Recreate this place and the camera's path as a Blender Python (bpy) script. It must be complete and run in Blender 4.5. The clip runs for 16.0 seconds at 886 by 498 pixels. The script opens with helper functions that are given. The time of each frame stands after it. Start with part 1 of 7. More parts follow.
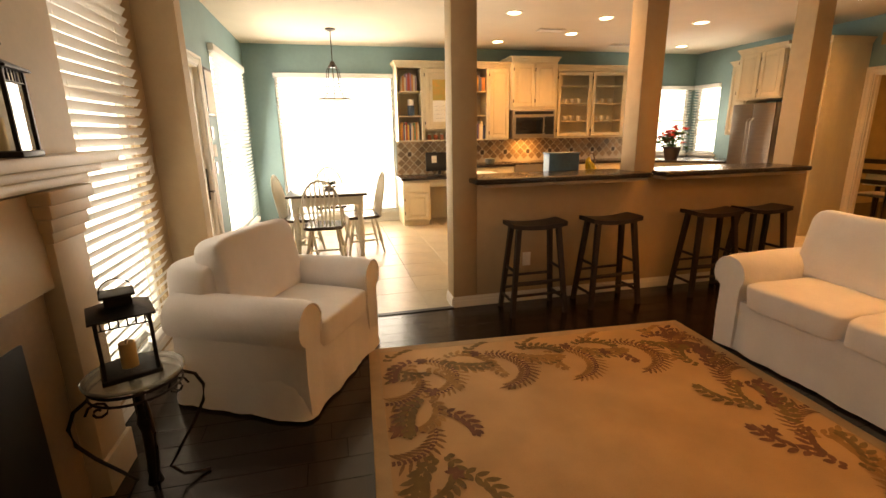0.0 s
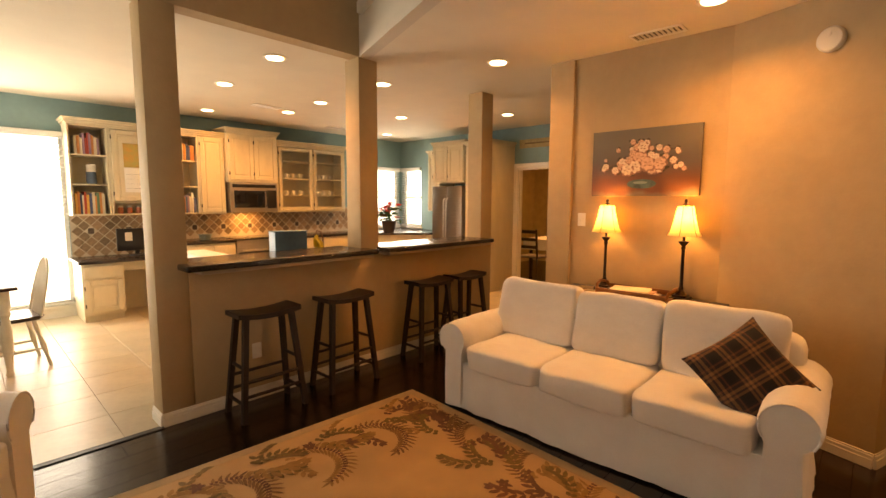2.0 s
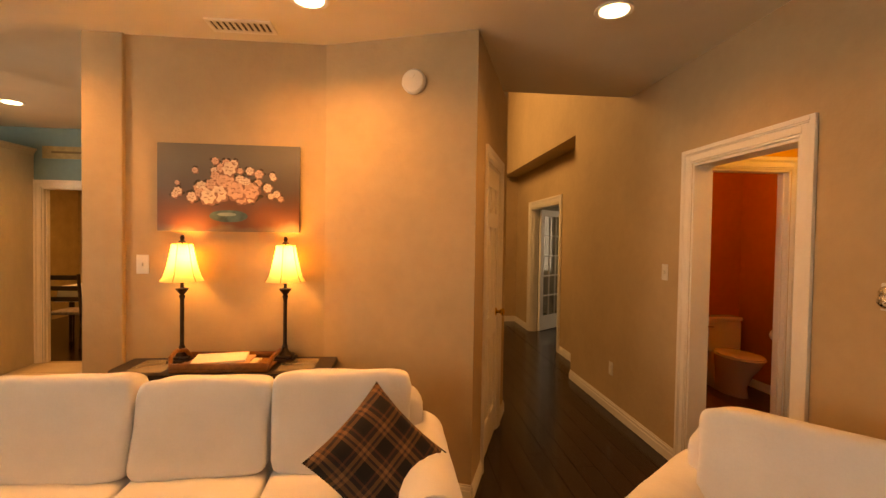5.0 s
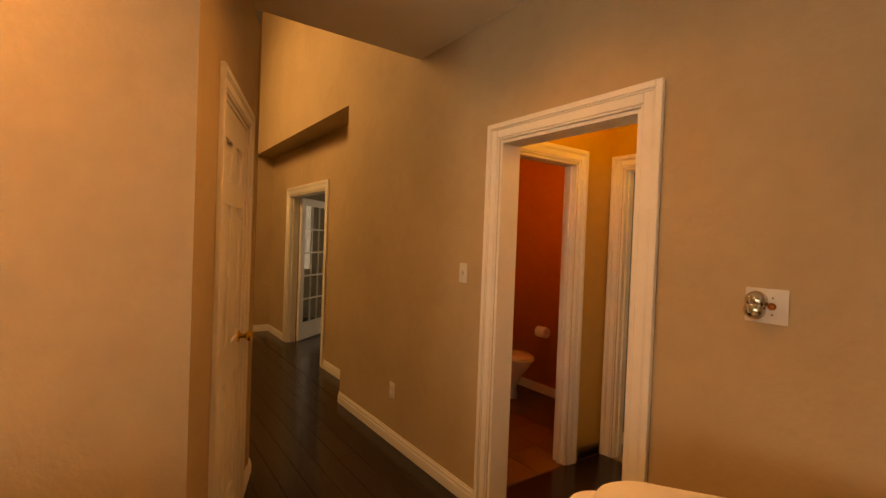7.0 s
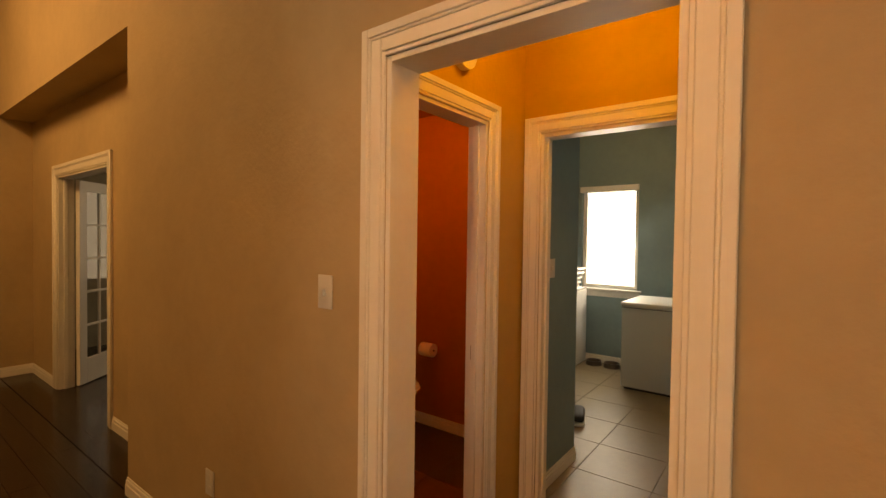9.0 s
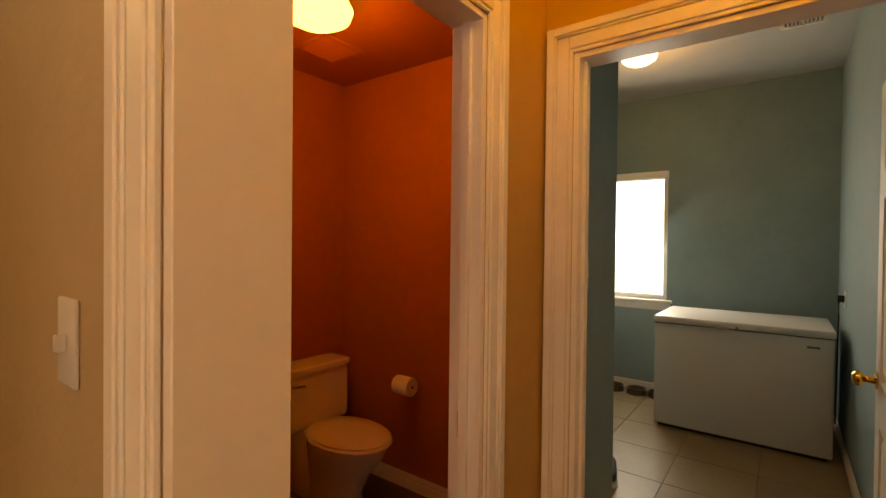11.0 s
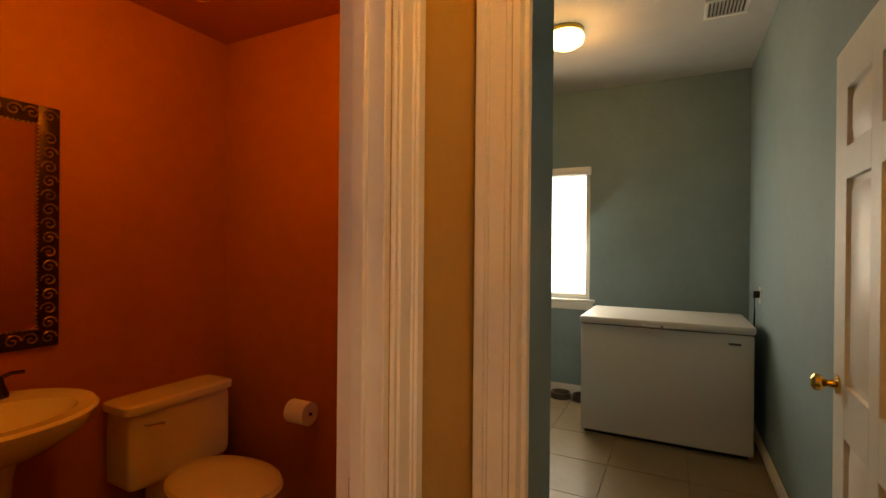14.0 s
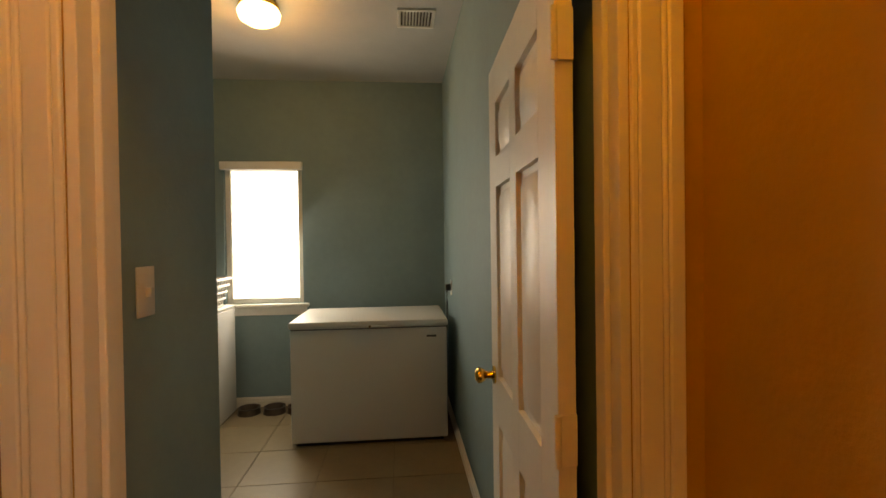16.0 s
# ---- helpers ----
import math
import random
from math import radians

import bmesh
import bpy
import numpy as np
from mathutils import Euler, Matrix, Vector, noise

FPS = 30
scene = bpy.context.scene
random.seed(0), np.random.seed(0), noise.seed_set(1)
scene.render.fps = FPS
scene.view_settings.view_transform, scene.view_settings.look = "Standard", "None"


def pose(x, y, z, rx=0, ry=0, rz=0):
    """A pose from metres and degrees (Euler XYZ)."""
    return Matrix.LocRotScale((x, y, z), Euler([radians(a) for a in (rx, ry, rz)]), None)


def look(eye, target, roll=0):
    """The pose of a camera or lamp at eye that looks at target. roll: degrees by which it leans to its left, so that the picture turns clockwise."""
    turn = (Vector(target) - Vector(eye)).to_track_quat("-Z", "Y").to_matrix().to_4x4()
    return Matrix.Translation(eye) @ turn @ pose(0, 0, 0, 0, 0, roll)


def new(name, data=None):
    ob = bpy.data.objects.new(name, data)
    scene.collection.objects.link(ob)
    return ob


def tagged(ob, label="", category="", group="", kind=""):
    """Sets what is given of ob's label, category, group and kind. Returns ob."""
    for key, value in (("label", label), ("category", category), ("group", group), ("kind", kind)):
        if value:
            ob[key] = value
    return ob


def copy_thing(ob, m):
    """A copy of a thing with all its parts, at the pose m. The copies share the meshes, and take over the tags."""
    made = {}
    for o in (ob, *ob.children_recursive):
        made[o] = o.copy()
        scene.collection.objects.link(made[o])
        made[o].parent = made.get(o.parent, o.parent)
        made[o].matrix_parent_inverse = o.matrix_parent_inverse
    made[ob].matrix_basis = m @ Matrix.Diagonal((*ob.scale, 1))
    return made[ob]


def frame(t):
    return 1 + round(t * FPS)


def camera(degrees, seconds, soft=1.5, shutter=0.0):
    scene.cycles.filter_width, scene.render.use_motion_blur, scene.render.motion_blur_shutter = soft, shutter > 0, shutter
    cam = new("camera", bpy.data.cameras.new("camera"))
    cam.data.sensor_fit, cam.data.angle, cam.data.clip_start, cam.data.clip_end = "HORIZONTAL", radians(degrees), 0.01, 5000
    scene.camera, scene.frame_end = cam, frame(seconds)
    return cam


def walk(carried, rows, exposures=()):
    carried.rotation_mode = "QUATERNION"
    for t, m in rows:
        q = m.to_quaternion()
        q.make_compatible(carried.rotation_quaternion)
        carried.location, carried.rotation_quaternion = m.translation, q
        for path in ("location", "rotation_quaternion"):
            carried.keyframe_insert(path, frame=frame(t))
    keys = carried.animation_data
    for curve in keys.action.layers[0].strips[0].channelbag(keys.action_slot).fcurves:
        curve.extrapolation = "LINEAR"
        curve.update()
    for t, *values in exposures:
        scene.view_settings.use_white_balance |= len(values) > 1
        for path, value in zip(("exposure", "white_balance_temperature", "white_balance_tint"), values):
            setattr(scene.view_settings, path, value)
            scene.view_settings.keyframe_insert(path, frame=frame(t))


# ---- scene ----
cam = camera(88.0, 16.0)
PATH = [
    (0, (-0.911, -3.485, 1.423), (-0.464, -1.599, 0.929), -1.0),
    (0.5, (-0.947, -3.429, 1.438), (-0.184, -1.63, 1.01), -0.3),
    (1, (-0.945, -3.36, 1.442), (0.103, -1.692, 1.095), 0.1),
    (1.5, (-0.927, -3.343, 1.469), (0.338, -1.819, 1.192), 0.4),
    (2, (-0.836, -3.312, 1.495), (0.61, -1.947, 1.285), 0.3),
    (2.5, (-0.713, -3.298, 1.508), (0.877, -2.093, 1.358), 0.3),
    (3, (-0.554, -3.323, 1.512), (1.151, -2.284, 1.41), 0.3),
    (3.5, (-0.449, -3.23, 1.541), (1.39, -2.449, 1.458), 0.5),
    (4, (-0.382, -3.041, 1.522), (1.573, -2.624, 1.467), 0.8),
    (4.5, (-0.213, -2.986, 1.519), (1.783, -2.874, 1.473), 0.8),
    (5, (0.007, -2.964, 1.524), (1.997, -3.156, 1.475), 0.9),
    (7.3, (1.134, -3.266, 1.481), (2.696, -4.514, 1.44), 2.0),
    (7.5, (1.222, -3.305, 1.488), (2.737, -4.61, 1.44), 1.8),
    (8, (1.456, -3.461, 1.491), (2.833, -4.91, 1.441), 1.3),
    (8.5, (1.672, -3.663, 1.481), (2.936, -5.212, 1.44), 1.0),
    (8.7, (1.749, -3.74, 1.49), (2.976, -5.318, 1.441), 0.9),
    (10.8, (2.337, -4.604, 1.428), (3.499, -6.232, 1.411), 0.7),
    (11, (2.362, -4.670, 1.436), (3.558, -6.273, 1.412), 0.6),
    (11.5, (2.472, -4.792, 1.404), (3.722, -6.353, 1.399), 0.5),
    (12, (2.572, -4.945, 1.387), (3.863, -6.472, 1.368), 1.0),
    (12.5, (2.585, -5.012, 1.382), (3.903, -6.516, 1.367), 0.9),
    (13, (2.576, -5.059, 1.379), (3.841, -6.608, 1.370), 0.8),
    (13.5, (2.567, -5.057, 1.377), (3.693, -6.710, 1.376), 0.7),
    (14, (2.559, -5.042, 1.385), (3.462, -6.827, 1.380), 0.5),
    (14.5, (2.446, -5.069, 1.411), (3.189, -6.926, 1.398), -0.8),
    (15, (2.437, -5.16, 1.416), (2.952, -7.093, 1.401), -1.0),
    (15.5, (2.433, -5.253, 1.420), (2.595, -7.246, 1.400), -0.6),
    (16, (2.411, -5.347, 1.421), (2.227, -7.339, 1.397), -0.8),
]
walk(cam, [(t, look(eye, target, roll)) for t, eye, target, roll in PATH],
     [(0, 0.08, 10000, 18), (2.5, 0.18, 10600, 20), (5, 0.22, 11000, 22), (8.5, 0.08, 11000, 19), (11, 0.08, 10200, 15), (16, 0.0, 10200, 15)])

# ---- light ----
world = bpy.data.worlds.new("sky")
scene.world = world
world.use_nodes = True
_wn = world.node_tree.nodes
_sky = _wn.new("ShaderNodeTexSky")
_sky.sky_type = 'NISHITA'
_sky.sun_disc = False
_sky.sun_elevation = radians(48)
_sky.sun_rotation = radians(200)
world.node_tree.links.new(_sky.outputs[0], _wn["Background"].inputs[0])
_wn["Background"].inputs[1].default_value = 0.12

WARM = (1.0, 0.48, 0.16)
DAY = (0.90, 0.96, 1.0)


def lamp(name, kind, m, energy, color, size=0.1, size_y=None, spot=None, blend=0.6):
    d = bpy.data.lights.new(name, kind)
    d.energy, d.color = energy, color
    if kind == 'AREA':
        d.shape, d.size, d.size_y = 'RECTANGLE', size, size_y or size
    else:
        d.shadow_soft_size = size
    if spot:
        d.spot_size, d.spot_blend = radians(spot), blend
    ob = new(name, d)
    ob.matrix_world = m
    return ob


# sky light through the windows
lamp("window_light", 'AREA', look((-0.75, 4.02, 1.25), (-0.75, 0, 0.9)), 80, DAY, 1.7, 2.0)
lamp("window_light", 'AREA', look((-1.98, 3.2, 1.3), (0, 3.0, 0.9)), 45, DAY, 1.5, 1.9)
lamp("window_light", 'AREA', look((-1.98, -0.72, 1.6), (1.5, -1.3, 0.5)), 14, DAY, 0.9, 2.4)
lamp("window_light", 'AREA', look((5.0, 4.0, 1.6), (4.2, 1, 0.9)), 20, DAY, 1.0, 0.9)
lamp("window_light", 'AREA', look((5.6, 3.6, 1.6), (3, 3, 0.9)), 20, DAY, 0.8, 0.9)
lamp("window_light", 'AREA', look((3.60, -9.45, 1.58), (2.8, -7, 0.9)), 17, DAY, 0.58, 1.15)
lamp("window_light", 'AREA', look((7.2, -8.2, 1.6), (6.6, -4.5, 0.8)), 12, (1.0, 0.93, 0.8), 1.6, 1.6)
# added warm fill that brightens hall and foyer; no window stands here
lamp("foyer_fill_light", 'AREA', look((6.2, -2.75, 3.7), (6.0, -4.9, 1.2)), 80, (1.0, 0.66, 0.32), 2.4, 1.2)
# added weak fill from high up, without any opening in the wall behind it
lamp("high_fill_light", 'AREA', look((-1.9, -2.4, 4.2), (0.6, -1.4, 1.5)), 5, (1.0, 0.93, 0.84), 1.6, 1.0)
# recessed lamps
for p, e in (((2.39, -2.50), 88), ((2.54, -0.78), 76), ((2.30, -4.05), 58), ((1.14, 0.55), 92), ((2.40, 1.86), 130), ((2.44, 2.76), 112),
             ((3.76, 1.88), 115), ((4.61, 0.59), 70), ((1.62, 3.30), 55)):
    lamp("downlight_beam", 'SPOT', pose(p[0], p[1], 2.69), e, WARM, 0.05, spot=152, blend=1.0)

# ---- materials ----
MATS = {}


def mat(name, color, rough=0.6, metal=0.0, vary=0.10, scale=6.0, bump=0.0, bump_scale=60.0, fine=40.0, color2=None,
        coat=0.0, trans=0.0, ior=1.45, emit=None, strength=0.0, sheen=0.0, stretch=None, spec=0.5, per_object=0.0, island=0.0):
    if name in MATS:
        return MATS[name]
    m = bpy.data.materials.new(name)
    m.use_nodes = True
    nt = m.node_tree
    N, L = nt.nodes, nt.links
    b = N["Principled BSDF"]
    b.inputs["Roughness"].default_value = rough
    b.inputs["Metallic"].default_value = metal
    b.inputs["IOR"].default_value = ior
    b.inputs["Coat Weight"].default_value = coat
    b.inputs["Transmission Weight"].default_value = trans
    b.inputs["Sheen Weight"].default_value = sheen
    b.inputs["Specular IOR Level"].default_value = spec
    tc = N.new("ShaderNodeTexCoord")
    mp = N.new("ShaderNodeMapping")
    if stretch:
        mp.inputs["Scale"].default_value = stretch
    L.new(tc.outputs["Object"], mp.inputs[0])
    n1 = N.new("ShaderNodeTexNoise")
    n1.inputs["Scale"].default_value = scale
    n1.inputs["Detail"].default_value = 5
    n2 = N.new("ShaderNodeTexNoise")
    n2.inputs["Scale"].default_value = fine
    n2.inputs["Detail"].default_value = 3
    L.new(mp.outputs[0], n1.inputs[0])
    L.new(mp.outputs[0], n2.inputs[0])
    add = N.new("ShaderNodeMath")
    add.operation = 'MULTIPLY_ADD'
    add.inputs[1].default_value = 0.35
    L.new(n2.outputs[0], add.inputs[0])
    L.new(n1.outputs[0], add.inputs[2])
    ramp = N.new("ShaderNodeMapRange")
    ramp.inputs[1].default_value, ramp.inputs[2].default_value = 0.38, 0.95
    L.new(add.outputs[0], ramp.inputs[0])
    mix = N.new("ShaderNodeMix")
    mix.data_type = 'RGBA'
    c2 = color2 or tuple(c * (1 - 2 * vary) for c in color)
    mix.inputs[6].default_value = (*c2, 1)
    mix.inputs[7].default_value = (*(color if color2 else tuple(min(1, c * (1 + vary)) for c in color)), 1)
    L.new(ramp.outputs[0], mix.inputs[0])
    out = mix.outputs[2]
    if per_object or island:
        src = N.new("ShaderNodeNewGeometry" if island else "ShaderNodeObjectInfo")
        amt = N.new("ShaderNodeMapRange")
        k = per_object or island
        amt.inputs[3].default_value, amt.inputs[4].default_value = 1 - k, 1 + k
        L.new(src.outputs["Random Per Island" if island else "Random"], amt.inputs[0])
        mul = N.new("ShaderNodeVectorMath")
        mul.operation = 'SCALE'
        L.new(out, mul.inputs[0])
        L.new(amt.outputs[0], mul.inputs["Scale"])
        out = mul.outputs[0]
    L.new(out, b.inputs["Base Color"])
    rr = N.new("ShaderNodeMapRange")
    rr.inputs[3].default_value, rr.inputs[4].default_value = max(0.02, rough - 0.07), min(1, rough + 0.07)
    L.new(n1.outputs[0], rr.inputs[0])
    if trans < 0.5 and rough > 0.02:
        L.new(rr.outputs[0], b.inputs["Roughness"])
    if bump:
        nb = N.new("ShaderNodeTexNoise")
        nb.inputs["Scale"].default_value = bump_scale
        nb.inputs["Detail"].default_value = 4
        L.new(mp.outputs[0], nb.inputs[0])
        bp = N.new("ShaderNodeBump")
        bp.inputs["Strength"].default_value = bump
        bp.inputs["Distance"].default_value = 0.01
        L.new(nb.outputs[0], bp.inputs["Height"])
        L.new(bp.outputs[0], b.inputs["Normal"])
    if emit:
        b.inputs["Emission Color"].default_value = (*emit, 1)
        b.inputs["Emission Strength"].default_value = strength
    MATS[name] = m
    return m


TAN = mat("tan_paint", (0.50, 0.37, 0.225), 0.7, vary=0.07, scale=2.2, fine=14, bump=0.16, bump_scale=45)
TEAL = mat("teal_paint", (0.20, 0.33, 0.345), 0.65, vary=0.06, scale=2.5, fine=20, bump=0.12, bump_scale=60)
LTEAL = mat("laundry_teal_paint", (0.21, 0.31, 0.33), 0.65, vary=0.06, scale=2.5, fine=20, bump=0.12, bump_scale=60)
RUST = mat("rust_paint", (0.42, 0.135, 0.034), 0.6, vary=0.08, scale=2.0, fine=16, bump=0.12, bump_scale=50)
CEIL = mat("ceiling_paint", (0.72, 0.66, 0.55), 0.85, vary=0.03, scale=3, fine=80, bump=0.2, bump_scale=90)
WHITE = mat("white_trim_paint", (0.80, 0.765, 0.70), 0.38, vary=0.03, scale=5, bump=0.03, bump_scale=30)
CREAM = mat("cream_cabinet_paint", (0.66, 0.58, 0.42), 0.42, vary=0.06, scale=7, fine=60, stretch=(1, 1, 0.3), bump=0.05)
FABRIC = mat("white_slipcover_cotton", (0.84, 0.83, 0.83), 0.95, vary=0.04, scale=5, fine=120, bump=0.5, bump_scale=10, sheen=0.2)
ESPRESSO = mat("espresso_wood", (0.022, 0.013, 0.010), 0.42, vary=0.3, scale=8, stretch=(1, 1, 0.15), bump=0.08)
IRON = mat("black_iron", (0.025, 0.020, 0.018), 0.5, metal=0.6, vary=0.2, scale=30, bump=0.1)
BRONZE = mat("bronze_lamp", (0.045, 0.030, 0.022), 0.4, metal=0.7, vary=0.3, scale=25, bump=0.1)
GRANITE = mat("dark_granite", (0.035, 0.026, 0.022), 0.22, vary=0.5, scale=60, fine=240, coat=0.12)
STEEL = mat("brushed_steel", (0.40, 0.36, 0.32), 0.32, metal=0.9, vary=0.08, scale=4, stretch=(1, 1, 12), bump=0.03)
CHROME = mat("nickel", (0.62, 0.58, 0.5), 0.18, metal=1.0, vary=0.05)
BRASS = mat("polished_brass", (0.78, 0.50, 0.13), 0.16, metal=1.0, vary=0.06)
BLACK = mat("black_plastic", (0.012, 0.012, 0.013), 0.3, vary=0.2)
PORCELAIN = mat("white_porcelain", (0.74, 0.70, 0.64), 0.10, vary=0.02, coat=0.5)
APPL = mat("white_enamel", (0.66, 0.66, 0.64), 0.42, vary=0.01, scale=1.5)
PLASTIC = mat("white_plastic", (0.70, 0.67, 0.62), 0.35, vary=0.02)
BLIND = mat("white_blind_slat", (0.82, 0.82, 0.80), 0.45, vary=0.02)
GLASS = mat("clear_glass", (0.95, 0.97, 0.97), 0.0, trans=1.0, ior=1.45, vary=0.0)
MIRROR = mat("mirror_glass", (0.86, 0.86, 0.86), 0.015, metal=1.0, vary=0.0)
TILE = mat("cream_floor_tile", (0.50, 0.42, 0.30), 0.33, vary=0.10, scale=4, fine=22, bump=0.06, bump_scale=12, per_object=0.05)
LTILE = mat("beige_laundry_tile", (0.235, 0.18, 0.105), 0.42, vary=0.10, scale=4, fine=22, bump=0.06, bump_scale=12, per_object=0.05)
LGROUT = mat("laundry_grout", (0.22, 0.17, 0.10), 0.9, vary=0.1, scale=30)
GROUT = mat("floor_grout", (0.45, 0.37, 0.26), 0.9, vary=0.1, scale=30)
PLANK = mat("dark_floor_plank", (0.020, 0.0095, 0.0065), 0.24, vary=0.35, scale=5, fine=40, stretch=(0.25, 4, 1), bump=0.05, bump_scale=18, per_object=0.30, coat=0.12)
WCTILE = mat("wc_brown_tile", (0.20, 0.085, 0.035), 0.4, vary=0.14, scale=5, bump=0.05, per_object=0.08)
CANDLE = mat("candle_wax", (0.75, 0.52, 0.22), 0.6, vary=0.05)
PAPER = mat("paper", (0.78, 0.75, 0.68), 0.9, vary=0.03)
LIGHT = mat("lamp_disc", (1, 0.9, 0.7), 0.5, emit=(1.0, 0.86, 0.62), strength=9)
LWHITE = mat("ceiling_lamp_glass", (1, 0.9, 0.7), 0.4, emit=(1.0, 0.82, 0.50), strength=5)
WCGLASS = mat("amber_lamp_glass", (1, 0.8, 0.5), 0.4, emit=(1.0, 0.62, 0.16), strength=5)
SKYGLOW = mat("bright_outdoors", (0.9, 0.95, 1), 0.9, emit=(0.97, 1.0, 1.0), strength=3.2)


def plain(name, color, rough=0.6, **k):
    return mat(name, color, rough, **k)


# ---- mesh tools ----
def bm_new():
    return bmesh.new()


def add_box(bm, lo, hi, bevel=0.0, seg=2, m=None):
    lo, hi = Vector(lo), Vector(hi)
    t = bmesh.new()
    bmesh.ops.create_cube(t, size=1.0)
    s = hi - lo
    for v in t.verts:
        v.co = Vector((v.co.x * s.x, v.co.y * s.y, v.co.z * s.z)) + (lo + hi) / 2
    if bevel:
        bmesh.ops.bevel(t, geom=t.edges[:], offset=min(bevel, 0.49 * min(abs(x) for x in s)), segments=seg, profile=0.5, affect='EDGES')
    if m:
        bmesh.ops.transform(t, matrix=m, verts=t.verts)
    _merge(bm, t)
    return bm


def _merge(bm, t):
    me = bpy.data.meshes.new("t")
    t.to_mesh(me)
    t.free()
    bm.from_mesh(me)
    bpy.data.meshes.remove(me)


def add_cyl(bm, p0, p1, r0, r1=None, seg=12, caps=True):
    p0, p1 = Vector(p0), Vector(p1)
    r1 = r0 if r1 is None else r1
    d = p1 - p0
    q = d.to_track_quat('Z', 'Y').to_matrix()
    rings = []
    for p, r in ((p0, r0), (p1, r1)):
        rings.append([bm.verts.new(p + q @ Vector((r * math.cos(2 * math.pi * i / seg), r * math.sin(2 * math.pi * i / seg), 0))) for i in range(seg)])
    for i in range(seg):
        j = (i + 1) % seg
        bm.faces.new((rings[0][i], rings[0][j], rings[1][j], rings[1][i]))
    if caps:
        bm.faces.new(rings[0][::-1])
        bm.faces.new(rings[1])
    return bm


def add_lathe(bm, prof, at=(0, 0, 0), seg=24, sx=1.0, sy=1.0):
    at = Vector(at)
    rings = []
    for r, z in prof:
        r = max(r, 0.0004)
        rings.append([bm.verts.new(at + Vector((sx * r * math.cos(2 * math.pi * i / seg), sy * r * math.sin(2 * math.pi * i / seg), z))) for i in range(seg)])
    for a, b in zip(rings, rings[1:]):
        for i in range(seg):
            j = (i + 1) % seg
            bm.faces.new((a[i], a[j], b[j], b[i]))
    bm.faces.new(rings[0][::-1])
    bm.faces.new(rings[-1])
    return bm


def add_tube(bm, pts, r, seg=8, closed=False):
    pts = [Vector(p) for p in pts]
    rings = []
    n = len(pts)
    for k, p in enumerate(pts):
        a = pts[(k - 1) % n] if (k or closed) else p
        b = pts[(k + 1) % n] if (k < n - 1 or closed) else p
        q = (b - a).to_track_quat('Z', 'Y').to_matrix()
        rr = r[k] if isinstance(r, (list, tuple)) else r
        rings.append([bm.verts.new(p + q @ Vector((rr * math.cos(2 * math.pi * i / seg), rr * math.sin(2 * math.pi * i / seg), 0))) for i in range(seg)])
    pairs = list(zip(rings, rings[1:])) + ([(rings[-1], rings[0])] if closed else [])
    for a, b in pairs:
        for i in range(seg):
            j = (i + 1) % seg
            bm.faces.new((a[i], a[j], b[j], b[i]))
    if not closed:
        bm.faces.new(rings[0][::-1])
        bm.faces.new(rings[-1])
    return bm


def add_cushion(bm, lo, hi, e=0.30, puff=0.0, nu=28, nv=18, seed=0, wob=0.006, m=None):
    """A soft rounded block with slightly uneven cloth."""
    lo, hi = Vector(lo), Vector(hi)
    c, h = (lo + hi) / 2, (hi - lo) / 2

    def pw(x):
        return math.copysign(abs(x) ** e, x)
    rows = []
    for j in range(nv + 1):
        v = -math.pi / 2 + math.pi * j / nv
        row = []
        for i in range(nu):
            u = 2 * math.pi * i / nu
            p = Vector((pw(math.cos(v)) * pw(math.cos(u)), pw(math.cos(v)) * pw(math.sin(u)), pw(math.sin(v))))
            k = 1 - (abs(p.x) ** 3 + abs(p.y) ** 3) * 0.5
            p.z *= 1 + puff * max(0, k)
            q = Vector((c.x + p.x * h.x, c.y + p.y * h.y, c.z + p.z * h.z))
            q += noise.noise_vector(q * 7 + Vector((seed, 0, 0))) * wob
            row.append(q)
        rows.append(row)
    vs = [[bm.verts.new((m @ q) if m else q) for q in row] for row in rows]
    for j in range(nv):
        for i in range(nu):
            k = (i + 1) % nu
            bm.faces.new((vs[j][i], vs[j][k], vs[j + 1][k], vs[j + 1][i]))
    bmesh.ops.remove_doubles(bm, verts=bm.verts[:], dist=0.0005)
    return bm


def finish(ob_name, bm, material, smooth=True):
    bmesh.ops.recalc_face_normals(bm, faces=bm.faces[:])
    me = bpy.data.meshes.new(ob_name)
    bm.to_mesh(me)
    bm.free()
    if smooth:
        for p in me.polygons:
            p.use_smooth = True
        me.set_sharp_from_angle(angle=radians(38))
    me.materials.append(material)
    return me


def part(name, bm, material, parent=None, label="", smooth=True):
    ob = new(name, finish(name, bm, material, smooth))
    if parent is not None:
        ob.parent = parent
    if label:
        ob["label"] = label
    return ob


def thing(name, label, category, at=(0, 0, 0), rz=0.0, group="", kind=""):
    e = new(name)
    e.empty_display_size = 0.1
    e.matrix_world = pose(*at, 0, 0, rz)
    return tagged(e, label, category, group, kind)


def struct(name, bm, material, label, category="", smooth=False):
    return tagged(part(name, bm, material, None, "", smooth), label, category or name.split("_")[0], kind="structure")


def boxpart(name, lo, hi, material, parent=None, bevel=0.004, label=""):
    return part(name, add_box(bm_new(), lo, hi, bevel), material, parent, label)


# ---- walls ----
ZC = 2.71
ZL = 2.88
WL0, WL1, WZ0, WZ1 = 0.854, 1.525, 0.91, 2.135
HI = 4.9


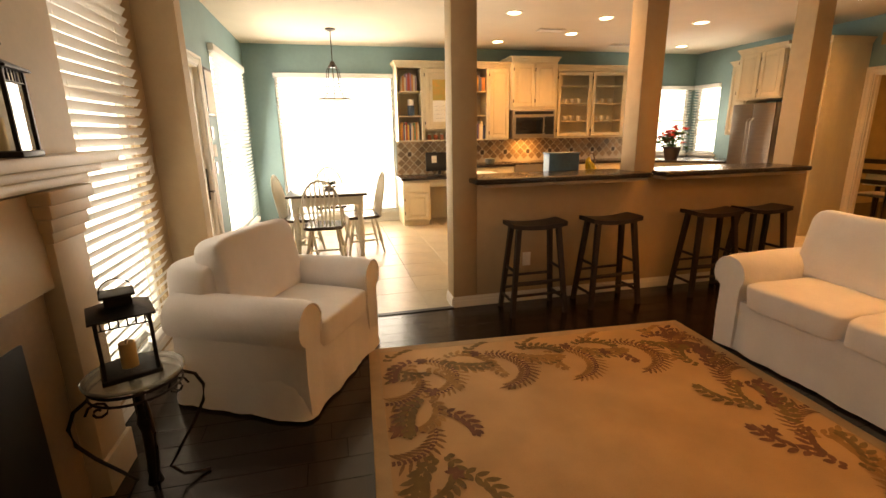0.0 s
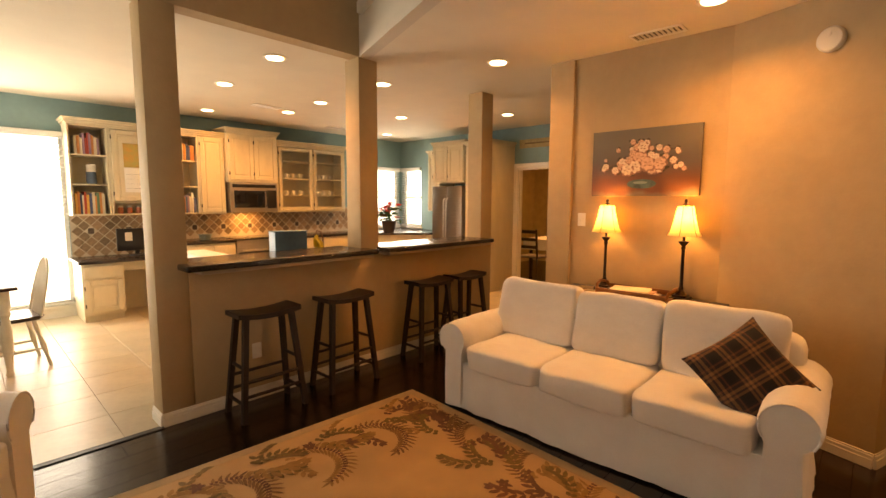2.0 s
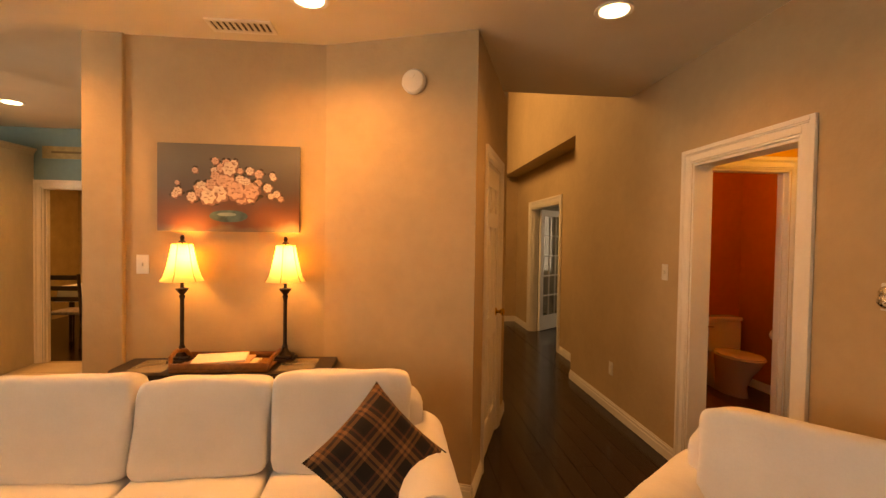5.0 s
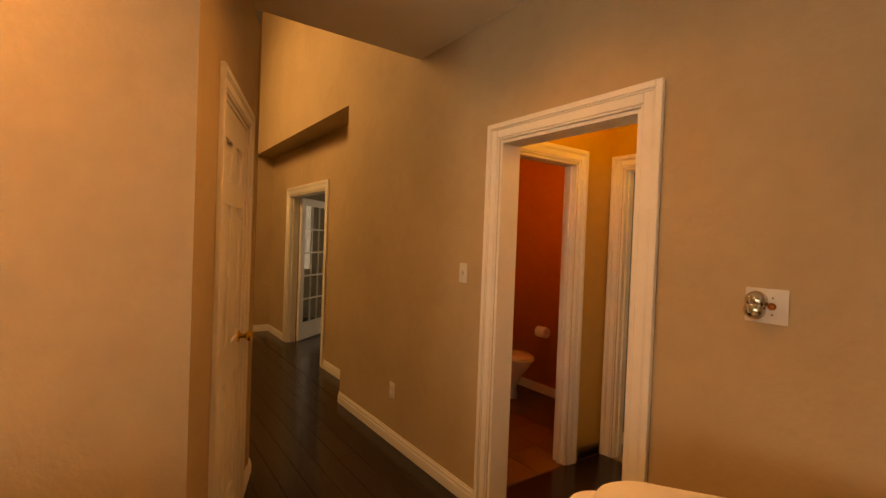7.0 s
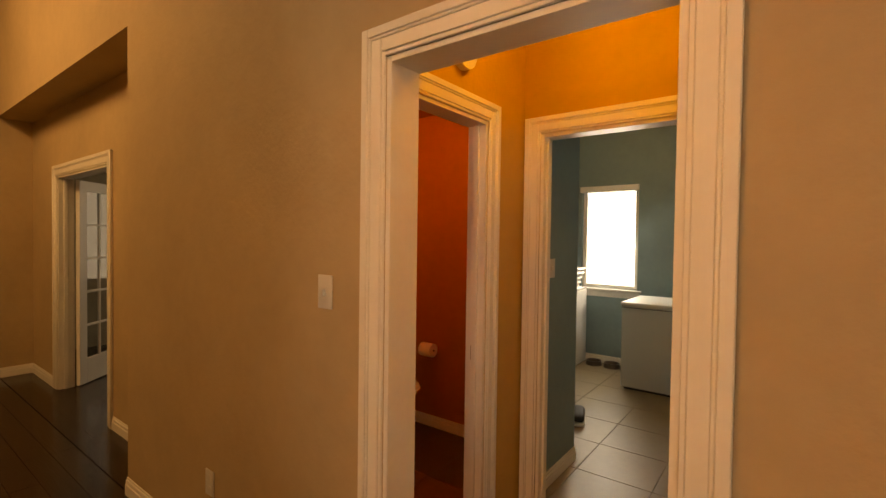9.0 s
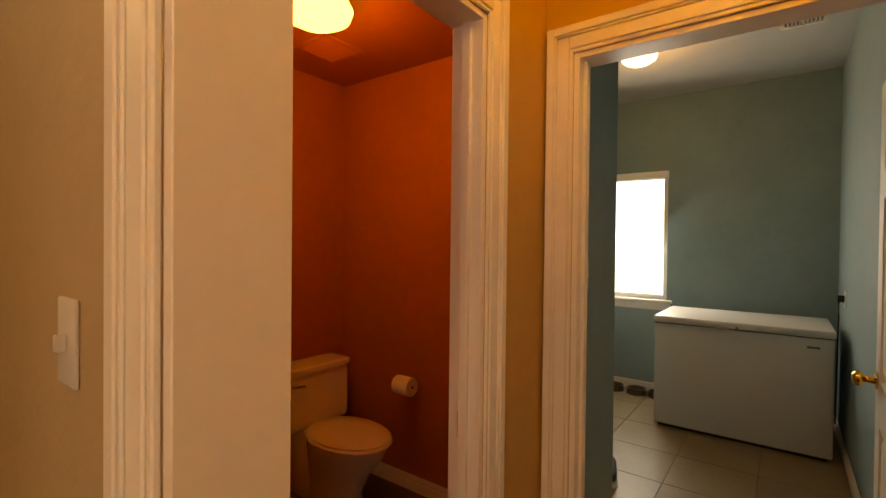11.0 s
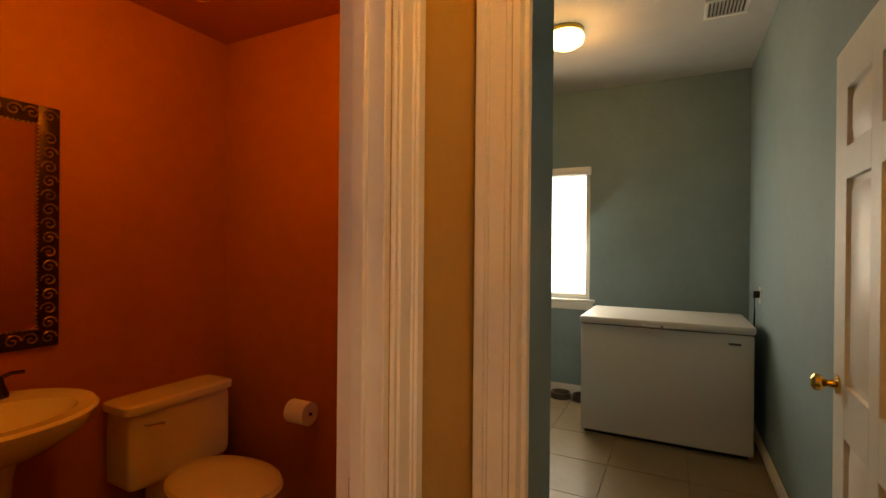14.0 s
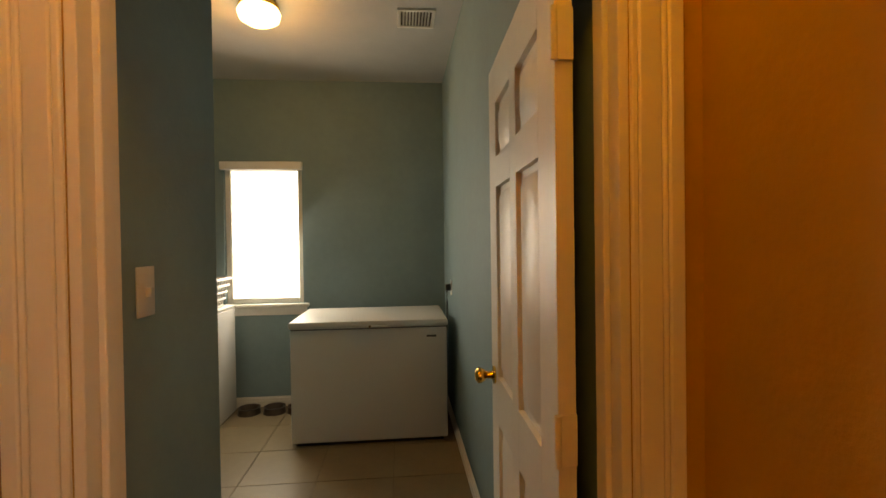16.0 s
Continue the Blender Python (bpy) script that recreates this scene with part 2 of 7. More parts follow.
def wall(name, a, b, th, z1, holes, material, label, z0=0.0):
    """A wall whose seen face runs from a to b; its thickness lies to the right of that way. holes: along from, to, low, high."""
    a, b = Vector((*a, 0)), Vector((*b, 0))
    d = (b - a)
    L = d.length
    d.normalize()
    ang = math.atan2(d.y, d.x)
    m = Matrix.Translation(a) @ Matrix.Rotation(ang, 4, 'Z')
    bm = bm_new()
    cuts = sorted({0.0, L, *[h[0] for h in holes], *[h[1] for h in holes]})
    for s0, s1 in zip(cuts, cuts[1:]):
        if s1 - s0 < 1e-4:
            continue
        mid = (s0 + s1) / 2
        spans = sorted((h[2], h[3]) for h in holes if h[0] < mid < h[1])
        z = z0
        for lo, hi in spans + [(z1, z1)]:
            if lo - z > 1e-3:
                add_box(bm, (s0, -th, z), (s1, 0, lo), m=m)
            z = max(z, hi)
    return struct(name, bm, material, label, "wall")


def baseboard(a, b, skip=(), h=0.10, label="white painted moulded baseboard along the wall"):
    a, b = Vector((*a, 0)), Vector((*b, 0))
    d = b - a
    L = d.length
    m = Matrix.Translation(a) @ Matrix.Rotation(math.atan2(d.y, d.x), 4, 'Z')
    bm = bm_new()
    s = 0.0
    for lo, hi in sorted(skip) + [(L, L)]:
        if lo - s > 0.01:
            for y1, z0_, z1_ in ((0.016, 0.0, h * 0.62), (0.012, h * 0.62, h * 0.86), (0.007, h * 0.86, h)):
                add_box(bm, (s, 0, z0_), (lo, y1, z1_), 0.002, 1, m=m)
        s = max(s, hi)
    return struct("baseboard", bm, WHITE, label, "baseboard")


def casing(name, a, ang, w, h, th, label, cw=0.085, far=True, z0=0.0, stop=True):
    """Trim round an opening of width w and height h that starts at a and runs along ang (degrees); the wall lies th deep to the right of that way."""
    m = pose(a[0], a[1], z0, 0, 0, ang)
    e = thing(name, label, "door frame", kind="structure")
    for side, ys in (("near", 1), ("far", -1)):
        if side == "far" and not far:
            continue
        for nm in ("jamb_left", "jamb_right", "head"):
            bm = bm_new()
            for o0, o1, d in ((0.0, cw * 0.14, 0.010), (cw * 0.14, cw * 0.60, 0.0135), (cw * 0.60, cw * 0.70, 0.017), (cw * 0.70, cw, 0.021)):
                y0, y1 = (0.0, d) if ys > 0 else (-th - d, -th)
                if nm == "jamb_left":
                    add_box(bm, (-o1, y0, 0), (-o0, y1, h + o1), 0.0025, 1)
                elif nm == "jamb_right":
                    add_box(bm, (w + o0, y0, 0), (w + o1, y1, h + o1), 0.0025, 1)
                else:
                    add_box(bm, (-o0, y0, h + o0), (w + o0, y1, h + o1), 0.0025, 1)
            ob = part("casing_" + nm, bm, WHITE, e)
            ob.matrix_local = m
    bm = bm_new()
    for x0, x1 in ((-0.0, 0.018), (w - 0.018, w)):
        add_box(bm, (x0, -th, 0), (x1, 0.0, h), 0.0015, 1)
    add_box(bm, (0.018, -th, h - 0.018), (w - 0.018, 0, h), 0.0015, 1)
    for x0, x1 in ((0.018, 0.030), (w - 0.030, w - 0.018)) if stop else ():
        add_box(bm, (x0, -th * 0.62, 0), (x1, -th * 0.34, h - 0.018), 0.002, 1)
    ob = part("door_lining", bm, WHITE, e)
    ob.matrix_local = m
    return e


# floors under the pieces
def slab(name, x0, y0, x1, y1, z0, z1, material, label):
    return struct(name, add_box(bm_new(), (x0, y0, z0), (x1, y1, z1)), material, label, name.split("_")[0])


floor_living = slab("floor_living", -2.2, -4.97, 9.4, 0.0, -0.12, -0.006, plain("floor_base", (0.008, 0.005, 0.004), 0.9), "dark stained hardwood plank floor of the living room")
floor_kitchen = slab("floor_kitchen", -2.2, 0.0, 5.8, 4.2, -0.12, -0.004, GROUT, "cream ceramic tile floor of the kitchen and nook")
floor_vestibule = slab("floor_vestibule", 1.82, -6.08, 3.0, -4.97, -0.12, -0.002, PLANK, "dark plank floor of the small passage")
floor_wc = slab("floor_wc", 3.0, -6.85, 4.8, -4.97, -0.12, -0.004, plain("wc_grout", (0.10, 0.05, 0.025), 0.9), "brown tile floor of the toilet room")
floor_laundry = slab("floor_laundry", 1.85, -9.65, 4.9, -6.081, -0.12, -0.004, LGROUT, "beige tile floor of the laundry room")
floor_dining = slab("floor_dining", 5.8, -1.2, 9.4, 3.2, -0.12, 0.0, PLANK, "dark plank floor of the dining room")
floor_study = slab("floor_study", 4.93, -9.0, 9.4, -4.866, -0.12, 0.0, PLANK, "dark plank floor of the study")

# kitchen and nook
wall("wall_nook_north", (-2.05, 4.1), (5.7, 4.1), -0.10, ZC, [(0.41, 2.19, 0.16, 2.29), (6.72, 7.68, 0.96, 2.14)], TEAL, "teal painted back wall of kitchen and nook")
wall("wall_nook_west", (-2.05, 0.02), (-2.05, 4.1), -0.10, ZC, [(0.95, 1.44, 0.0, 2.06), (1.98, 3.78, 0.22, 2.32)], TEAL, "teal painted side wall of the nook")
wall("wall_kitchen_east", (5.7, 4.1), (5.7, -1.0), -0.10, ZC, [(0.07, 0.62, 0.96, 2.14), (2.98, 3.72, 0, 2.03)], TEAL, "teal painted side wall of the kitchen")
wall("wall_bar_stub", (-2.05, 0.0), (-1.80, 0.0), -0.14, HI, [], TAN, "tan wall stub between living room and nook")
struct("ceiling_kitchen", add_box(bm_new(), (-2.15, 0.141, ZC), (5.8, 4.2, ZC + 0.1)), CEIL, "white ceiling of kitchen and nook", "ceiling")
wall("header_nook", (-1.80, 0.0), (0.0, 0.0), -0.14, HI, [], TAN, "tan wall above the nook opening", z0=ZC)
wall("header_bar", (0.0, 0.0), (1.62, 0.0), -0.14, HI, [], TAN, "tan wall above the bar opening", z0=ZC)

# living room
wall("wall_west", (-2.05, -4.86), (-2.05, 0.0), -0.10, HI, [(3.66, 4.64, 0.22, 3.1)], TAN, "tan painted living room wall with a tall window")
wall("wall_south", (4.86, -4.86), (-2.05, -4.86), -0.06, HI, [(4.86 - 2.835, 4.86 - 2.025, 0, 2.04)], TAN, "tan painted wall with a doorway")
W = 2.95
wall("wall_picture", (W, -1.20), (W, -2.50), -0.10, ZC, [], TAN, "tan painted wall behind the console table")
struct("pilaster", add_box(bm_new(), (2.92, -1.32, 0), (3.10, -1.09, ZC), 0.006), TAN, "tan painted wall end beside the passage", "pilaster")
wall("wall_passage", (3.10, -1.10), (5.7, -1.10), 0.10, ZC, [], TAN, "tan painted passage wall") 
wall("wall_angled", (W, -2.50), (2.61, -3.40), -0.10, ZC, [], TAN, "tan painted angled wall with a smoke alarm")
CA, CB = Vector((2.61, -3.40, 0)), Vector((3.98, -3.90, 0))
CANG = math.degrees(math.atan2(CB.y - CA.y, CB.x - CA.x))
wall("wall_closet", CA[:2], CB[:2], -0.10, ZC, [(0.39, 1.04, 0, 2.04)], TAN, "tan painted closet wall with a panelled door")
wall("wall_foyer_side", CB[:2], (4.35, -2.6), -0.10, HI, [], TAN, "tan painted foyer wall")
wall("wall_foyer_north", (4.3, -2.6), (9.2, -2.6), -0.10, HI, [], TAN, "tan painted foyer wall")
wall("wall_foyer_end", (9.0, -2.6), (9.0, -5.2), -0.10, HI, [], TAN, "tan painted end wall of the foyer")
wall("wall_recess_return", (4.86, -4.921), (4.86, -5.13), 0.06, 2.66, [], TAN, "tan return of the wall recess")
wall("wall_recess", (8.3, -5.13), (4.86, -5.13), -0.12, 2.66, [(0.90, 2.24, 0, 2.03)], TAN, "tan recessed wall with a glazed door")
wall("wall_over_recess", (9.0, -4.86), (4.86, -4.86), -0.38, HI, [], TAN, "tan wall above the recess", z0=2.66)
struct("pilaster_foyer", add_box(bm_new(), (8.3, -5.25, 0), (8.6, -4.86, 2.66), 0.004), TAN, "tan painted pier at the end of the recess", "pilaster")
wall("wall_foyer_corner", (9.0, -5.0), (8.6, -5.0), -0.12, 2.66, [], TAN, "tan painted wall beside the pier")

# ceilings of the living side
FD = Vector((-0.32, -0.95, 0)).normalized()
F0 = Vector((1.62, 0.0, 0))
F1 = F0 + FD * 5.1


def poly_slab(name, pts, z0, z1, material, label):
    bm = bm_new()
    lo = [bm.verts.new((x, y, z0)) for x, y in pts]
    hi = [bm.verts.new((x, y, z1)) for x, y in pts]
    bm.faces.new(lo[::-1])
    bm.faces.new(hi)
    for i in range(len(pts)):
        j = (i + 1) % len(pts)
        bm.faces.new((lo[i], lo[j], hi[j], hi[i]))
    return struct(name, bm, material, label, name.split("_")[0])


poly_slab("ceiling_living_low", [(F0.x + 0.10, 0.141), (5.8, 0.141), (5.8, -1.05), (3.68, -1.05), (3.68, -4.9), (F1.x + 0.10, -4.9)], ZC, ZC + 0.1, CEIL, "cream painted lower ceiling of the living room")
FW = mat("upper_wall_paint", (0.60, 0.55, 0.47), 0.75, vary=0.04, scale=3, bump=0.1)
wall("wall_loft", F1[:2], F0[:2], 0.10, HI, [], FW, "pale painted upper wall above the lower ceiling", z0=ZC - 0.001)
_la = math.degrees(math.atan2(-FD.y, -FD.x))
loft = thing("loft_opening", "white painted sill and balusters of a loft opening high on the wall", "trim", kind="structure")
_b = add_box(bm_new(), (3.5, 0, 3.02), (5.0, 0.05, 3.11), 0.006)
part("sill", _b, WHITE, loft).matrix_local = pose(F1.x, F1.y, 0, 0, 0, _la)
_b = add_box(bm_new(), (3.55, 0.0, 3.11), (4.95, 0.012, 4.0), 0.003)
part("opening", _b, TAN, loft).matrix_local = pose(F1.x, F1.y, 0, 0, 0, _la)
for k in range(8):
    _b = add_box(bm_new(), (3.66 + 0.17 * k, 0.012, 3.11), (3.69 + 0.17 * k, 0.04, 4.0), 0.003)
    part("baluster", _b, WHITE, loft).matrix_local = pose(F1.x, F1.y, 0, 0, 0, _la)
struct("ceiling_high", add_box(bm_new(), (-2.2, -5.3, HI), (9.2, 0.15, HI + 0.1)), CEIL, "cream painted high ceiling", "ceiling")
wall("wall_hall_drop", (3.68, -3.8), (3.68, -4.86), -0.06, HI, [], TAN, "tan wall above the hall ceiling edge", z0=ZC + 0.1)

# passage, toilet room, laundry
OCH = mat("ochre_paint", (0.52, 0.315, 0.095), 0.7, vary=0.07, scale=2.2, fine=14, bump=0.16, bump_scale=45)
wall("wall_vest_north", (1.82, -4.99), (3.06, -4.99), -0.069, ZC, [(0.205, 1.015, 0, 2.04)], OCH, "ochre wall inside the passage")
wall("wall_vest_west", (1.90, -4.99), (1.90, -6.08), 0.08, ZC, [], OCH, "ochre side wall of the passage")
wall("wall_wc_west", (3.0, -6.10), (3.0, -4.99), 0.055, ZC, [(0.39, 1.0, 0, 2.04)], OCH, "ochre passage wall with the toilet room doorway")
wall("wall_wc_west_inner", (3.11, -4.99), (3.11, -6.70), 0.054, ZC, [(0.11, 0.72, 0, 2.04)], RUST, "rust orange wall inside the toilet room")
wall("wall_laundry_door", (3.0, -6.08), (1.90, -6.08), -0.05, ZC, [(0.095, 0.97, 0, 2.04)], OCH, "ochre passage wall with the laundry doorway")
wall("wall_laundry_door_inner", (1.90, -6.18), (3.0, -6.18), -0.049, ZL, [(0.13, 1.005, 0, 2.04)], LTEAL, "teal wall inside the laundry")
wall("wall_laundry_east", (3.0, -6.18), (3.0, -6.88), -0.08, ZL, [], LTEAL, "teal painted wall end in the laundry")
wall("wall_laundry_niche", (3.08, -6.88), (4.8, -6.88), -0.045, ZL, [], LTEAL, "teal painted laundry wall")
wall("wall_laundry_far_east", (4.8, -6.88), (4.8, -9.52), -0.1, ZL, [], LTEAL, "teal painted laundry wall")
wall("wall_laundry_south", (4.8, -9.52), (2.015, -9.52), -0.1, ZL, [(WL0, WL1, WZ0, WZ1)], LTEAL, "teal painted laundry wall with a window")
wall("wall_laundry_west", (2.015, -9.52), (2.015, -6.18), -0.1, ZL, [], LTEAL, "teal painted laundry wall")
wall("wall_wc_east", (4.70, -4.99), (4.70, -6.70), -0.1, ZC, [], RUST, "rust orange wall behind basin and toilet")
wall("wall_wc_south", (4.70, -6.70), (3.11, -6.70), -0.10, ZC, [], RUST, "rust orange wall with a paper holder")
wall("wall_wc_north", (3.11, -4.99), (4.70, -4.99), -0.06, ZC, [], RUST, "rust orange wall of the toilet room")
struct("ceiling_vestibule", add_box(bm_new(), (1.82, -6.1, ZC), (3.06, -4.925, ZC + 0.1)), OCH, "ochre painted ceiling of the passage", "ceiling")
struct("ceiling_wc", add_box(bm_new(), (3.06, -6.83, 2.455), (4.80, -4.925, 2.63)), RUST, "rust orange ceiling of the toilet room", "ceiling")
struct("ceiling_laundry", add_box(bm_new(), (1.9, -9.65, ZL), (4.9, -6.135, ZL + 0.1)), plain("laundry_ceiling", (0.52, 0.52, 0.50), 0.85, vary=0.03, bump=0.15, bump_scale=90), "pale grey ceiling of the laundry", "ceiling")

# dining room and study beyond the doors
DIN = plain("dining_paint", (0.42, 0.33, 0.19), 0.7, bump=0.1)
wall("wall_dining_east", (9.2, 3.0), (9.2, -1.2), -0.1, ZC, [], DIN, "mustard tan dining room wall")
wall("wall_dining_north", (5.8, 3.0), (9.2, 3.0), -0.1, ZC, [], DIN, "mustard tan dining room wall")
wall("wall_dining_south", (9.2, -1.1), (5.8, -1.1), -0.1, ZC, [], DIN, "mustard tan dining room wall")
struct("ceiling_dining", add_box(bm_new(), (5.8, -1.2, ZC), (9.3, 3.1, ZC + 0.1)), CEIL, "cream dining room ceiling", "ceiling")
STU = plain("study_paint", (0.40, 0.36, 0.27), 0.7, bump=0.1)
wall("wall_study_south", (9.2, -8.4), (4.9, -8.4), -0.1, ZC, [], STU, "beige study wall")
wall("wall_study_east", (9.2, -5.25), (9.2, -8.4), -0.1, ZC, [], STU, "beige study wall")
wall("wall_study_west", (4.92, -8.4), (4.92, -5.25), -0.1, ZC, [], STU, "beige study wall")
struct("ceiling_study", add_box(bm_new(), (4.85, -8.5, ZC), (9.3, -5.23, ZC + 0.1)), CEIL, "cream study ceiling", "ceiling")
# unseen fill added so the room beyond the doorway isn't dark; no fixture
lamp("dining_fill_light", 'AREA', pose(7.4, 1.0, 2.6), 45, WARM, 0.5)

# half wall of the bar with three columns
bar = thing("bar_wall", "tan painted half wall with three square columns", "half wall", kind="structure")
boxpart("half_wall", (0.20, 0.0, 0), (3.50, 0.14, 1.03), TAN, bar, 0.004)
boxpart("column", (0.0, -0.001, 0), (0.20, 0.19, ZC), TAN, bar, 0.006)
boxpart("column", (1.61, -0.001, 1.031), (1.81, 0.20, ZC), TAN, bar, 0.006)
boxpart("column", (3.30, -0.001, 1.031), (3.50, 0.20, ZC), TAN, bar, 0.006)
for x0, x1 in ((0.205, 1.66), (1.78, 3.30)):
    bt = thing("granite_counter", "dark polished granite bar counter on the half wall", "counter", (0, 0, 0))
    b_ = bm_new()
    add_box(b_, (x0 if x0 > 1 else 0.13, -0.20, 1.032), (x1, -0.003, 1.072), 0.012, 3)
    add_box(b_, (x0 + (0.04 if x0 > 1 else 0), -0.02, 1.032), (1.608 if x0 < 1 else 3.298, 0.30, 1.0715), 0.004, 1)
    part("slab", b_, GRANITE, bt)
    boxpart("trim_strip", (x0 + 0.02, -0.17, 1.004), (x1 - 0.03, -0.002, 1.031), mat("bar_trim", (0.50, 0.42, 0.32), 0.5), bt, 0.006, "pale strip under the slab")

# ---- doors, windows, trim ----
casing("door_frame_hall", (2.025, -4.86), 0, 0.81, 2.03, 0.13, "white moulded casing round the open passage doorway", cw=0.09, far=False, stop=False)
casing("door_frame_wc", (3.0, -5.71), 90, 0.61, 2.04, 0.10, "white moulded casing round the toilet room doorway")
casing("door_frame_laundry", (2.03, -6.08), 0, 0.875, 2.04, 0.10, "white moulded casing round the laundry doorway")
casing("door_frame_dining", (5.7, 0.38), 90, 0.74, 2.03, 0.10, "cream casing round the dining room doorway")
_cd = (CA - CB).normalized()
_cs = CA - _cd * 1.04
casing("door_frame_closet", _cs[:2], CANG + 180, 0.65, 2.04, 0.10, "white moulded casing round the closet door", far=False)
casing("door_frame_study", (6.06, -5.13), 0, 1.34, 2.03, 0.12, "white moulded casing round the study doorway", cw=0.10)
casing("door_frame_patio", (-2.05, 1.46), -90, 0.49, 2.06, 0.10, "white casing round the glazed patio door", far=False)

baseboard((3.5, 0.0), (0.0, 0.0), h=0.09)
baseboard((0.0, 0.0), (0.0, 0.19), h=0.09)
baseboard((W, -2.50), (W, -1.31), h=0.09)
baseboard((2.61, -3.40), (W, -2.50), h=0.09)
_cl = (CB - CA).length
baseboard(CB[:2], CA[:2], [(_cl - 1.127, _cl - 0.303)], h=0.09)
baseboard((-2.05, -4.86), (4.86, -4.86), [(3.98, 4.985)], h=0.10)
baseboard((4.86, -5.13), (8.3, -5.13), [(1.09, 2.65)], h=0.10)
baseboard((4.86, -4.86), (4.86, -5.13), h=0.10)
baseboard((8.3, -5.13), (8.3, -4.86), h=0.10)
baseboard((8.3, -4.86), (8.6, -4.86), h=0.10)
baseboard((8.6, -5.0), (9.0, -5.0), h=0.10)
baseboard((9.0, -5.0), (9.0, -2.6), h=0.10)
baseboard((9.0, -2.6), (4.35, -2.6), h=0.10)
baseboard((-2.05, 0.0), (-2.05, -1.30), h=0.09)
baseboard((-1.80, 0.0), (-2.05, 0.0), h=0.09)
baseboard((-2.05, 4.1), (-2.05, 1.56), h=0.09)
baseboard((0.15, 4.1), (-2.05, 4.1), h=0.09)
baseboard((3.0, -4.99), (3.0, -6.08), [(0.0, 0.84)], h=0.09)
baseboard((1.90, -6.08), (1.90, -4.99), h=0.09)
baseboard((2.015, -6.18), (2.015, -9.52), h=0.09)
baseboard((2.015, -9.52), (4.8, -9.52), h=0.09)
baseboard((3.0, -6.88), (3.0, -6.18), h=0.09)
baseboard((3.11, -6.70), (4.70, -6.70), h=0.09)


def add_frustum(bm, x0, x1, z0, z1, y0, y1, inset):
    """A raised field whose sides slope from y0 to y1."""
    a = [bm.verts.new((x, y0, z)) for x, z in ((x0, z0), (x1, z0), (x1, z1), (x0, z1))]
    b = [bm.verts.new((x, y1, z)) for x, z in ((x0 + inset, z0 + inset), (x1 - inset, z0 + inset), (x1 - inset, z1 - inset), (x0 + inset, z1 - inset))]
    bm.faces.new(a)
    bm.faces.new(b)
    for i in range(4):
        j = (i + 1) % 4
        bm.faces.new((a[i], a[j], b[j], b[i]))


def panel_door(name, w, h, material, label, glazed=False, knob=BRASS, knob_side=1, both=True):
    """A door leaf from x 0 to w, y -0.035 to 0, with six raised panels."""
    e = thing(name, label, "door")
    bm = bm_new()
    st = w * 0.16
    cols = [(st, w / 2 - 0.04), (w / 2 + 0.04, w - st)]
    rows = [(0.22, 0.80), (0.96, 1.60), (1.70, h - 0.14)]
    for x0, x1 in ((0, cols[0][0]), (cols[0][1], cols[1][0]), (cols[1][1], w)):
        add_box(bm, (x0, -0.036, 0), (x1, 0, h), 0.0015, 1)
    zs = [0] + [v for r in rows for v in r] + [h]
    for z0, z1 in zip(zs[::2], zs[1::2]):
        for x0, x1 in cols:
            add_box(bm, (x0, -0.036, z0), (x1, 0, z1), 0.0)
    part("leaf_frame", bm, material, e)
    for z0, z1 in rows:
        for x0, x1 in cols:
            bm = bm_new()
            add_box(bm, (x0, -0.021, z0), (x1, -0.015, z1))
            for f, g in ((-0.015, -0.003), (-0.021, -0.033)):
                add_frustum(bm, x0 + 0.018, x1 - 0.018, z0 + 0.018, z1 - 0.018, f, g, 0.026)
            part("panel", bm, material, e)
    if knob:
        kx = w - 0.06 if knob_side > 0 else 0.06
        for s in ((1, -1) if both else (1,)):
            bm = bm_new()
            prof = [(0.030, 0.0), (0.031, 0.006), (0.014, 0.010), (0.011, 0.030), (0.020, 0.038), (0.028, 0.050), (0.027, 0.062), (0.016, 0.070), (0.0, 0.072)]
            add_lathe(bm, prof, seg=20)
            k = part("door_knob", bm, knob, e, "polished brass round knob")
            k.matrix_local = pose(kx, 0.0 if s > 0 else -0.036, 0.95, -90 if s > 0 else 90, 0, 0)
    return e


cl = panel_door("closet_door", 0.612, 2.02, WHITE, "white six panel closet door with a brass knob, closed", knob_side=-1, both=False)
_m = Matrix.Translation(_cs) @ Matrix.Rotation(radians(CANG + 180), 4, 'Z') @ pose(0.019, -0.008, 0.006)
cl.matrix_world = _m
for z in (0.25, 1.0, 1.78):
    bm = add_cyl(bm_new(), (0.612, 0.004, z), (0.612, 0.004, z + 0.09), 0.007)
    part("hinge", bm, WHITE, cl)
ld = panel_door("laundry_door", 0.785, 2.02, WHITE, "white six panel laundry door standing open against the wall")
ld.matrix_world = pose(2.113, -6.205, 0.008, 0, 0, -92.0)
for z in (0.22, 0.98, 1.76):
    bm = add_box(bm_new(), (-0.006, -0.036, z), (0.0, -0.001, z + 0.10), 0.001, 1)
    add_cyl(bm, (-0.008, 0.003, z), (-0.008, 0.003, z + 0.10), 0.007)
    part("hinge", bm, WHITE, ld, "painted butt hinge")
st = thing("strike_plate", "brass strike plate on the toilet room door jamb", "strike plate", (3.055, -5.692, 0.945))
boxpart("plate", (-0.014, 0, -0.035), (0.014, 0.004, 0.035), mat("dark_brass", (0.25, 0.15, 0.05), 0.35, metal=1.0), st, 0.002)


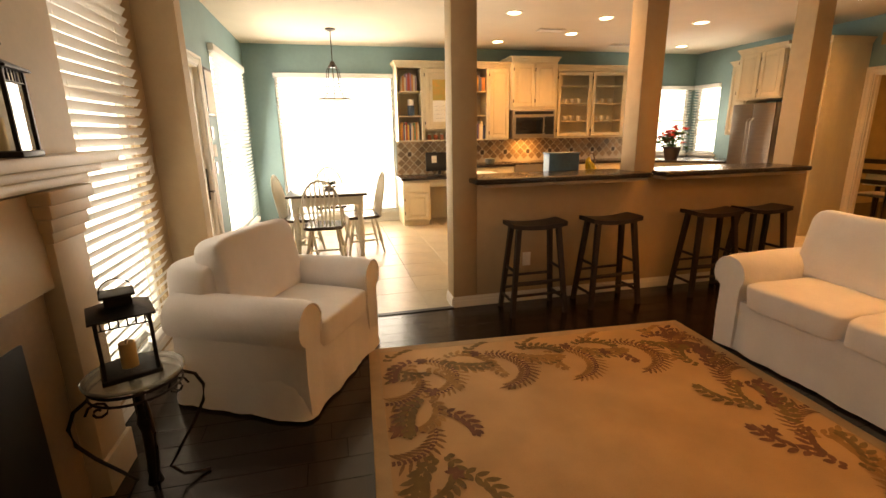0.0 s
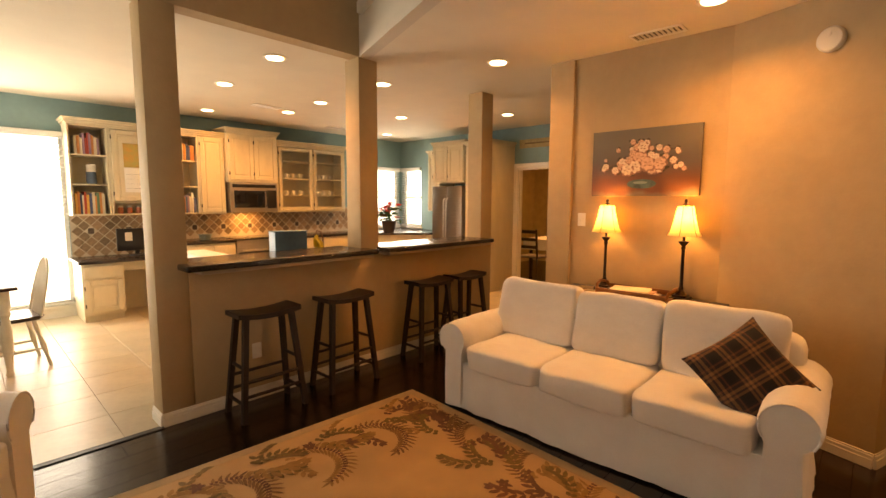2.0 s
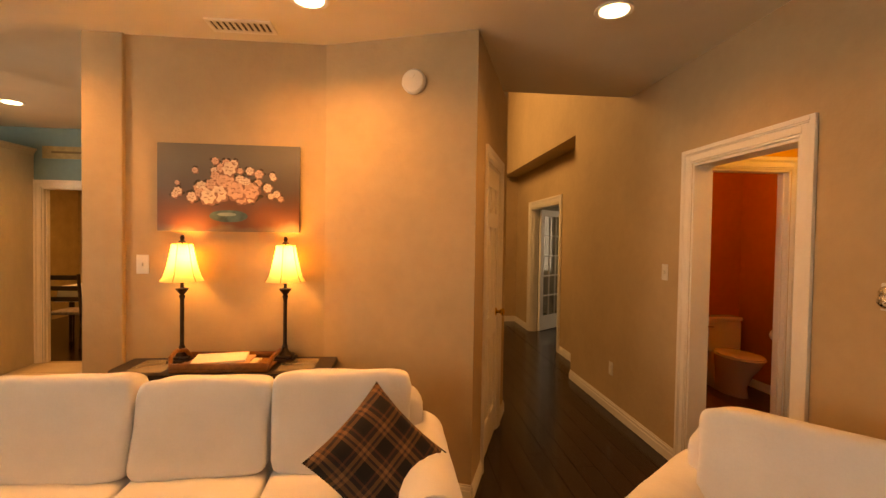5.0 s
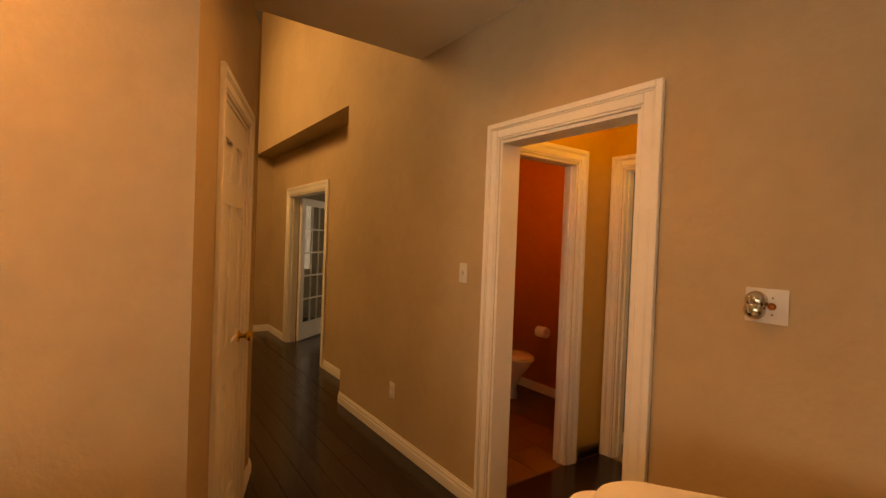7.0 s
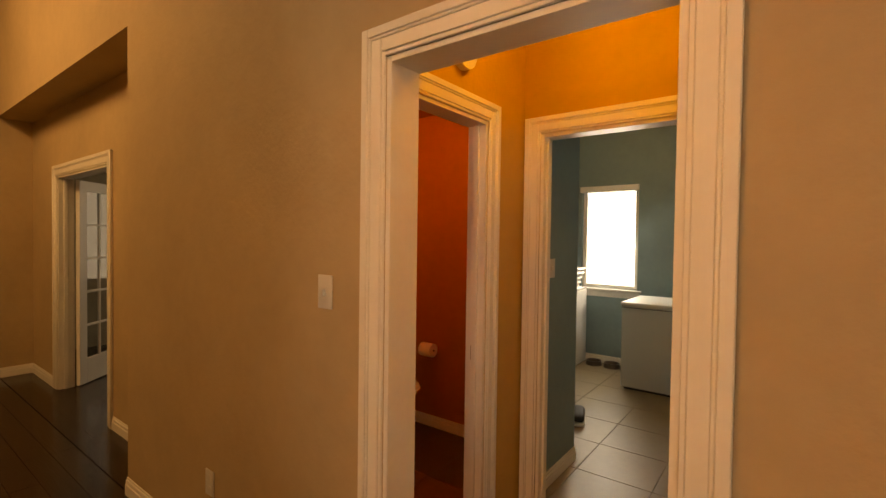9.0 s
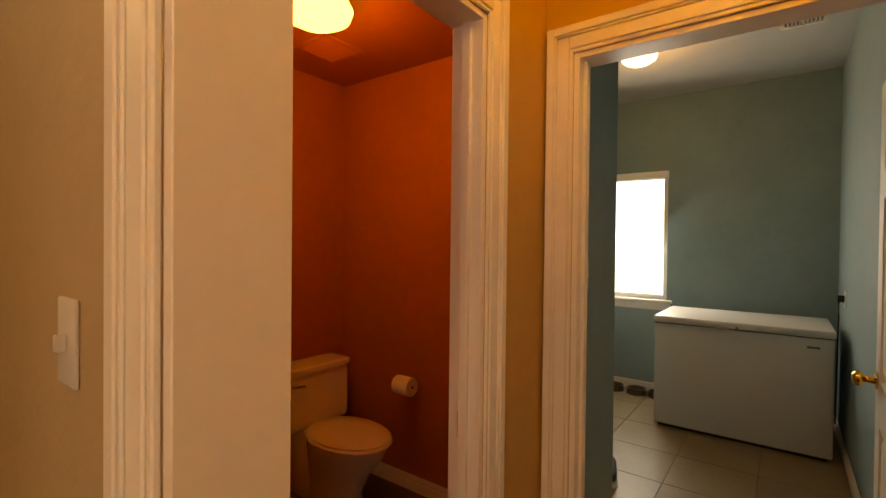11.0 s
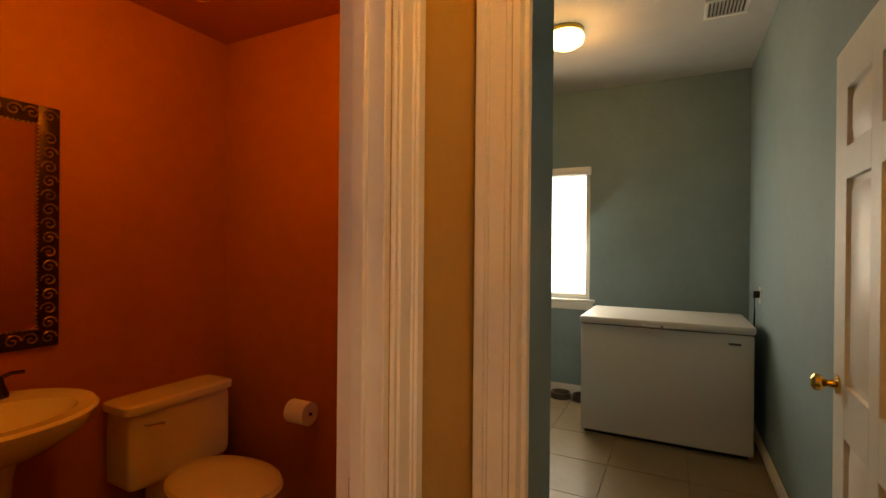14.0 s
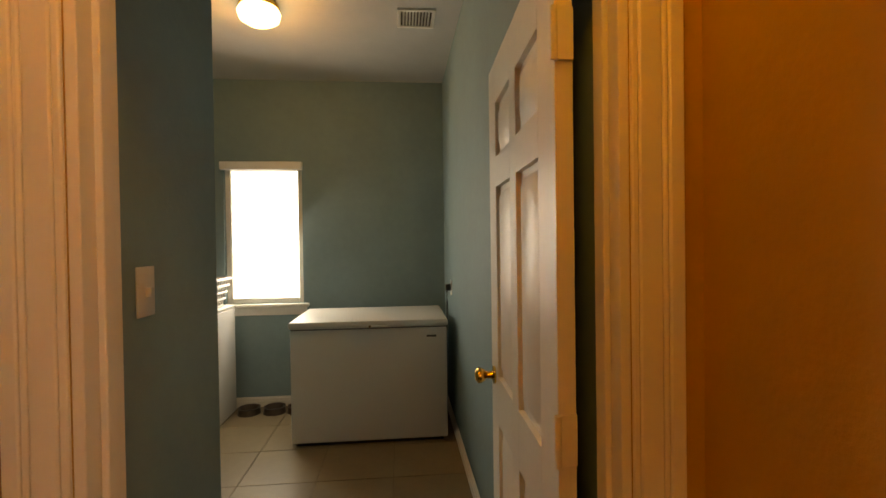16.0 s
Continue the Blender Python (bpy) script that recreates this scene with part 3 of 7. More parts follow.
def french_leaf(name, w, h, label):
    e = thing(name, label, "door")
    bm = bm_new()
    for x0, x1 in ((0, 0.10), (w - 0.10, w)):
        add_box(bm, (x0, -0.036, 0), (x1, 0, h), 0.002, 1)
    add_box(bm, (0.10, -0.036, 0), (w - 0.10, 0, 0.24), 0.002, 1)
    add_box(bm, (0.10, -0.036, h - 0.10), (w - 0.10, 0, h), 0.002, 1)
    part("leaf_frame", bm, WHITE, e)
    for k in (1, 2):
        x = 0.10 + (w - 0.20) * k / 3
        boxpart("muntin", (x - 0.011, -0.03, 0.24), (x + 0.011, -0.006, h - 0.10), WHITE, e, 0.003)
    for k in range(1, 5):
        z = 0.24 + (h - 0.34) * k / 5
        boxpart("muntin", (0.10, -0.031, z - 0.011), (w - 0.10, -0.005, z + 0.011), WHITE, e, 0.003)
    for i in range(3):
        for k in range(5):
            x0, x1 = 0.10 + (w - 0.20) * i / 3, 0.10 + (w - 0.20) * (i + 1) / 3
            z0, z1 = 0.24 + (h - 0.34) * k / 5, 0.24 + (h - 0.34) * (k + 1) / 5
            p = boxpart("pane", (x0, -0.020, z0), (x1, -0.016, z1), GLASS, e, 0)
            p.visible_shadow = False
    bm = add_lathe(bm_new(), [(0.025, 0), (0.012, 0.008), (0.011, 0.03), (0.026, 0.045), (0.02, 0.062), (0, 0.064)], seg=16)
    part("door_knob", bm, BRASS, e).matrix_local = pose(w - 0.05, 0, 0.95, -90, 0, 0)
    return e


fl = french_leaf("french_door", 0.78, 2.0, "white glazed french door with fifteen panes, standing wide open")
fl.matrix_world = pose(7.375, -5.262, 0.01, 0, 0, -50)
fl2 = copy_thing(fl, pose(6.085, -5.265, 0.01, 0, 0, -92))


def window(name, a, ang, w, z0, z1, label, slats=True, open_frac=0.0, tilt=35, muntin=True, depth=0.10, pitch=0.048):
    """A window unit in an opening that starts at a, runs along ang, with the room on its left."""
    e = thing(name, label, "window", kind="structure")
    m = pose(a[0], a[1], 0, 0, 0, ang)
    bm = bm_new()
    for x0, x1, q0, q1 in ((0, 0.045, z0, z1), (w - 0.045, w, z0, z1), (0.045, w - 0.045, z0, z0 + 0.045), (0.045, w - 0.045, z1 - 0.045, z1)):
        add_box(bm, (x0, -0.085, q0), (x1, -0.045, q1), 0.004, 1)
    if muntin:
        zm = (z0 + z1) / 2
        add_box(bm, (0.045, -0.078, zm - 0.02), (w - 0.045, -0.052, zm + 0.02), 0.003, 1)
    part("window_frame", bm, WHITE, e).matrix_local = m
    p = boxpart("pane", (0.04, -0.068, z0 + 0.04), (w - 0.04, -0.062, z1 - 0.04), GLASS, e, 0)
    p.matrix_local = m
    p.visible_shadow = False
    bm = add_box(bm_new(), (-0.05, -0.04, z0 - 0.03), (w + 0.05, 0.05, z0), 0.006)
    add_box(bm, (-0.03, 0.0, z0 - 0.10), (w + 0.03, 0.014, z0 - 0.031), 0.003, 1)
    part("window_sill", bm, WHITE, e).matrix_local = m
    if slats:
        bm = add_box(bm_new(), (-0.01, 0.002, z1 - 0.05), (w + 0.01, 0.062, z1 + 0.02), 0.006)
        part("blind_valance", bm, BLIND, e).matrix_local = m
        me = finish("slat", add_box(bm_new(), (0.006, -0.0245, -0.0014), (w - 0.006, 0.0245, 0.0014), 0.001, 1), BLIND, False)
        zz = z1 - 0.075
        bot = z0 + 0.03 + (z1 - z0) * open_frac
        while zz > bot:
            s = new("slat", me)
            s.parent = e
            s.matrix_local = m @ pose(0, 0.028, zz, tilt, 0, 0)
            zz -= pitch
        bm = add_box(bm_new(), (0.004, 0.004, bot - 0.02), (w - 0.004, 0.054, bot), 0.004)
        part("bottom_rail", bm, BLIND, e).matrix_local = m
        for x in (w * 0.18, w * 0.82):
            bm = add_cyl(bm_new(), (x, 0.028, bot), (x, 0.028, z1 - 0.05), 0.0012, seg=6)
            part("cord", bm, PAPER, e).matrix_local = m
    return e


window("window_1", (0.14, 4.1), 180, 1.78, 0.16, 2.29, "wide white framed nook window with a bright view", slats=True, tilt=8, pitch=0.048, muntin=False)
window("window_2", (-2.05, 3.76), -90, 1.80, 0.22, 2.32, "white nook side window with a slatted blind", tilt=42)
window("window_3", (-2.05, -0.20), -90, 0.98, 0.22, 3.1, "tall white living room window with a slatted blind", tilt=56, pitch=0.056)
window("window_4", (5.63, 4.1), 180, 0.96, 0.96, 2.14, "white kitchen corner window with a blind", tilt=20)
window("window_5", (5.7, 3.48), 90, 0.55, 0.96, 2.14, "white kitchen corner window with a blind", tilt=20)
window("window_6", (4.8 - WL1, -9.52), 0, WL1 - WL0, WZ0, WZ1, "white laundry window with a raised blind", tilt=10, open_frac=0.955, pitch=0.012, muntin=False)
for (p, w_, h_, rz) in (((-0.75, 4.9, 1.4), 5.0, 4.5, 0), ((-3.0, 2.2, 1.6), 6.0, 5.0, 90), ((-2.9, -1.3, 2.0), 3.0, 5.2, 90), ((5.2, 4.95, 1.6), 2.5, 3, 0), ((6.4, 3.9, 1.6), 1.6, 2.4, 90), ((3.6, -10.4, 1.6), 3.0, 3.0, 0)):
    bm = bm_new()
    add_box(bm, (-w_ / 2, -0.01, -h_ / 2), (w_ / 2, 0.01, h_ / 2))
    o = struct("backdrop", bm, SKYGLOW, "bright overexposed daylight outside the window", "backdrop")
    o.matrix_world = pose(*p, 0, 0, rz)

# patio door
pd = thing("patio_door", "white patio door with a tall glass pane and lever handle", "door", (-2.05, 0.97, 0.0))
bm = bm_new()
for q in (((-0.08, 0.018, 0.01), (-0.04, 0.09, 2.03)), ((-0.08, 0.40, 0.01), (-0.04, 0.472, 2.03)), ((-0.08, 0.09, 0.01), (-0.04, 0.40, 0.25)), ((-0.08, 0.09, 1.92), (-0.04, 0.40, 2.03))):
    add_box(bm, *q, 0.003, 1)
part("leaf_frame", bm, WHITE, pd)
p = boxpart("pane", (-0.063, 0.085, 0.24), (-0.057, 0.405, 1.93), GLASS, pd, 0)
p.visible_shadow = False
bm = add_box(bm_new(), (-0.04, 0.42, 0.82), (-0.03, 0.455, 1.12), 0.003)
add_tube(bm, [(-0.03, 0.437, 0.90), (0.01, 0.437, 0.90), (0.015, 0.36, 0.90)], 0.008)
part("lever_handle", bm, BRONZE, pd)


def plate(at, n, label, kind="switch", w=0.072, h=0.115):
    e = thing("light_switch" if kind == "switch" else "wall_outlet", label, "switch" if kind == "switch" else "outlet")
    e.matrix_world = pose(*at, 0, 0, n)
    bm = add_box(bm_new(), (-w / 2, 0, -h / 2), (w / 2, 0.006, h / 2), 0.003)
    part("cover_plate", bm, PLASTIC, e)
    if kind == "switch":
        for x in ([0] if w < 0.1 else [-0.023, 0.023]):
            boxpart("toggle", (x - 0.006, 0.006, -0.012), (x + 0.006, 0.018, 0.010), PLASTIC, e, 0.002)
    else:
        for z in (-0.026, 0.026):
            boxpart("socket", (-0.016, 0.006, z - 0.013), (0.016, 0.0085, z + 0.013), PLASTIC, e, 0.003)
    return e


plate((3.11, -4.86, 1.303), 0, "white toggle light switch on the tan wall")
plate((3.90, -4.86, 0.385), 0, "white wall outlet near the baseboard", "outlet")
plate((W, -1.42, 1.335), 90, "white toggle light switch beside the painting")
plate((0.64, 0.0, 0.37), 180, "white wall outlet on the half wall", "outlet")
plate((3.0, -6.46, 1.32), 90, "white light switch on the teal wall")
plate((2.015, -8.95, 1.07), -90, "white wall outlet behind the freezer", "outlet")
plate((-2.05, -0.10, 1.25), -90, "white light switch on the tan pier")
dm = thing("door_bell", "white wall plate with two silver bell domes and a copper socket", "bell")
dm.matrix_world = pose(1.575, -4.86, 1.32)
boxpart("cover_plate", (-0.0585, 0, -0.054), (0.0585, 0.007, 0.054), PLASTIC, dm, 0.003)
for x, z, r, d in ((0.024, 0.014, 0.031, 0.010), (0.026, -0.015, 0.030, 0.014)):
    bm = add_lathe(bm_new(), [(r, 0.0), (r * 1.02, 0.004), (r * 0.97, 0.013), (r * 0.80, 0.022), (r * 0.5, 0.029), (r * 0.24, 0.031), (r * 0.22, 0.027), (0, 0.027)], seg=28)
    part("bell_dome", bm, CHROME, dm, "satin silver dome").matrix_local = pose(x, d, z, -90, 0, 0)
part("post", add_cyl(bm_new(), (0.024, 0.004, 0.0), (0.024, 0.02, 0.0), 0.010, seg=16), CHROME, dm)
part("socket", add_lathe(bm_new(), [(0.011, 0.0), (0.012, 0.007), (0.009, 0.013), (0.006, 0.010), (0, 0.010)], seg=20), mat("worn_copper", (0.55, 0.22, 0.09), 0.3, metal=1.0, vary=0.2, scale=60), dm, "worn copper socket").matrix_local = pose(-0.017, 0.006, 0.0, -90, 0, 0)
part("striker", add_tube(bm_new(), [(-0.006, 0.016, 0.0), (0.004, 0.020, 0.0)], 0.003, 8), CHROME, dm)
for z in (-0.026, 0.026):
    part("screw", add_cyl(bm_new(), (-0.018, 0.006, z), (-0.018, 0.0085, z), 0.0028, seg=12), mat("dark_screw", (0.20, 0.12, 0.07), 0.4, metal=0.8), dm)

# ceiling things
def downlight(x, y):
    e = thing("downlight", "round recessed ceiling lamp with a white trim ring, lit", "downlight", (x, y, ZC), group="recessed ceiling lamps")
    bm = add_lathe(bm_new(), [(0.072, 0.0), (0.098, -0.002), (0.100, -0.007), (0.094, -0.010), (0.074, -0.006)], seg=28)
    part("trim_ring", bm, WHITE, e)
    bm = add_lathe(bm_new(), [(0.0, -0.0115), (0.071, -0.0105), (0.072, -0.0075), (0, -0.0075)], seg=28)
    part("bulb_face", bm, LIGHT, e)


for q in ((2.39, -2.50), (2.54, -0.78), (2.30, -4.05), (1.14, 0.55), (1.21, 1.80), (2.40, 1.86), (2.44, 2.76), (1.62, 3.45), (2.34, 0.57), (3.76, 1.88), (4.75, 3.4), (4.61, 0.59)):
    downlight(*q)


def vent(x, y, rz, w=0.36, d=0.16, z=ZC, mm=None):
    e = thing("ceiling_vent", "rectangular ceiling air vent with angled slats", "vent", (x, y, z), rz)
    bm = bm_new()
    for q in (((-w / 2, -d / 2, -0.012), (w / 2, -d / 2 + 0.022, 0)), ((-w / 2, d / 2 - 0.022, -0.012), (w / 2, d / 2, 0)), ((-w / 2, -d / 2 + 0.022, -0.012), (-w / 2 + 0.022, d / 2 - 0.022, 0)), ((w / 2 - 0.022, -d / 2 + 0.022, -0.012), (w / 2, d / 2 - 0.022, 0))):
        add_box(bm, *q, 0.002, 1)
    part("frame", bm, mm or WHITE, e)
    boxpart("backing", (-w / 2 + 0.022, -d / 2 + 0.022, -0.003), (w / 2 - 0.022, d / 2 - 0.022, -0.001), mat("vent_dark", (0.10, 0.08, 0.06), 0.9), e, 0)
    n = 9
    for k in range(n):
        x0 = -w / 2 + 0.03 + (w - 0.06) * (k + 0.5) / n
        s = part("slat", add_box(bm_new(), (-0.008, -d / 2 + 0.022, -0.0008), (0.008, d / 2 - 0.022, 0.0008)), mm or WHITE, e)
        s.matrix_local = pose(x0, 0, -0.007, 0, 40, 0)


vent(2.74, -2.06, 90)
vent(2.06, 2.61, 0)
vent(3.68, 3.45, 0)
vent(2.29, -8.33, 0, 0.24, 0.24, ZL)
sa = thing("smoke_alarm", "round white smoke alarm on the angled wall", "smoke alarm")
_bd = (Vector((2.61, -3.40)) - Vector((W, -2.5))).normalized()
_sp = Vector((W, -2.5)) + _bd * 0.58
sa.matrix_world = Matrix.Translation((_sp.x, _sp.y, 2.44)) @ Vector((_bd.y, -_bd.x, 0)).to_track_quat('Z', 'Y').to_matrix().to_4x4()
part("body", add_lathe(bm_new(), [(0.0, 0), (0.072, 0.0), (0.072, 0.018), (0.062, 0.030), (0.035, 0.034), (0.0, 0.035)], seg=32), PLASTIC, sa)
part("test_button", add_lathe(bm_new(), [(0, 0.03), (0.012, 0.034), (0.012, 0.039), (0, 0.040)], at=(0.0, 0.03, 0), seg=16), PLASTIC, sa)

# ---- living room furniture ----
def add_skirt(bm, x0, x1, y0, y1, z0, z1, flare=0.025, r=0.05, seed=0.0):
    per = []
    n = 14
    for cx, cy, a0 in ((x1 - r, y1 - r, 0), (x0 + r, y1 - r, 90), (x0 + r, y0 + r, 180), (x1 - r, y0 + r, 270)):
        for k in range(4):
            a = radians(a0 + 30 * k)
            per.append((Vector((cx + r * math.cos(a), cy + r * math.sin(a), 0)), Vector((math.cos(a), math.sin(a), 0))))
        nx = {0: (x0 + r, y1), 90: (x0, y0 + r), 180: (x1 - r, y0), 270: (x1, y1 - r)}[a0]
        st_, na = per[-1]
        e_ = Vector((*nx, 0))
        steps = max(2, int((e_ - st_).length / 0.045))
        for k in range(1, steps):
            per.append((st_.lerp(e_, k / steps), na))
    rings = []
    for j in range(8):
        u = j / 7
        ring = []
        for p, nrm in per:
            w = noise.noise(Vector((p.x * 6 + seed, p.y * 6, u * 1.3))) * 0.024 + noise.noise(Vector((p.x * 17, p.y * 17 + seed, u * 0.6))) * 0.011
            ring.append(bm.verts.new(Vector((p.x, p.y, z0 + (z1 - z0) * u)) + nrm * (flare * (1 - u) ** 1.5 + w * (1 - 0.8 * u))))
        rings.append(ring)
    m = len(per)
    for a, b in zip(rings, rings[1:]):
        for i in range(m):
            j = (i + 1) % m
            bm.faces.new((a[i], a[j], b[j], b[i]))
    bm.faces.new(rings[-1])
    bm.faces.new(rings[0][::-1])


def add_arm(bm, x, side, y0, y1, ztop=0.63, seed=0.0):
    R = 0.125
    zc = ztop - R
    out = [(-0.075, 0.03), (-0.085, 0.22), (-0.078, zc - 0.10)]
    for k in range(15):
        a = radians(215 - k * (250 / 14))
        out.append((R * math.cos(a) - 0.012, zc + R * math.sin(a)))
    out += [(0.08, zc - 0.10), (0.08, 0.03)]
    rings = []
    n = 14
    for j in range(n + 1):
        u = j / n
        y = y0 + (y1 - y0) * u
        k = 1 - 0.10 * max(0, 1 - u * n / 1.2) ** 2
        ring = []
        for px, pz in out:
            q = Vector((x + side * px * k, y, zc + (pz - zc) * (k if pz > zc - 0.2 else 1)))
            q += noise.noise_vector(q * 8 + Vector((seed, 0, 0))) * 0.006
            ring.append(bm.verts.new(q))
        rings.append(ring)
    m = len(out)
    for a, b in zip(rings, rings[1:]):
        for i in range(m):
            j = (i + 1) % m
            bm.faces.new((a[i], a[j], b[j], b[i]))
    bm.faces.new(rings[0])
    bm.faces.new(rings[-1][::-1])


def sofa(name, w, seats, label, at, rz, depth=0.88, top=0.88):
    e = thing(name, label, "sofa" if seats > 1 else "armchair", at, rz)
    bm = bm_new()
    add_skirt(bm, -w / 2 + 0.05, w / 2 - 0.05, 0.05, depth - 0.03, 0.015, 0.34, seed=w * 3)
    part("slipcover_skirt", bm, FABRIC, e)
    for s in (-1, 1):
        bm = bm_new()
        add_arm(bm, s * (w / 2 - 0.125), -s, 0.03, depth - 0.06, seed=s * 4 + w)
        part("armrest", bm, FABRIC, e)
        bm = bm_new()
        pts = []
        for k in range(17):
            a = radians(-35 + k * 250 / 16)
            pts.append((s * (w / 2 - 0.125) + s * (0.112 * math.cos(a) + 0.012), 0.028, 0.505 + 0.112 * math.sin(a)))
        add_tube(bm, pts, 0.005, 6)
        part("piping", bm, FABRIC, e)
    bm = bm_new()
    add_cushion(bm, (-w / 2 + 0.10, depth - 0.26, 0.25), (w / 2 - 0.10, depth, top - 0.10), e=0.22, seed=3 + w, wob=0.008)
    part("back_frame", bm, FABRIC, e)
    iw = (w - 0.46) / seats
    for k in range(seats):
        x0 = -w / 2 + 0.23 + iw * k
        bm = bm_new()
        add_cushion(bm, (x0 + 0.004, 0.012, 0.315), (x0 + iw - 0.004, depth - 0.22, 0.475), e=0.20, puff=0.12, seed=k * 5 + w, wob=0.015, nu=44, nv=22)
        part("seat_cushion", bm, FABRIC, e)
        bm = bm_new()
        m_ = Matrix.Translation((0, depth - 0.30, 0.46)) @ Matrix.Rotation(radians(-11), 4, 'X')
        add_cushion(bm, (x0 - (0.06 if k == 0 else -0.002), -0.085, 0.0), (x0 + iw + (0.06 if k == seats - 1 else -0.002), 0.10, top - 0.45 + 0.012 * math.sin(2.3 * k + w)), e=0.21, seed=k * 7 + 2 + w, wob=0.020, nu=44, nv=24, m=m_)
        part("back_cushion", bm, FABRIC, e)
    return e


sofa("sofa", 2.17, 3, "white slipcovered three seat sofa with rolled arms", (1.54, -2.13, 0), -88.5, depth=0.86)
ac = sofa("armchair", 1.04, 1, "white slipcovered armchair with rolled arms", (-0.86, -0.93, 0), 63, depth=0.86)
lv = sofa("armchair", 1.04, 1, "white slipcovered armchair angled in front of the wall", (1.03, -3.90, 0), 218, depth=0.86)

# plaid pillow
PLAID = bpy.data.materials.new("plaid_cloth")
PLAID.use_nodes = True
_n, _l = PLAID.node_tree.nodes, PLAID.node_tree.links
_tc = _n.new("ShaderNodeTexCoord")
_b = _n["Principled BSDF"]
_b.inputs["Roughness"].default_value = 0.9
_last = None
_cols = []
for ax in (0, 1):
    sx = _n.new("ShaderNodeSeparateXYZ")
    _l.new(_tc.outputs["Object"], sx.inputs[0])
    mu = _n.new("ShaderNodeMath")
    mu.operation = 'MULTIPLY'
    mu.inputs[1].default_value = 8.5
    _l.new(sx.outputs[ax], mu.inputs[0])
    fr = _n.new("ShaderNodeMath")
    fr.operation = 'FRACT'
    _l.new(mu.outputs[0], fr.inputs[0])
    rp = _n.new("ShaderNodeValToRGB")
    rp.color_ramp.interpolation = 'CONSTANT'
    el = rp.color_ramp.elements
    el[0].position, el[0].color = 0.0, (0.012, 0.009, 0.010, 1)
    el[1].position, el[1].color = 0.42, (0.20, 0.10, 0.05, 1)
    for pos, c in ((0.52, (0.05, 0.03, 0.03, 1)), (0.60, (0.26, 0.13, 0.06, 1)), (0.72, (0.04, 0.025, 0.022, 1)), (0.84, (0.14, 0.055, 0.03, 1)), (0.92, (0.02, 0.015, 0.015, 1))):
        q = el.new(pos)
        q.color = c
    _l.new(fr.outputs[0], rp.inputs[0])
    _cols.append(rp)
_mx = _n.new("ShaderNodeMix")
_mx.data_type = 'RGBA'
_mx.inputs[0].default_value = 0.5
_l.new(_cols[0].outputs[0], _mx.inputs[6])
_l.new(_cols[1].outputs[0], _mx.inputs[7])
_l.new(_mx.outputs[2], _b.inputs["Base Color"])
pl = thing("throw_pillow", "brown and black plaid throw pillow leaning on the sofa", "pillow")
bm = bm_new()
N_ = 16
grid = {}
for sgn in (1, -1):
    for i in range(N_ + 1):
        for j in range(N_ + 1):
            u, v = 2 * i / N_ - 1, 2 * j / N_ - 1
            edge = abs(u) == 1 or abs(v) == 1
            if edge and sgn < 0:
                grid[(sgn, i, j)] = grid[(1, i, j)]
                continue
            pin = 1 - 0.09 * (1 - v * v) * u * u
            pin2 = 1 - 0.09 * (1 - u * u) * v * v
            hgt = 0.085 * ((1 - u ** 4) * (1 - v ** 4)) ** 0.6
            grid[(sgn, i, j)] = bm.verts.new((0.215 * u * pin, 0.215 * v * pin2, sgn * hgt + 0.006 * noise.noise(Vector((u * 3, v * 3, sgn)))))
for sgn in (1, -1):
    for i in range(N_):
        for j in range(N_):
            bm.faces.new((grid[(sgn, i, j)], grid[(sgn, i + 1, j)], grid[(sgn, i + 1, j + 1)], grid[(sgn, i, j + 1)]))
part("cover", bm, PLAID, pl)
pl.matrix_world = Matrix.Translation((1.86, -2.895, 0.63)) @ Matrix.Rotation(radians(-68), 4, 'Z') @ Matrix.Rotation(radians(62), 4, 'X') @ Matrix.Rotation(radians(38), 4, 'Z')

# rug
RUG = mat("tan_wool_rug", (0.47, 0.30, 0.15), 0.95, vary=0.12, scale=3, fine=160, bump=0.3, bump_scale=220)
RUGE = mat("rug_border_wool", (0.40, 0.29, 0.17), 0.95, vary=0.10, scale=9, fine=160, bump=0.3, bump_scale=220)
rug = thing("area_rug", "tan wool rug with a border of brown and olive leaf scrolls", "rug", (0.39, -0.68, 0), -3.3)
RW, RL = 2.30, 3.2
boxpart("field", (-RW / 2, -RL, 0.001), (RW / 2, 0, 0.012), RUG, rug, 0.004)
bm = bm_new()
for q in (((-RW / 2, -RL, 0.002), (-RW / 2 + 0.07, 0, 0.0135)), ((RW / 2 - 0.07, -RL, 0.002), (RW / 2, 0, 0.0135)), ((-RW / 2 + 0.07, -0.07, 0.002), (RW / 2 - 0.07, 0, 0.0135)), ((-RW / 2 + 0.07, -RL, 0.002), (RW / 2 - 0.07, -RL + 0.07, 0.0135))):
    add_box(bm, *q, 0.003, 1)
part("border_band", bm, RUGE, rug)
rnd = random.Random(7)


def leaf(bm, p, ang, ln, wd, z):
    c, s = math.cos(ang), math.sin(ang)
    z += 0.00003 * (len(bm.faces) % 9)
    for q in (p, (p[0] + ln * c, p[1] + ln * s)):
        if abs(q[0]) > RW / 2 - 0.055 or not -RL + 0.055 < q[1] < -0.055:
            return
    pts = []
    n = 5
    for k in range(n + 1):
        u = k / n
        h = wd * math.sin(math.pi * min(1, u * 0.96 + 0.04)) ** 0.8
        pts.append((u * ln, h))
    top = [bm.verts.new((p[0] + x * c - y * s, p[1] + x * s + y * c, z)) for x, y in pts]
    bot = [bm.verts.new((p[0] + x * c + y * s, p[1] + x * s - y * c, z)) for x, y in pts[1:-1]]
    bm.faces.new(top + bot[::-1])


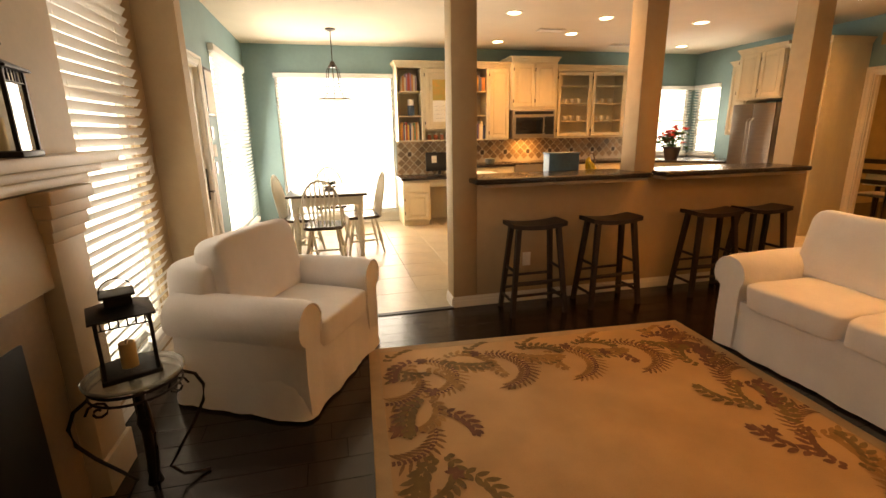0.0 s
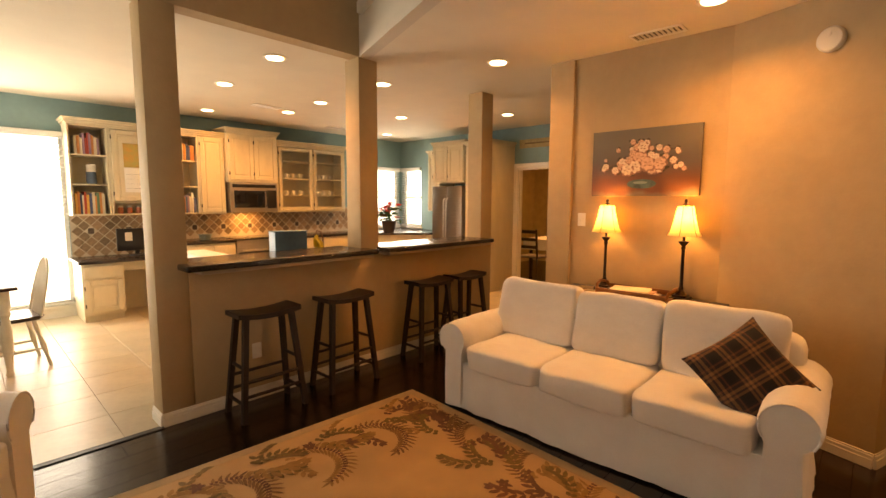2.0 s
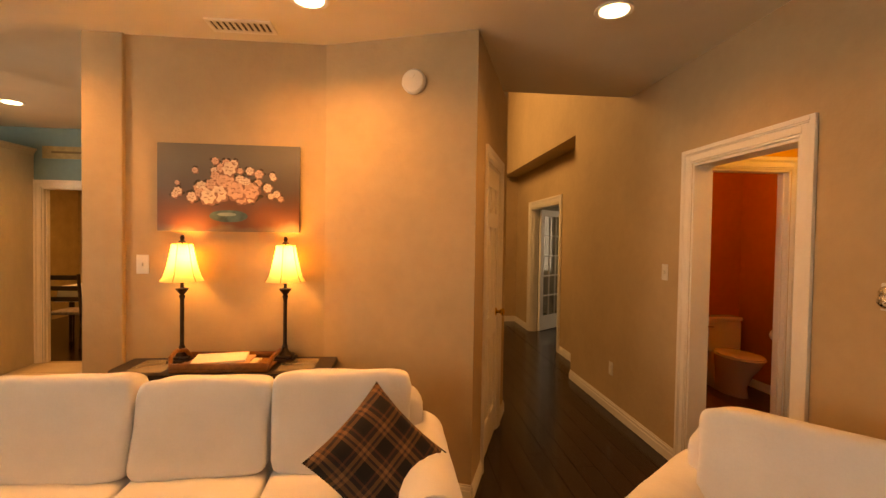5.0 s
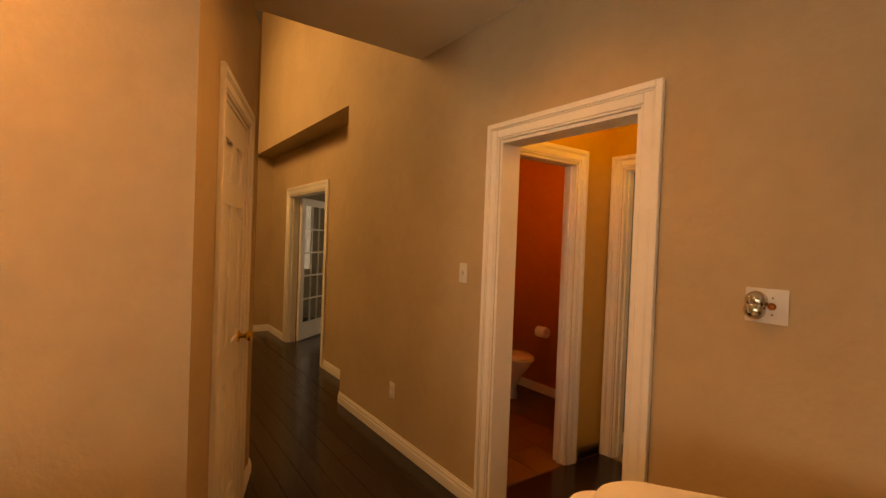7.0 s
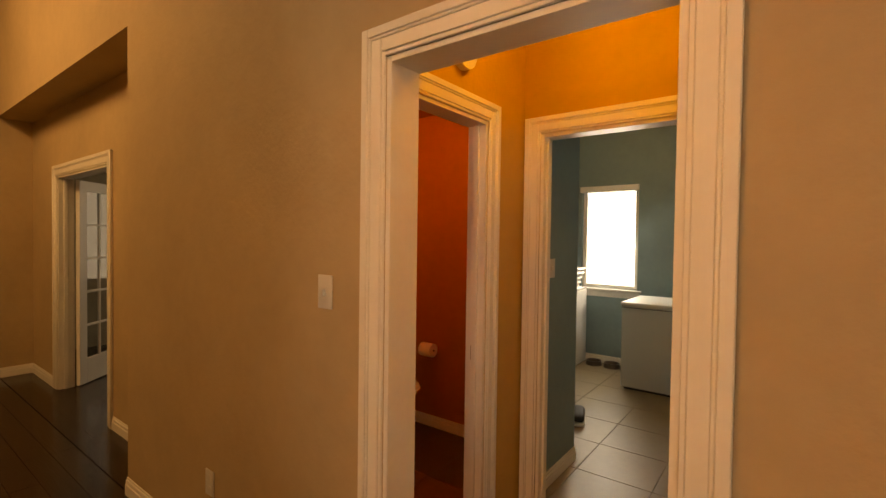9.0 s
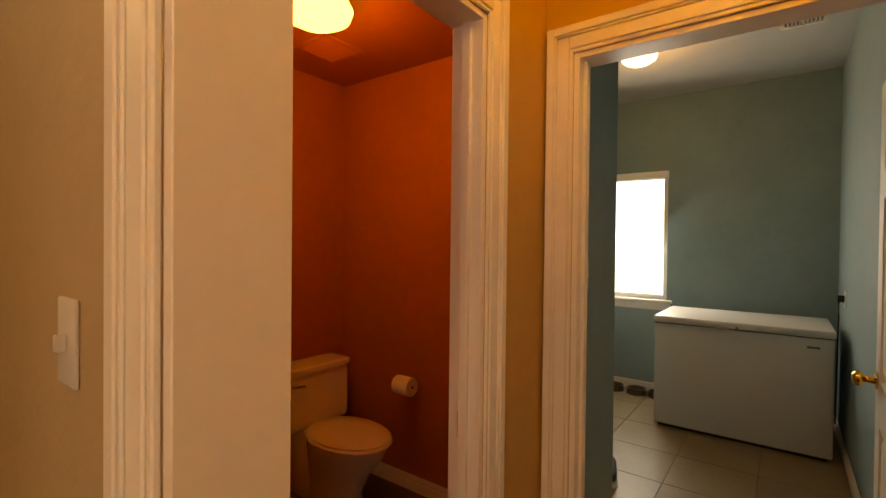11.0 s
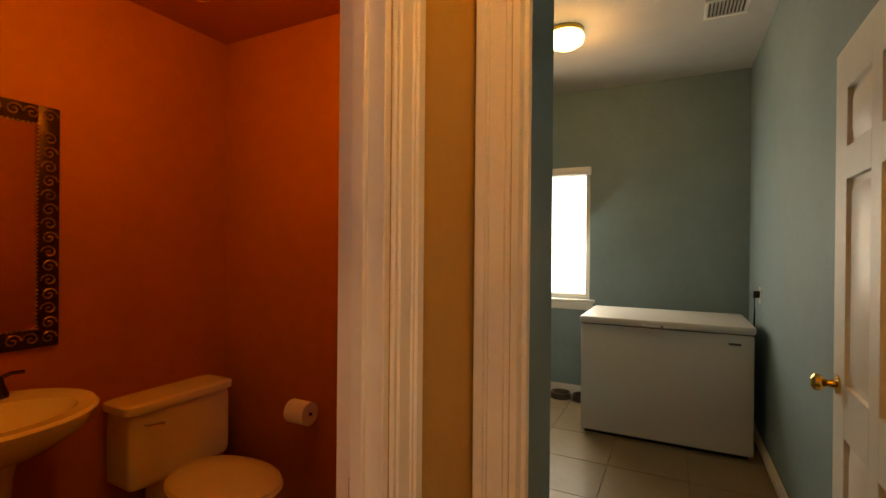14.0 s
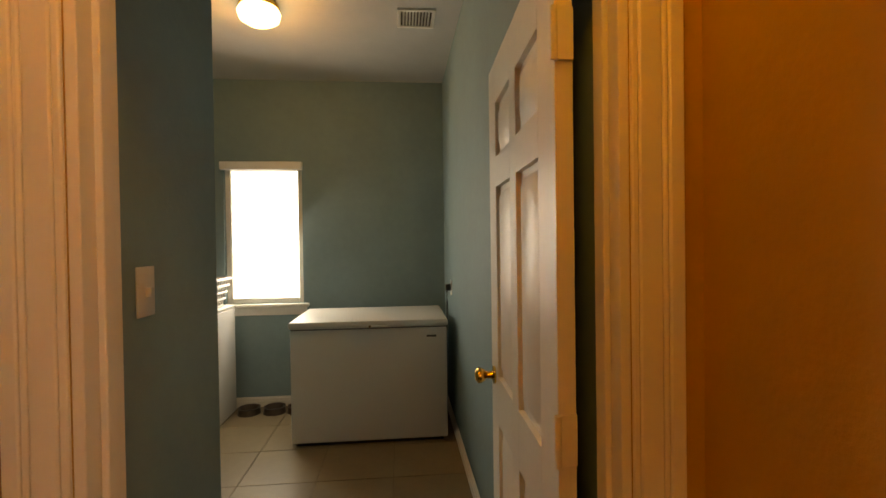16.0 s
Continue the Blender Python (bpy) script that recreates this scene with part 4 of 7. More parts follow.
def frond(bm, p, ang, ln, turn, pairs, z, ll=0.11, lw=0.018, spread=55, one=False):
    a, q = ang, Vector(p)
    for k in range(pairs):
        u = k / pairs
        a += turn / pairs
        q = q + Vector((math.cos(a), math.sin(a))) * ln / pairs
        s_ = ll * (0.35 + math.sin(math.pi * (0.12 + 0.8 * u)))
        for sd in ((1,) if one else (1, -1)):
            leaf(bm, q, a + sd * radians(spread - 18 * u), s_ * 0.75, lw, z)
    leaf(bm, q, a, ll * 0.8, lw, z)


cols = [mat("rug_olive", (0.17, 0.115, 0.045), 0.95, vary=0.2, scale=14, fine=160), mat("rug_plum", (0.16, 0.075, 0.045), 0.95, vary=0.2, scale=14, fine=160), mat("rug_gold", (0.31, 0.18, 0.07), 0.95, vary=0.2, scale=14, fine=160), mat("rug_bark", (0.21, 0.115, 0.05), 0.95, vary=0.2, scale=14, fine=160)]
bms = [bm_new() for _ in cols]
path = []
for k in range(5):
    path.append(((-RW / 2 + 0.28 + k * 0.44, -0.27), 0.0))
    path.append(((-RW / 2 + 0.28 + k * 0.44, -RL + 0.27), math.pi))
for k in range(6):
    path.append(((-RW / 2 + 0.27, -0.45 - k * 0.46), -math.pi / 2))
    path.append(((RW / 2 - 0.27, -0.45 - k * 0.46), math.pi / 2))
zz = 0
for (p, a) in path:
    flip = 1 if (len(path) + zz) % 2 else -1
    # one broad feathered scroll, two leafy sprigs and a small flower at each step of the border
    for kind, dx, da, ln, tn, pr, ll, lw in (("scroll", 0.0, 0.25, 0.62, 3.1, 20, 0.095, 0.0085), ("vein", 0.0, 0.25, 0.62, 3.1, 26, 0.022, 0.009),
                                             ("sprig", 0.16, 1.5, 0.34, -1.1, 8, 0.085, 0.017), ("sprig", -0.13, -1.1, 0.30, 1.4, 7, 0.075, 0.015), ("sprig", 0.05, 2.6, 0.26, -0.9, 6, 0.07, 0.014),
                                             ("sprig", 0.22, -0.4, 0.30, 1.8, 8, 0.07, 0.015), ("sprig", -0.20, 2.1, 0.28, -1.6, 7, 0.07, 0.014)):
        zz += 1
        ci = {"scroll": rnd.choice((3, 2, 3)), "vein": 1, "sprig": rnd.choice((0, 0, 1, 2))}[kind]
        ca, sa_ = math.cos(a), math.sin(a)
        ox = dx + (0 if kind in ("scroll", "vein") else rnd.uniform(-0.05, 0.05))
        frond(bms[ci], (p[0] + ox * ca - 0.03 * sa_, p[1] + ox * sa_ + 0.03 * ca), a + flip * da - math.pi * 0.15 * flip, ln, flip * tn, pr, 0.0124 + 0.0003 * (zz % 23), ll, lw, spread=62 if kind == "scroll" else 48, one=False)
    c = (p[0] + rnd.uniform(-0.16, 0.16), p[1] + rnd.uniform(-0.16, 0.16))
    zz += 1
    for k in range(6):
        leaf(bms[1], c, k * math.pi / 3 + rnd.uniform(-.3, .3), rnd.uniform(0.035, 0.055), 0.013, 0.0175)
for b_, c_ in zip(bms, cols):
    part("leaf_pattern", b_, c_, rug, smooth=False)["kind"] = "stuff"

# bar stools
def stool():
    e = thing("bar_stool", "dark espresso wooden saddle seat bar stool", "stool", group="stools at the bar")
    bm = bm_new()
    nx, ny = 12, 6
    vs = []
    for layer in (0, 1):
        for i in range(nx + 1):
            for j in range(ny + 1):
                u, v = 2 * i / nx - 1, 2 * j / ny - 1
                x, y = 0.225 * u, 0.115 * v * (1 - 0.04 * u * u)
                z = 0.684 + 0.022 * u * u + (0.036 if layer else 0) - (0.008 * max(0, abs(v) - 0.6) if layer else 0)
                vs.append(bm.verts.new((x, y, z)))
    idx = lambda l, i, j: vs[l * (nx + 1) * (ny + 1) + i * (ny + 1) + j]
    for i in range(nx):
        for j in range(ny):
            bm.faces.new((idx(1, i, j), idx(1, i + 1, j), idx(1, i + 1, j + 1), idx(1, i, j + 1)))
            bm.faces.new((idx(0, i, j), idx(0, i, j + 1), idx(0, i + 1, j + 1), idx(0, i + 1, j)))
    for i in range(nx):
        for j, f in ((0, 1), (ny, -1)):
            bm.faces.new((idx(0, i, j), idx(0, i + 1, j), idx(1, i + 1, j), idx(1, i, j))[::f])
    for j in range(ny):
        for i, f in ((0, -1), (nx, 1)):
            bm.faces.new((idx(0, i, j), idx(0, i, j + 1), idx(1, i, j + 1), idx(1, i, j))[::f])
    part("seat", bm, ESPRESSO, e)
    feet = {}
    for sx in (-1, 1):
        for sy in (-1, 1):
            t, f = Vector((sx * 0.165, sy * 0.075, 0.694)), Vector((sx * 0.225, sy * 0.135, 0.0))
            feet[(sx, sy)] = (t, f)
            bm = bm_new()
            d = 0.017
            lo = [bm.verts.new(f + Vector((a * d, b * d, 0))) for a, b in ((-1, -1), (1, -1), (1, 1), (-1, 1))]
            hi = [bm.verts.new(t + Vector((a * d * 1.1, b * d * 1.1, 0))) for a, b in ((-1, -1), (1, -1), (1, 1), (-1, 1))]
            bm.faces.new(lo[::-1]); bm.faces.new(hi)
            for i in range(4):
                j = (i + 1) % 4
                bm.faces.new((lo[i], lo[j], hi[j], hi[i]))
            part("leg", bm, ESPRESSO, e)

    def on(k, z):
        t, f = feet[k]
        return f.lerp(t, z / 0.694)
    for a, b, z in (((-1, -1), (1, -1), 0.17), ((-1, 1), (1, 1), 0.17), ((-1, -1), (-1, 1), 0.12), ((1, -1), (1, 1), 0.12), ((-1, -1), (-1, 1), 0.36), ((1, -1), (1, 1), 0.36), ((-1, -1), (1, -1), 0.27), ((-1, 1), (1, 1), 0.27)):
        part("rung", add_tube(bm_new(), [on(a, z), on(b, z)], 0.012, 8), ESPRESSO, e)
    return e


s0 = stool()
s0.matrix_world = pose(0.61, -0.21, 0)
for x, y, r in ((1.28, -0.21, 2), (2.26, -0.21, -2), (2.79, -0.21, 1)):
    copy_thing(s0, pose(x, y, 0, 0, 0, r))

# console table behind the sofa
ct = thing("console_table", "dark wooden console table with glass insets and clipped corners", "table", (2.73, -1.99, 0), 0)
CT = [(-0.17, -0.52), (-0.17, 0.52), (-0.07, 0.60), (0.19, 0.60), (0.19, -0.60), (-0.07, -0.60)]
def prism(bm, pts, z0, z1, s=1.0):
    lo = [bm.verts.new((x * s, y * s, z0)) for x, y in pts]
    hi = [bm.verts.new((x * s, y * s, z1)) for x, y in pts]
    bm.faces.new(lo[::-1]); bm.faces.new(hi)
    for i in range(len(pts)):
        j = (i + 1) % len(pts)
        bm.faces.new((lo[i], lo[j], hi[j], hi[i]))
bm = bm_new(); prism(bm, CT, 0.735, 0.768)
part("tabletop", bm, ESPRESSO, ct)
bm = bm_new(); prism(bm, CT, 0.66, 0.734, 0.93)
part("apron", bm, ESPRESSO, ct)
for y0, y1 in ((-0.50, -0.30), (-0.20, 0.20), (0.30, 0.50)):
    boxpart("glass_inset", (-0.12, y0, 0.7685), (0.14, y1, 0.7715), mat("smoky_glass", (0.25, 0.22, 0.18), 0.06, vary=0.02, coat=0.6), ct, 0.001)
for x, y in ((-0.13, -0.48), (-0.13, 0.48), (0.15, -0.54), (0.15, 0.54)):
    part("leg", add_lathe(bm_new(), [(0.022, 0.0), (0.026, 0.03), (0.016, 0.06), (0.022, 0.30), (0.03, 0.55), (0.022, 0.60), (0.034, 0.66)], at=(x, y, 0), seg=14), ESPRESSO, ct)
tray = thing("tray", "brown carved wooden tray with magazines on the console", "tray", (2.72, -2.0, 0.773), 0)
bm = add_box(bm_new(), (-0.14, -0.26, 0), (0.14, 0.26, 0.012), 0.004)
for q in (((-0.14, -0.26, 0.012), (-0.125, 0.26, 0.05)), ((0.125, -0.26, 0.012), (0.14, 0.26, 0.05))):
    add_box(bm, *q, 0.005)
for s in (-1, 1):
    add_tube(bm, [(-0.13, s * 0.25, 0.012), (-0.09, s * 0.27, 0.07), (0, s * 0.285, 0.085), (0.09, s * 0.27, 0.07), (0.13, s * 0.25, 0.012)], 0.012, 8)
part("body", bm, mat("carved_wood", (0.22, 0.09, 0.03), 0.4, vary=0.3, scale=14, coat=0.3), tray)
for k, (c, dz) in enumerate((((0.75, 0.70, 0.60), 0.0), ((0.55, 0.35, 0.25), 0.012), ((0.8, 0.77, 0.7), 0.024))):
    mg = thing("magazine", "magazine lying in the tray", "magazine", (2.71 + 0.01 * k, -2.02 + 0.03 * k, 0.787 + dz), 8 * k - 5)
    boxpart("cover", (-0.10, -0.14, 0), (0.10, 0.14, 0.010), mat("magazine_%s" % "abc"[k], c, 0.5), mg, 0.002)

SHADE = bpy.data.materials.new("amber_lamp_shade")
SHADE.use_nodes = True
_n, _l = SHADE.node_tree.nodes, SHADE.node_tree.links
_n.remove(_n["Principled BSDF"])
_d, _t, _m2 = _n.new("ShaderNodeBsdfDiffuse"), _n.new("ShaderNodeBsdfTranslucent"), _n.new("ShaderNodeMixShader")
_d.inputs[0].default_value = (0.85, 0.66, 0.38, 1)
_t.inputs[0].default_value = (0.97, 0.74, 0.42, 1)
_m2.inputs[0].default_value = 0.55
_l.new(_d.outputs[0], _m2.inputs[1]); _l.new(_t.outputs[0], _m2.inputs[2])
_l.new(_m2.outputs[0], _n["Material Output"].inputs[0])
BULB = mat("lit_bulb", (1, 0.9, 0.7), 0.5, emit=(1.0, 0.72, 0.34), strength=22)


def buffet_lamp(y):
    e = thing("buffet_lamp", "slim bronze buffet lamp with a lit amber bell shade", "lamp", (2.83, y, 0.772), 0, group="pair of buffet lamps")
    bm = add_box(bm_new(), (-0.062, -0.062, 0), (0.062, 0.062, 0.018), 0.004)
    add_box(bm, (-0.05, -0.05, 0.018), (0.05, 0.05, 0.036), 0.008)
    add_lathe(bm, [(0.040, 0.036), (0.022, 0.06), (0.016, 0.075), (0.02, 0.085)], seg=18)
    part("base", bm, BRONZE, e)
    part("stem", add_lathe(bm_new(), [(0.017, 0.085), (0.012, 0.10), (0.011, 0.36), (0.014, 0.375), (0.018, 0.385), (0.012, 0.395), (0.034, 0.425), (0.036, 0.432), (0.010, 0.436), (0.009, 0.49)], seg=16), BRONZE, e)
    bm = bm_new()
    seg, rows = 24, 8
    rings = []
    for j in range(rows + 1):
        u = j / rows
        r = 0.118 - 0.062 * (u ** 0.62)
        rings.append([bm.verts.new((r * (1 - 0.03 * abs(math.sin(3 * 2 * math.pi * i / seg))) * math.cos(2 * math.pi * i / seg), r * (1 - 0.03 * abs(math.sin(3 * 2 * math.pi * i / seg))) * math.sin(2 * math.pi * i / seg), 0.475 + 0.215 * u)) for i in range(seg)])
    for a, b in zip(rings, rings[1:]):
        for i in range(seg):
            j = (i + 1) % seg
            bm.faces.new((a[i], a[j], b[j], b[i]))
    sh = part("shade", bm, SHADE, e)
    for k in range(6):
        a = k * math.pi / 3
        pts = [((0.1185 - 0.062 * (u ** 0.62)) * math.cos(a), (0.1185 - 0.062 * (u ** 0.62)) * math.sin(a), 0.475 + 0.215 * u) for u in (0, .15, .35, .6, 1)]
        part("rib", add_tube(bm_new(), [(x * 1.005, yy * 1.005, z) for x, yy, z in pts], 0.0022, 6), mat("shade_trim", (0.35, 0.17, 0.06), 0.7), sh)
    part("bulb", add_lathe(bm_new(), [(0.0, 0.52), (0.018, 0.53), (0.028, 0.565), (0.020, 0.595), (0, 0.605)], seg=16), BULB, e)
    part("finial", add_lathe(bm_new(), [(0.004, 0.60), (0.004, 0.70), (0.020, 0.70), (0.022, 0.706), (0.008, 0.714), (0.013, 0.728), (0.008, 0.742), (0, 0.746)], seg=16), BRONZE, e)
    lamp("buffet_lamp_light", 'POINT', pose(2.83, y, 0.772 + 0.63), 13, (1.0, 0.43, 0.11), 0.03)


buffet_lamp(-2.29)
buffet_lamp(-1.70)

# painting
PAINT = bpy.data.materials.new("canvas_background")
PAINT.use_nodes = True
_n, _l = PAINT.node_tree.nodes, PAINT.node_tree.links
_tc = _n.new("ShaderNodeTexCoord"); _sx = _n.new("ShaderNodeSeparateXYZ"); _ns = _n.new("ShaderNodeTexNoise"); _ns.inputs["Scale"].default_value = 6
_ad = _n.new("ShaderNodeMath"); _ad.operation = 'MULTIPLY_ADD'; _ad.inputs[1].default_value = 0.16
_rp = _n.new("ShaderNodeValToRGB")
_l.new(_tc.outputs["Object"], _sx.inputs[0]); _l.new(_tc.outputs["Object"], _ns.inputs[0])
_l.new(_ns.outputs[0], _ad.inputs[0]); _l.new(_sx.outputs[2], _ad.inputs[2]); _l.new(_ad.outputs[0], _rp.inputs[0])
_el = _rp.color_ramp.elements
_el[0].position, _el[0].color = 0.09, (0.17, 0.15, 0.12, 1)
_el[1].position, _el[1].color = 0.52, (0.13, 0.125, 0.115, 1)
for pos, c in ((0.13, (0.14, 0.060, 0.038, 1)), (0.22, (0.12, 0.052, 0.036, 1)), (0.34, (0.10, 0.085, 0.08, 1))):
    q = _el.new(pos); q.color = c
_l.new(_rp.outputs[0], _n["Principled BSDF"].inputs["Base Color"])
_n["Principled BSDF"].inputs["Roughness"].default_value = 0.55
pw_, ph_ = 0.835, 0.53
pg = thing("painting", "unframed canvas painting of pale roses in a teal bowl", "painting", (W - 0.002, -1.515, 1.54), -90)
boxpart("canvas", (0, -0.03, 0), (pw_, 0, ph_), PAINT, pg, 0.004)
rnd = random.Random(3)
FL = [mat("rose_white", (0.70, 0.60, 0.52), 0.6, vary=0.10, scale=40), mat("rose_pink", (0.62, 0.42, 0.34), 0.6, vary=0.12, scale=40), mat("rose_shadow", (0.30, 0.17, 0.14), 0.6, vary=0.2, scale=40)]
GR = mat("painted_leaves", (0.055, 0.045, 0.030), 0.6, vary=0.3, scale=40)
BWL = mat("painted_teal_bowl", (0.07, 0.14, 0.15), 0.5, vary=0.3, scale=14)
bl_, bw_, bp_, bs_ = bm_new(), bm_new(), bm_new(), bm_new()


def blob(bm, cx, cz, r, y, lobes=7, ph=0.0, sq=1.0):
    vs = [bm.verts.new((cx + r * (1 + 0.13 * math.cos(lobes * a + ph)) * math.cos(a), y, cz + sq * r * (1 + 0.13 * math.cos(lobes * a + ph)) * math.sin(a))) for a in [2 * math.pi * k / 28 for k in range(28)]]
    bm.faces.new(vs)


spots = []
for k in range(46):
    a = rnd.uniform(0.0, math.pi)
    rr = rnd.uniform(0.05, 1.0) ** 0.7
    spots.append((0.42 + 0.34 * rr * math.cos(a), 0.20 + 0.27 * rr * math.sin(a) * (1.0 - 0.25 * abs(math.cos(a))), 0.030 - 0.015 * rr + rnd.uniform(-0.004, 0.006)))
spots += [(0.40, 0.30, 0.046), (0.36, 0.23, 0.044), (0.46, 0.25, 0.047), (0.30, 0.21, 0.040), (0.55, 0.25, 0.042), (0.42, 0.38, 0.036)]
for k, (x, z, r) in enumerate(spots):
    r *= 1.18
    y = -0.0315 - 0.0002 * k
    for j in range(3):
        a = rnd.uniform(0, 6.28)
        blob(bl_, x + r * 1.1 * math.cos(a), z + r * 1.1 * math.sin(a), r * 0.5, -0.0310 - 0.00002 * k, 3, a, 0.6)
    bs_, bw_ = bm_new(), bm_new()
    blob(bs_, x + 0.003, z - 0.004, r * 1.05, y, 5, k)
    blob(bw_, x, z, r * 0.9, y - 0.00005, 7, k * 1.3)
    for j in range(4):
        a = k + j * 1.6
        blob(bs_, x + r * 0.35 * math.cos(a), z + r * 0.35 * math.sin(a), r * 0.24, y - 0.0001 - 0.00001 * j, 4, a, 0.45)
        blob(bw_, x + r * 0.35 * math.cos(a + .5), z + r * 0.35 * math.sin(a + .5), r * 0.24, y - 0.00014 - 0.00001 * j, 4, a, 0.6)
    part("rose_shadow", bs_, FL[2], pg, smooth=False)
    part("rose", bw_, FL[0] if k % 2 else FL[1], pg, smooth=False)
part("leaves", bl_, GR, pg, smooth=False)["kind"] = "stuff"
bm = bm_new(); blob(bm, 0.415, 0.095, 0.10, -0.0312, 2, 0, 0.42)
part("bowl", bm, BWL, pg, smooth=False)
bm = bm_new(); blob(bm, 0.405, 0.105, 0.05, -0.0316, 2, 0, 0.25)
part("bowl_highlight", bm, mat("painted_bowl_light", (0.20, 0.30, 0.30), 0.5), pg, smooth=False)

# fireplace
fp = thing("fireplace", "cream painted fireplace surround with mantel shelf and dark firebox", "fireplace", (0, 0, 0), kind="")
CR2 = mat("cream_surround_paint", (0.62, 0.52, 0.38), 0.5, vary=0.05, bump=0.04)
bm = add_box(bm_new(), (-2.049, -3.60, 1.36), (-1.93, -1.24, HI - 0.002))
add_box(bm, (-2.049, -3.60, 0.0), (-1.96, -1.38, 1.28))
part("chimney_breast", bm, CR2, fp, smooth=False)
for y0, y1 in ((-1.62, -1.40), (-3.30, -3.08)):
    bm = add_box(bm_new(), (-1.96, y0, 0.16), (-1.89, y1, 1.06), 0.006)
    add_box(bm, (-1.96, y0 - 0.015, 0.0), (-1.875, y1 + 0.015, 0.16), 0.006)
    for k, (dz, ex) in enumerate(((1.06, 0.008), (1.10, 0.02), (1.15, 0.03), (1.20, 0.045))):
        add_box(bm, (-1.96, y0 - ex, dz), (-1.89 + ex, y1 + ex, dz + 0.05), 0.008)
    part("pilaster", bm, CR2, fp)
bm = add_box(bm_new(), (-1.96, -3.08, 0.90), (-1.915, -1.62, 1.24), 0.004)
part("frieze", bm, CR2, fp)
bm = bm_new()
for k, (z0, z1, ex) in enumerate(((1.25, 1.29, 0.02), (1.29, 1.325, 0.05), (1.325, 1.37, 0.09))):
    add_box(bm, (-2.04, -3.34 - ex, z0), (-1.90 + ex, -1.33 + ex * 1.9, z1), 0.008)
part("mantel_shelf", bm, CR2, fp)
part("firebox", add_box(bm_new(), (-1.958, -2.85, 0.02), (-1.925, -1.84, 0.78), 0.004), mat("soot_black", (0.008, 0.008, 0.008), 0.6), fp)
part("hearth_surround", add_box(bm_new(), (-1.96, -3.05, 0.0), (-1.935, -1.66, 0.89), 0.003), mat("surround_stone", (0.28, 0.20, 0.12), 0.4, vary=0.15), fp)


def lantern(name, at, rz, s, label, h=0.34):
    e = thing(name, label, "lantern", at, rz)
    w = 0.095 * s
    H = h
    part("base_plate", add_box(bm_new(), (-w, -w, 0), (w, w, 0.018), 0.004), IRON, e)
    for sx in (-1, 1):
        for sy in (-1, 1):
            part("post", add_box(bm_new(), (sx * w * 0.86 - 0.006, sy * w * 0.86 - 0.006, 0.018), (sx * w * 0.86 + 0.006, sy * w * 0.86 + 0.006, H * 0.70), 0.001, 1), IRON, e)
    bm = bm_new()
    for sx in (-1, 1):
        add_box(bm, (sx * w * 0.86 - 0.004, -w * 0.8, H * 0.60), (sx * w * 0.86 + 0.004, w * 0.8, H * 0.61), 0)
        add_box(bm, (-w * 0.8, sx * w * 0.86 - 0.004, H * 0.60), (w * 0.8, sx * w * 0.86 + 0.004, H * 0.61), 0)
        for k in range(6):
            t = -w * 0.7 + k * w * 0.28
            add_box(bm, (sx * w * 0.86 - 0.002, t - 0.003, H * 0.61), (sx * w * 0.86 + 0.002, t + 0.003, H * 0.70), 0)
            add_box(bm, (t - 0.003, sx * w * 0.86 - 0.002, H * 0.61), (t + 0.003, sx * w * 0.86 + 0.002, H * 0.70), 0)
    part("fretwork", bm, IRON, e)
    bm = bm_new()
    lo = [bm.verts.new((a * w * 1.08, b * w * 1.08, H * 0.70)) for a, b in ((-1, -1), (1, -1), (1, 1), (-1, 1))]
    lo2 = [bm.verts.new((a * w * 1.08, b * w * 1.08, H * 0.72)) for a, b in ((-1, -1), (1, -1), (1, 1), (-1, 1))]
    hi = [bm.verts.new((a * w * 0.45, b * w * 0.45, H * 0.80)) for a, b in ((-1, -1), (1, -1), (1, 1), (-1, 1))]
    bm.faces.new(lo[::-1]); bm.faces.new(hi)
    for A, B in ((lo, lo2), (lo2, hi)):
        for i in range(4):
            j = (i + 1) % 4
            bm.faces.new((A[i], A[j], B[j], B[i]))
    add_box(bm, (-w * 0.45, -w * 0.45, H * 0.80), (w * 0.45, w * 0.45, H * 0.90), 0.002, 1)
    add_box(bm, (-w * 0.58, -w * 0.58, H * 0.90), (w * 0.58, w * 0.58, H * 0.93), 0.003, 1)
    part("roof", bm, IRON, e)
    pts = [(w * 0.55 * math.cos(a), 0, H * 0.93 + 0.05 * math.sin(a)) for a in [math.pi * k / 12 for k in range(13)]]
    part("handle", add_tube(bm_new(), pts, 0.0025, 6), IRON, e)
    for sx in (-1, 1):
        p = part("pane", add_box(bm_new(), (sx * w * 0.80 - 0.001, -w * 0.8, 0.02), (sx * w * 0.80 + 0.001, w * 0.8, H * 0.60)), GLASS, e)
        p.visible_shadow = False
        p = part("pane", add_box(bm_new(), (-w * 0.8, sx * w * 0.80 - 0.001, 0.02), (w * 0.8, sx * w * 0.80 + 0.001, H * 0.60)), GLASS, e)
        p.visible_shadow = False
    part("candle", add_lathe(bm_new(), [(0.028, 0.019), (0.028, 0.115), (0.022, 0.117), (0.004, 0.110), (0.002, 0.13), (0, 0.131)], seg=18), CANDLE, e)
    return e


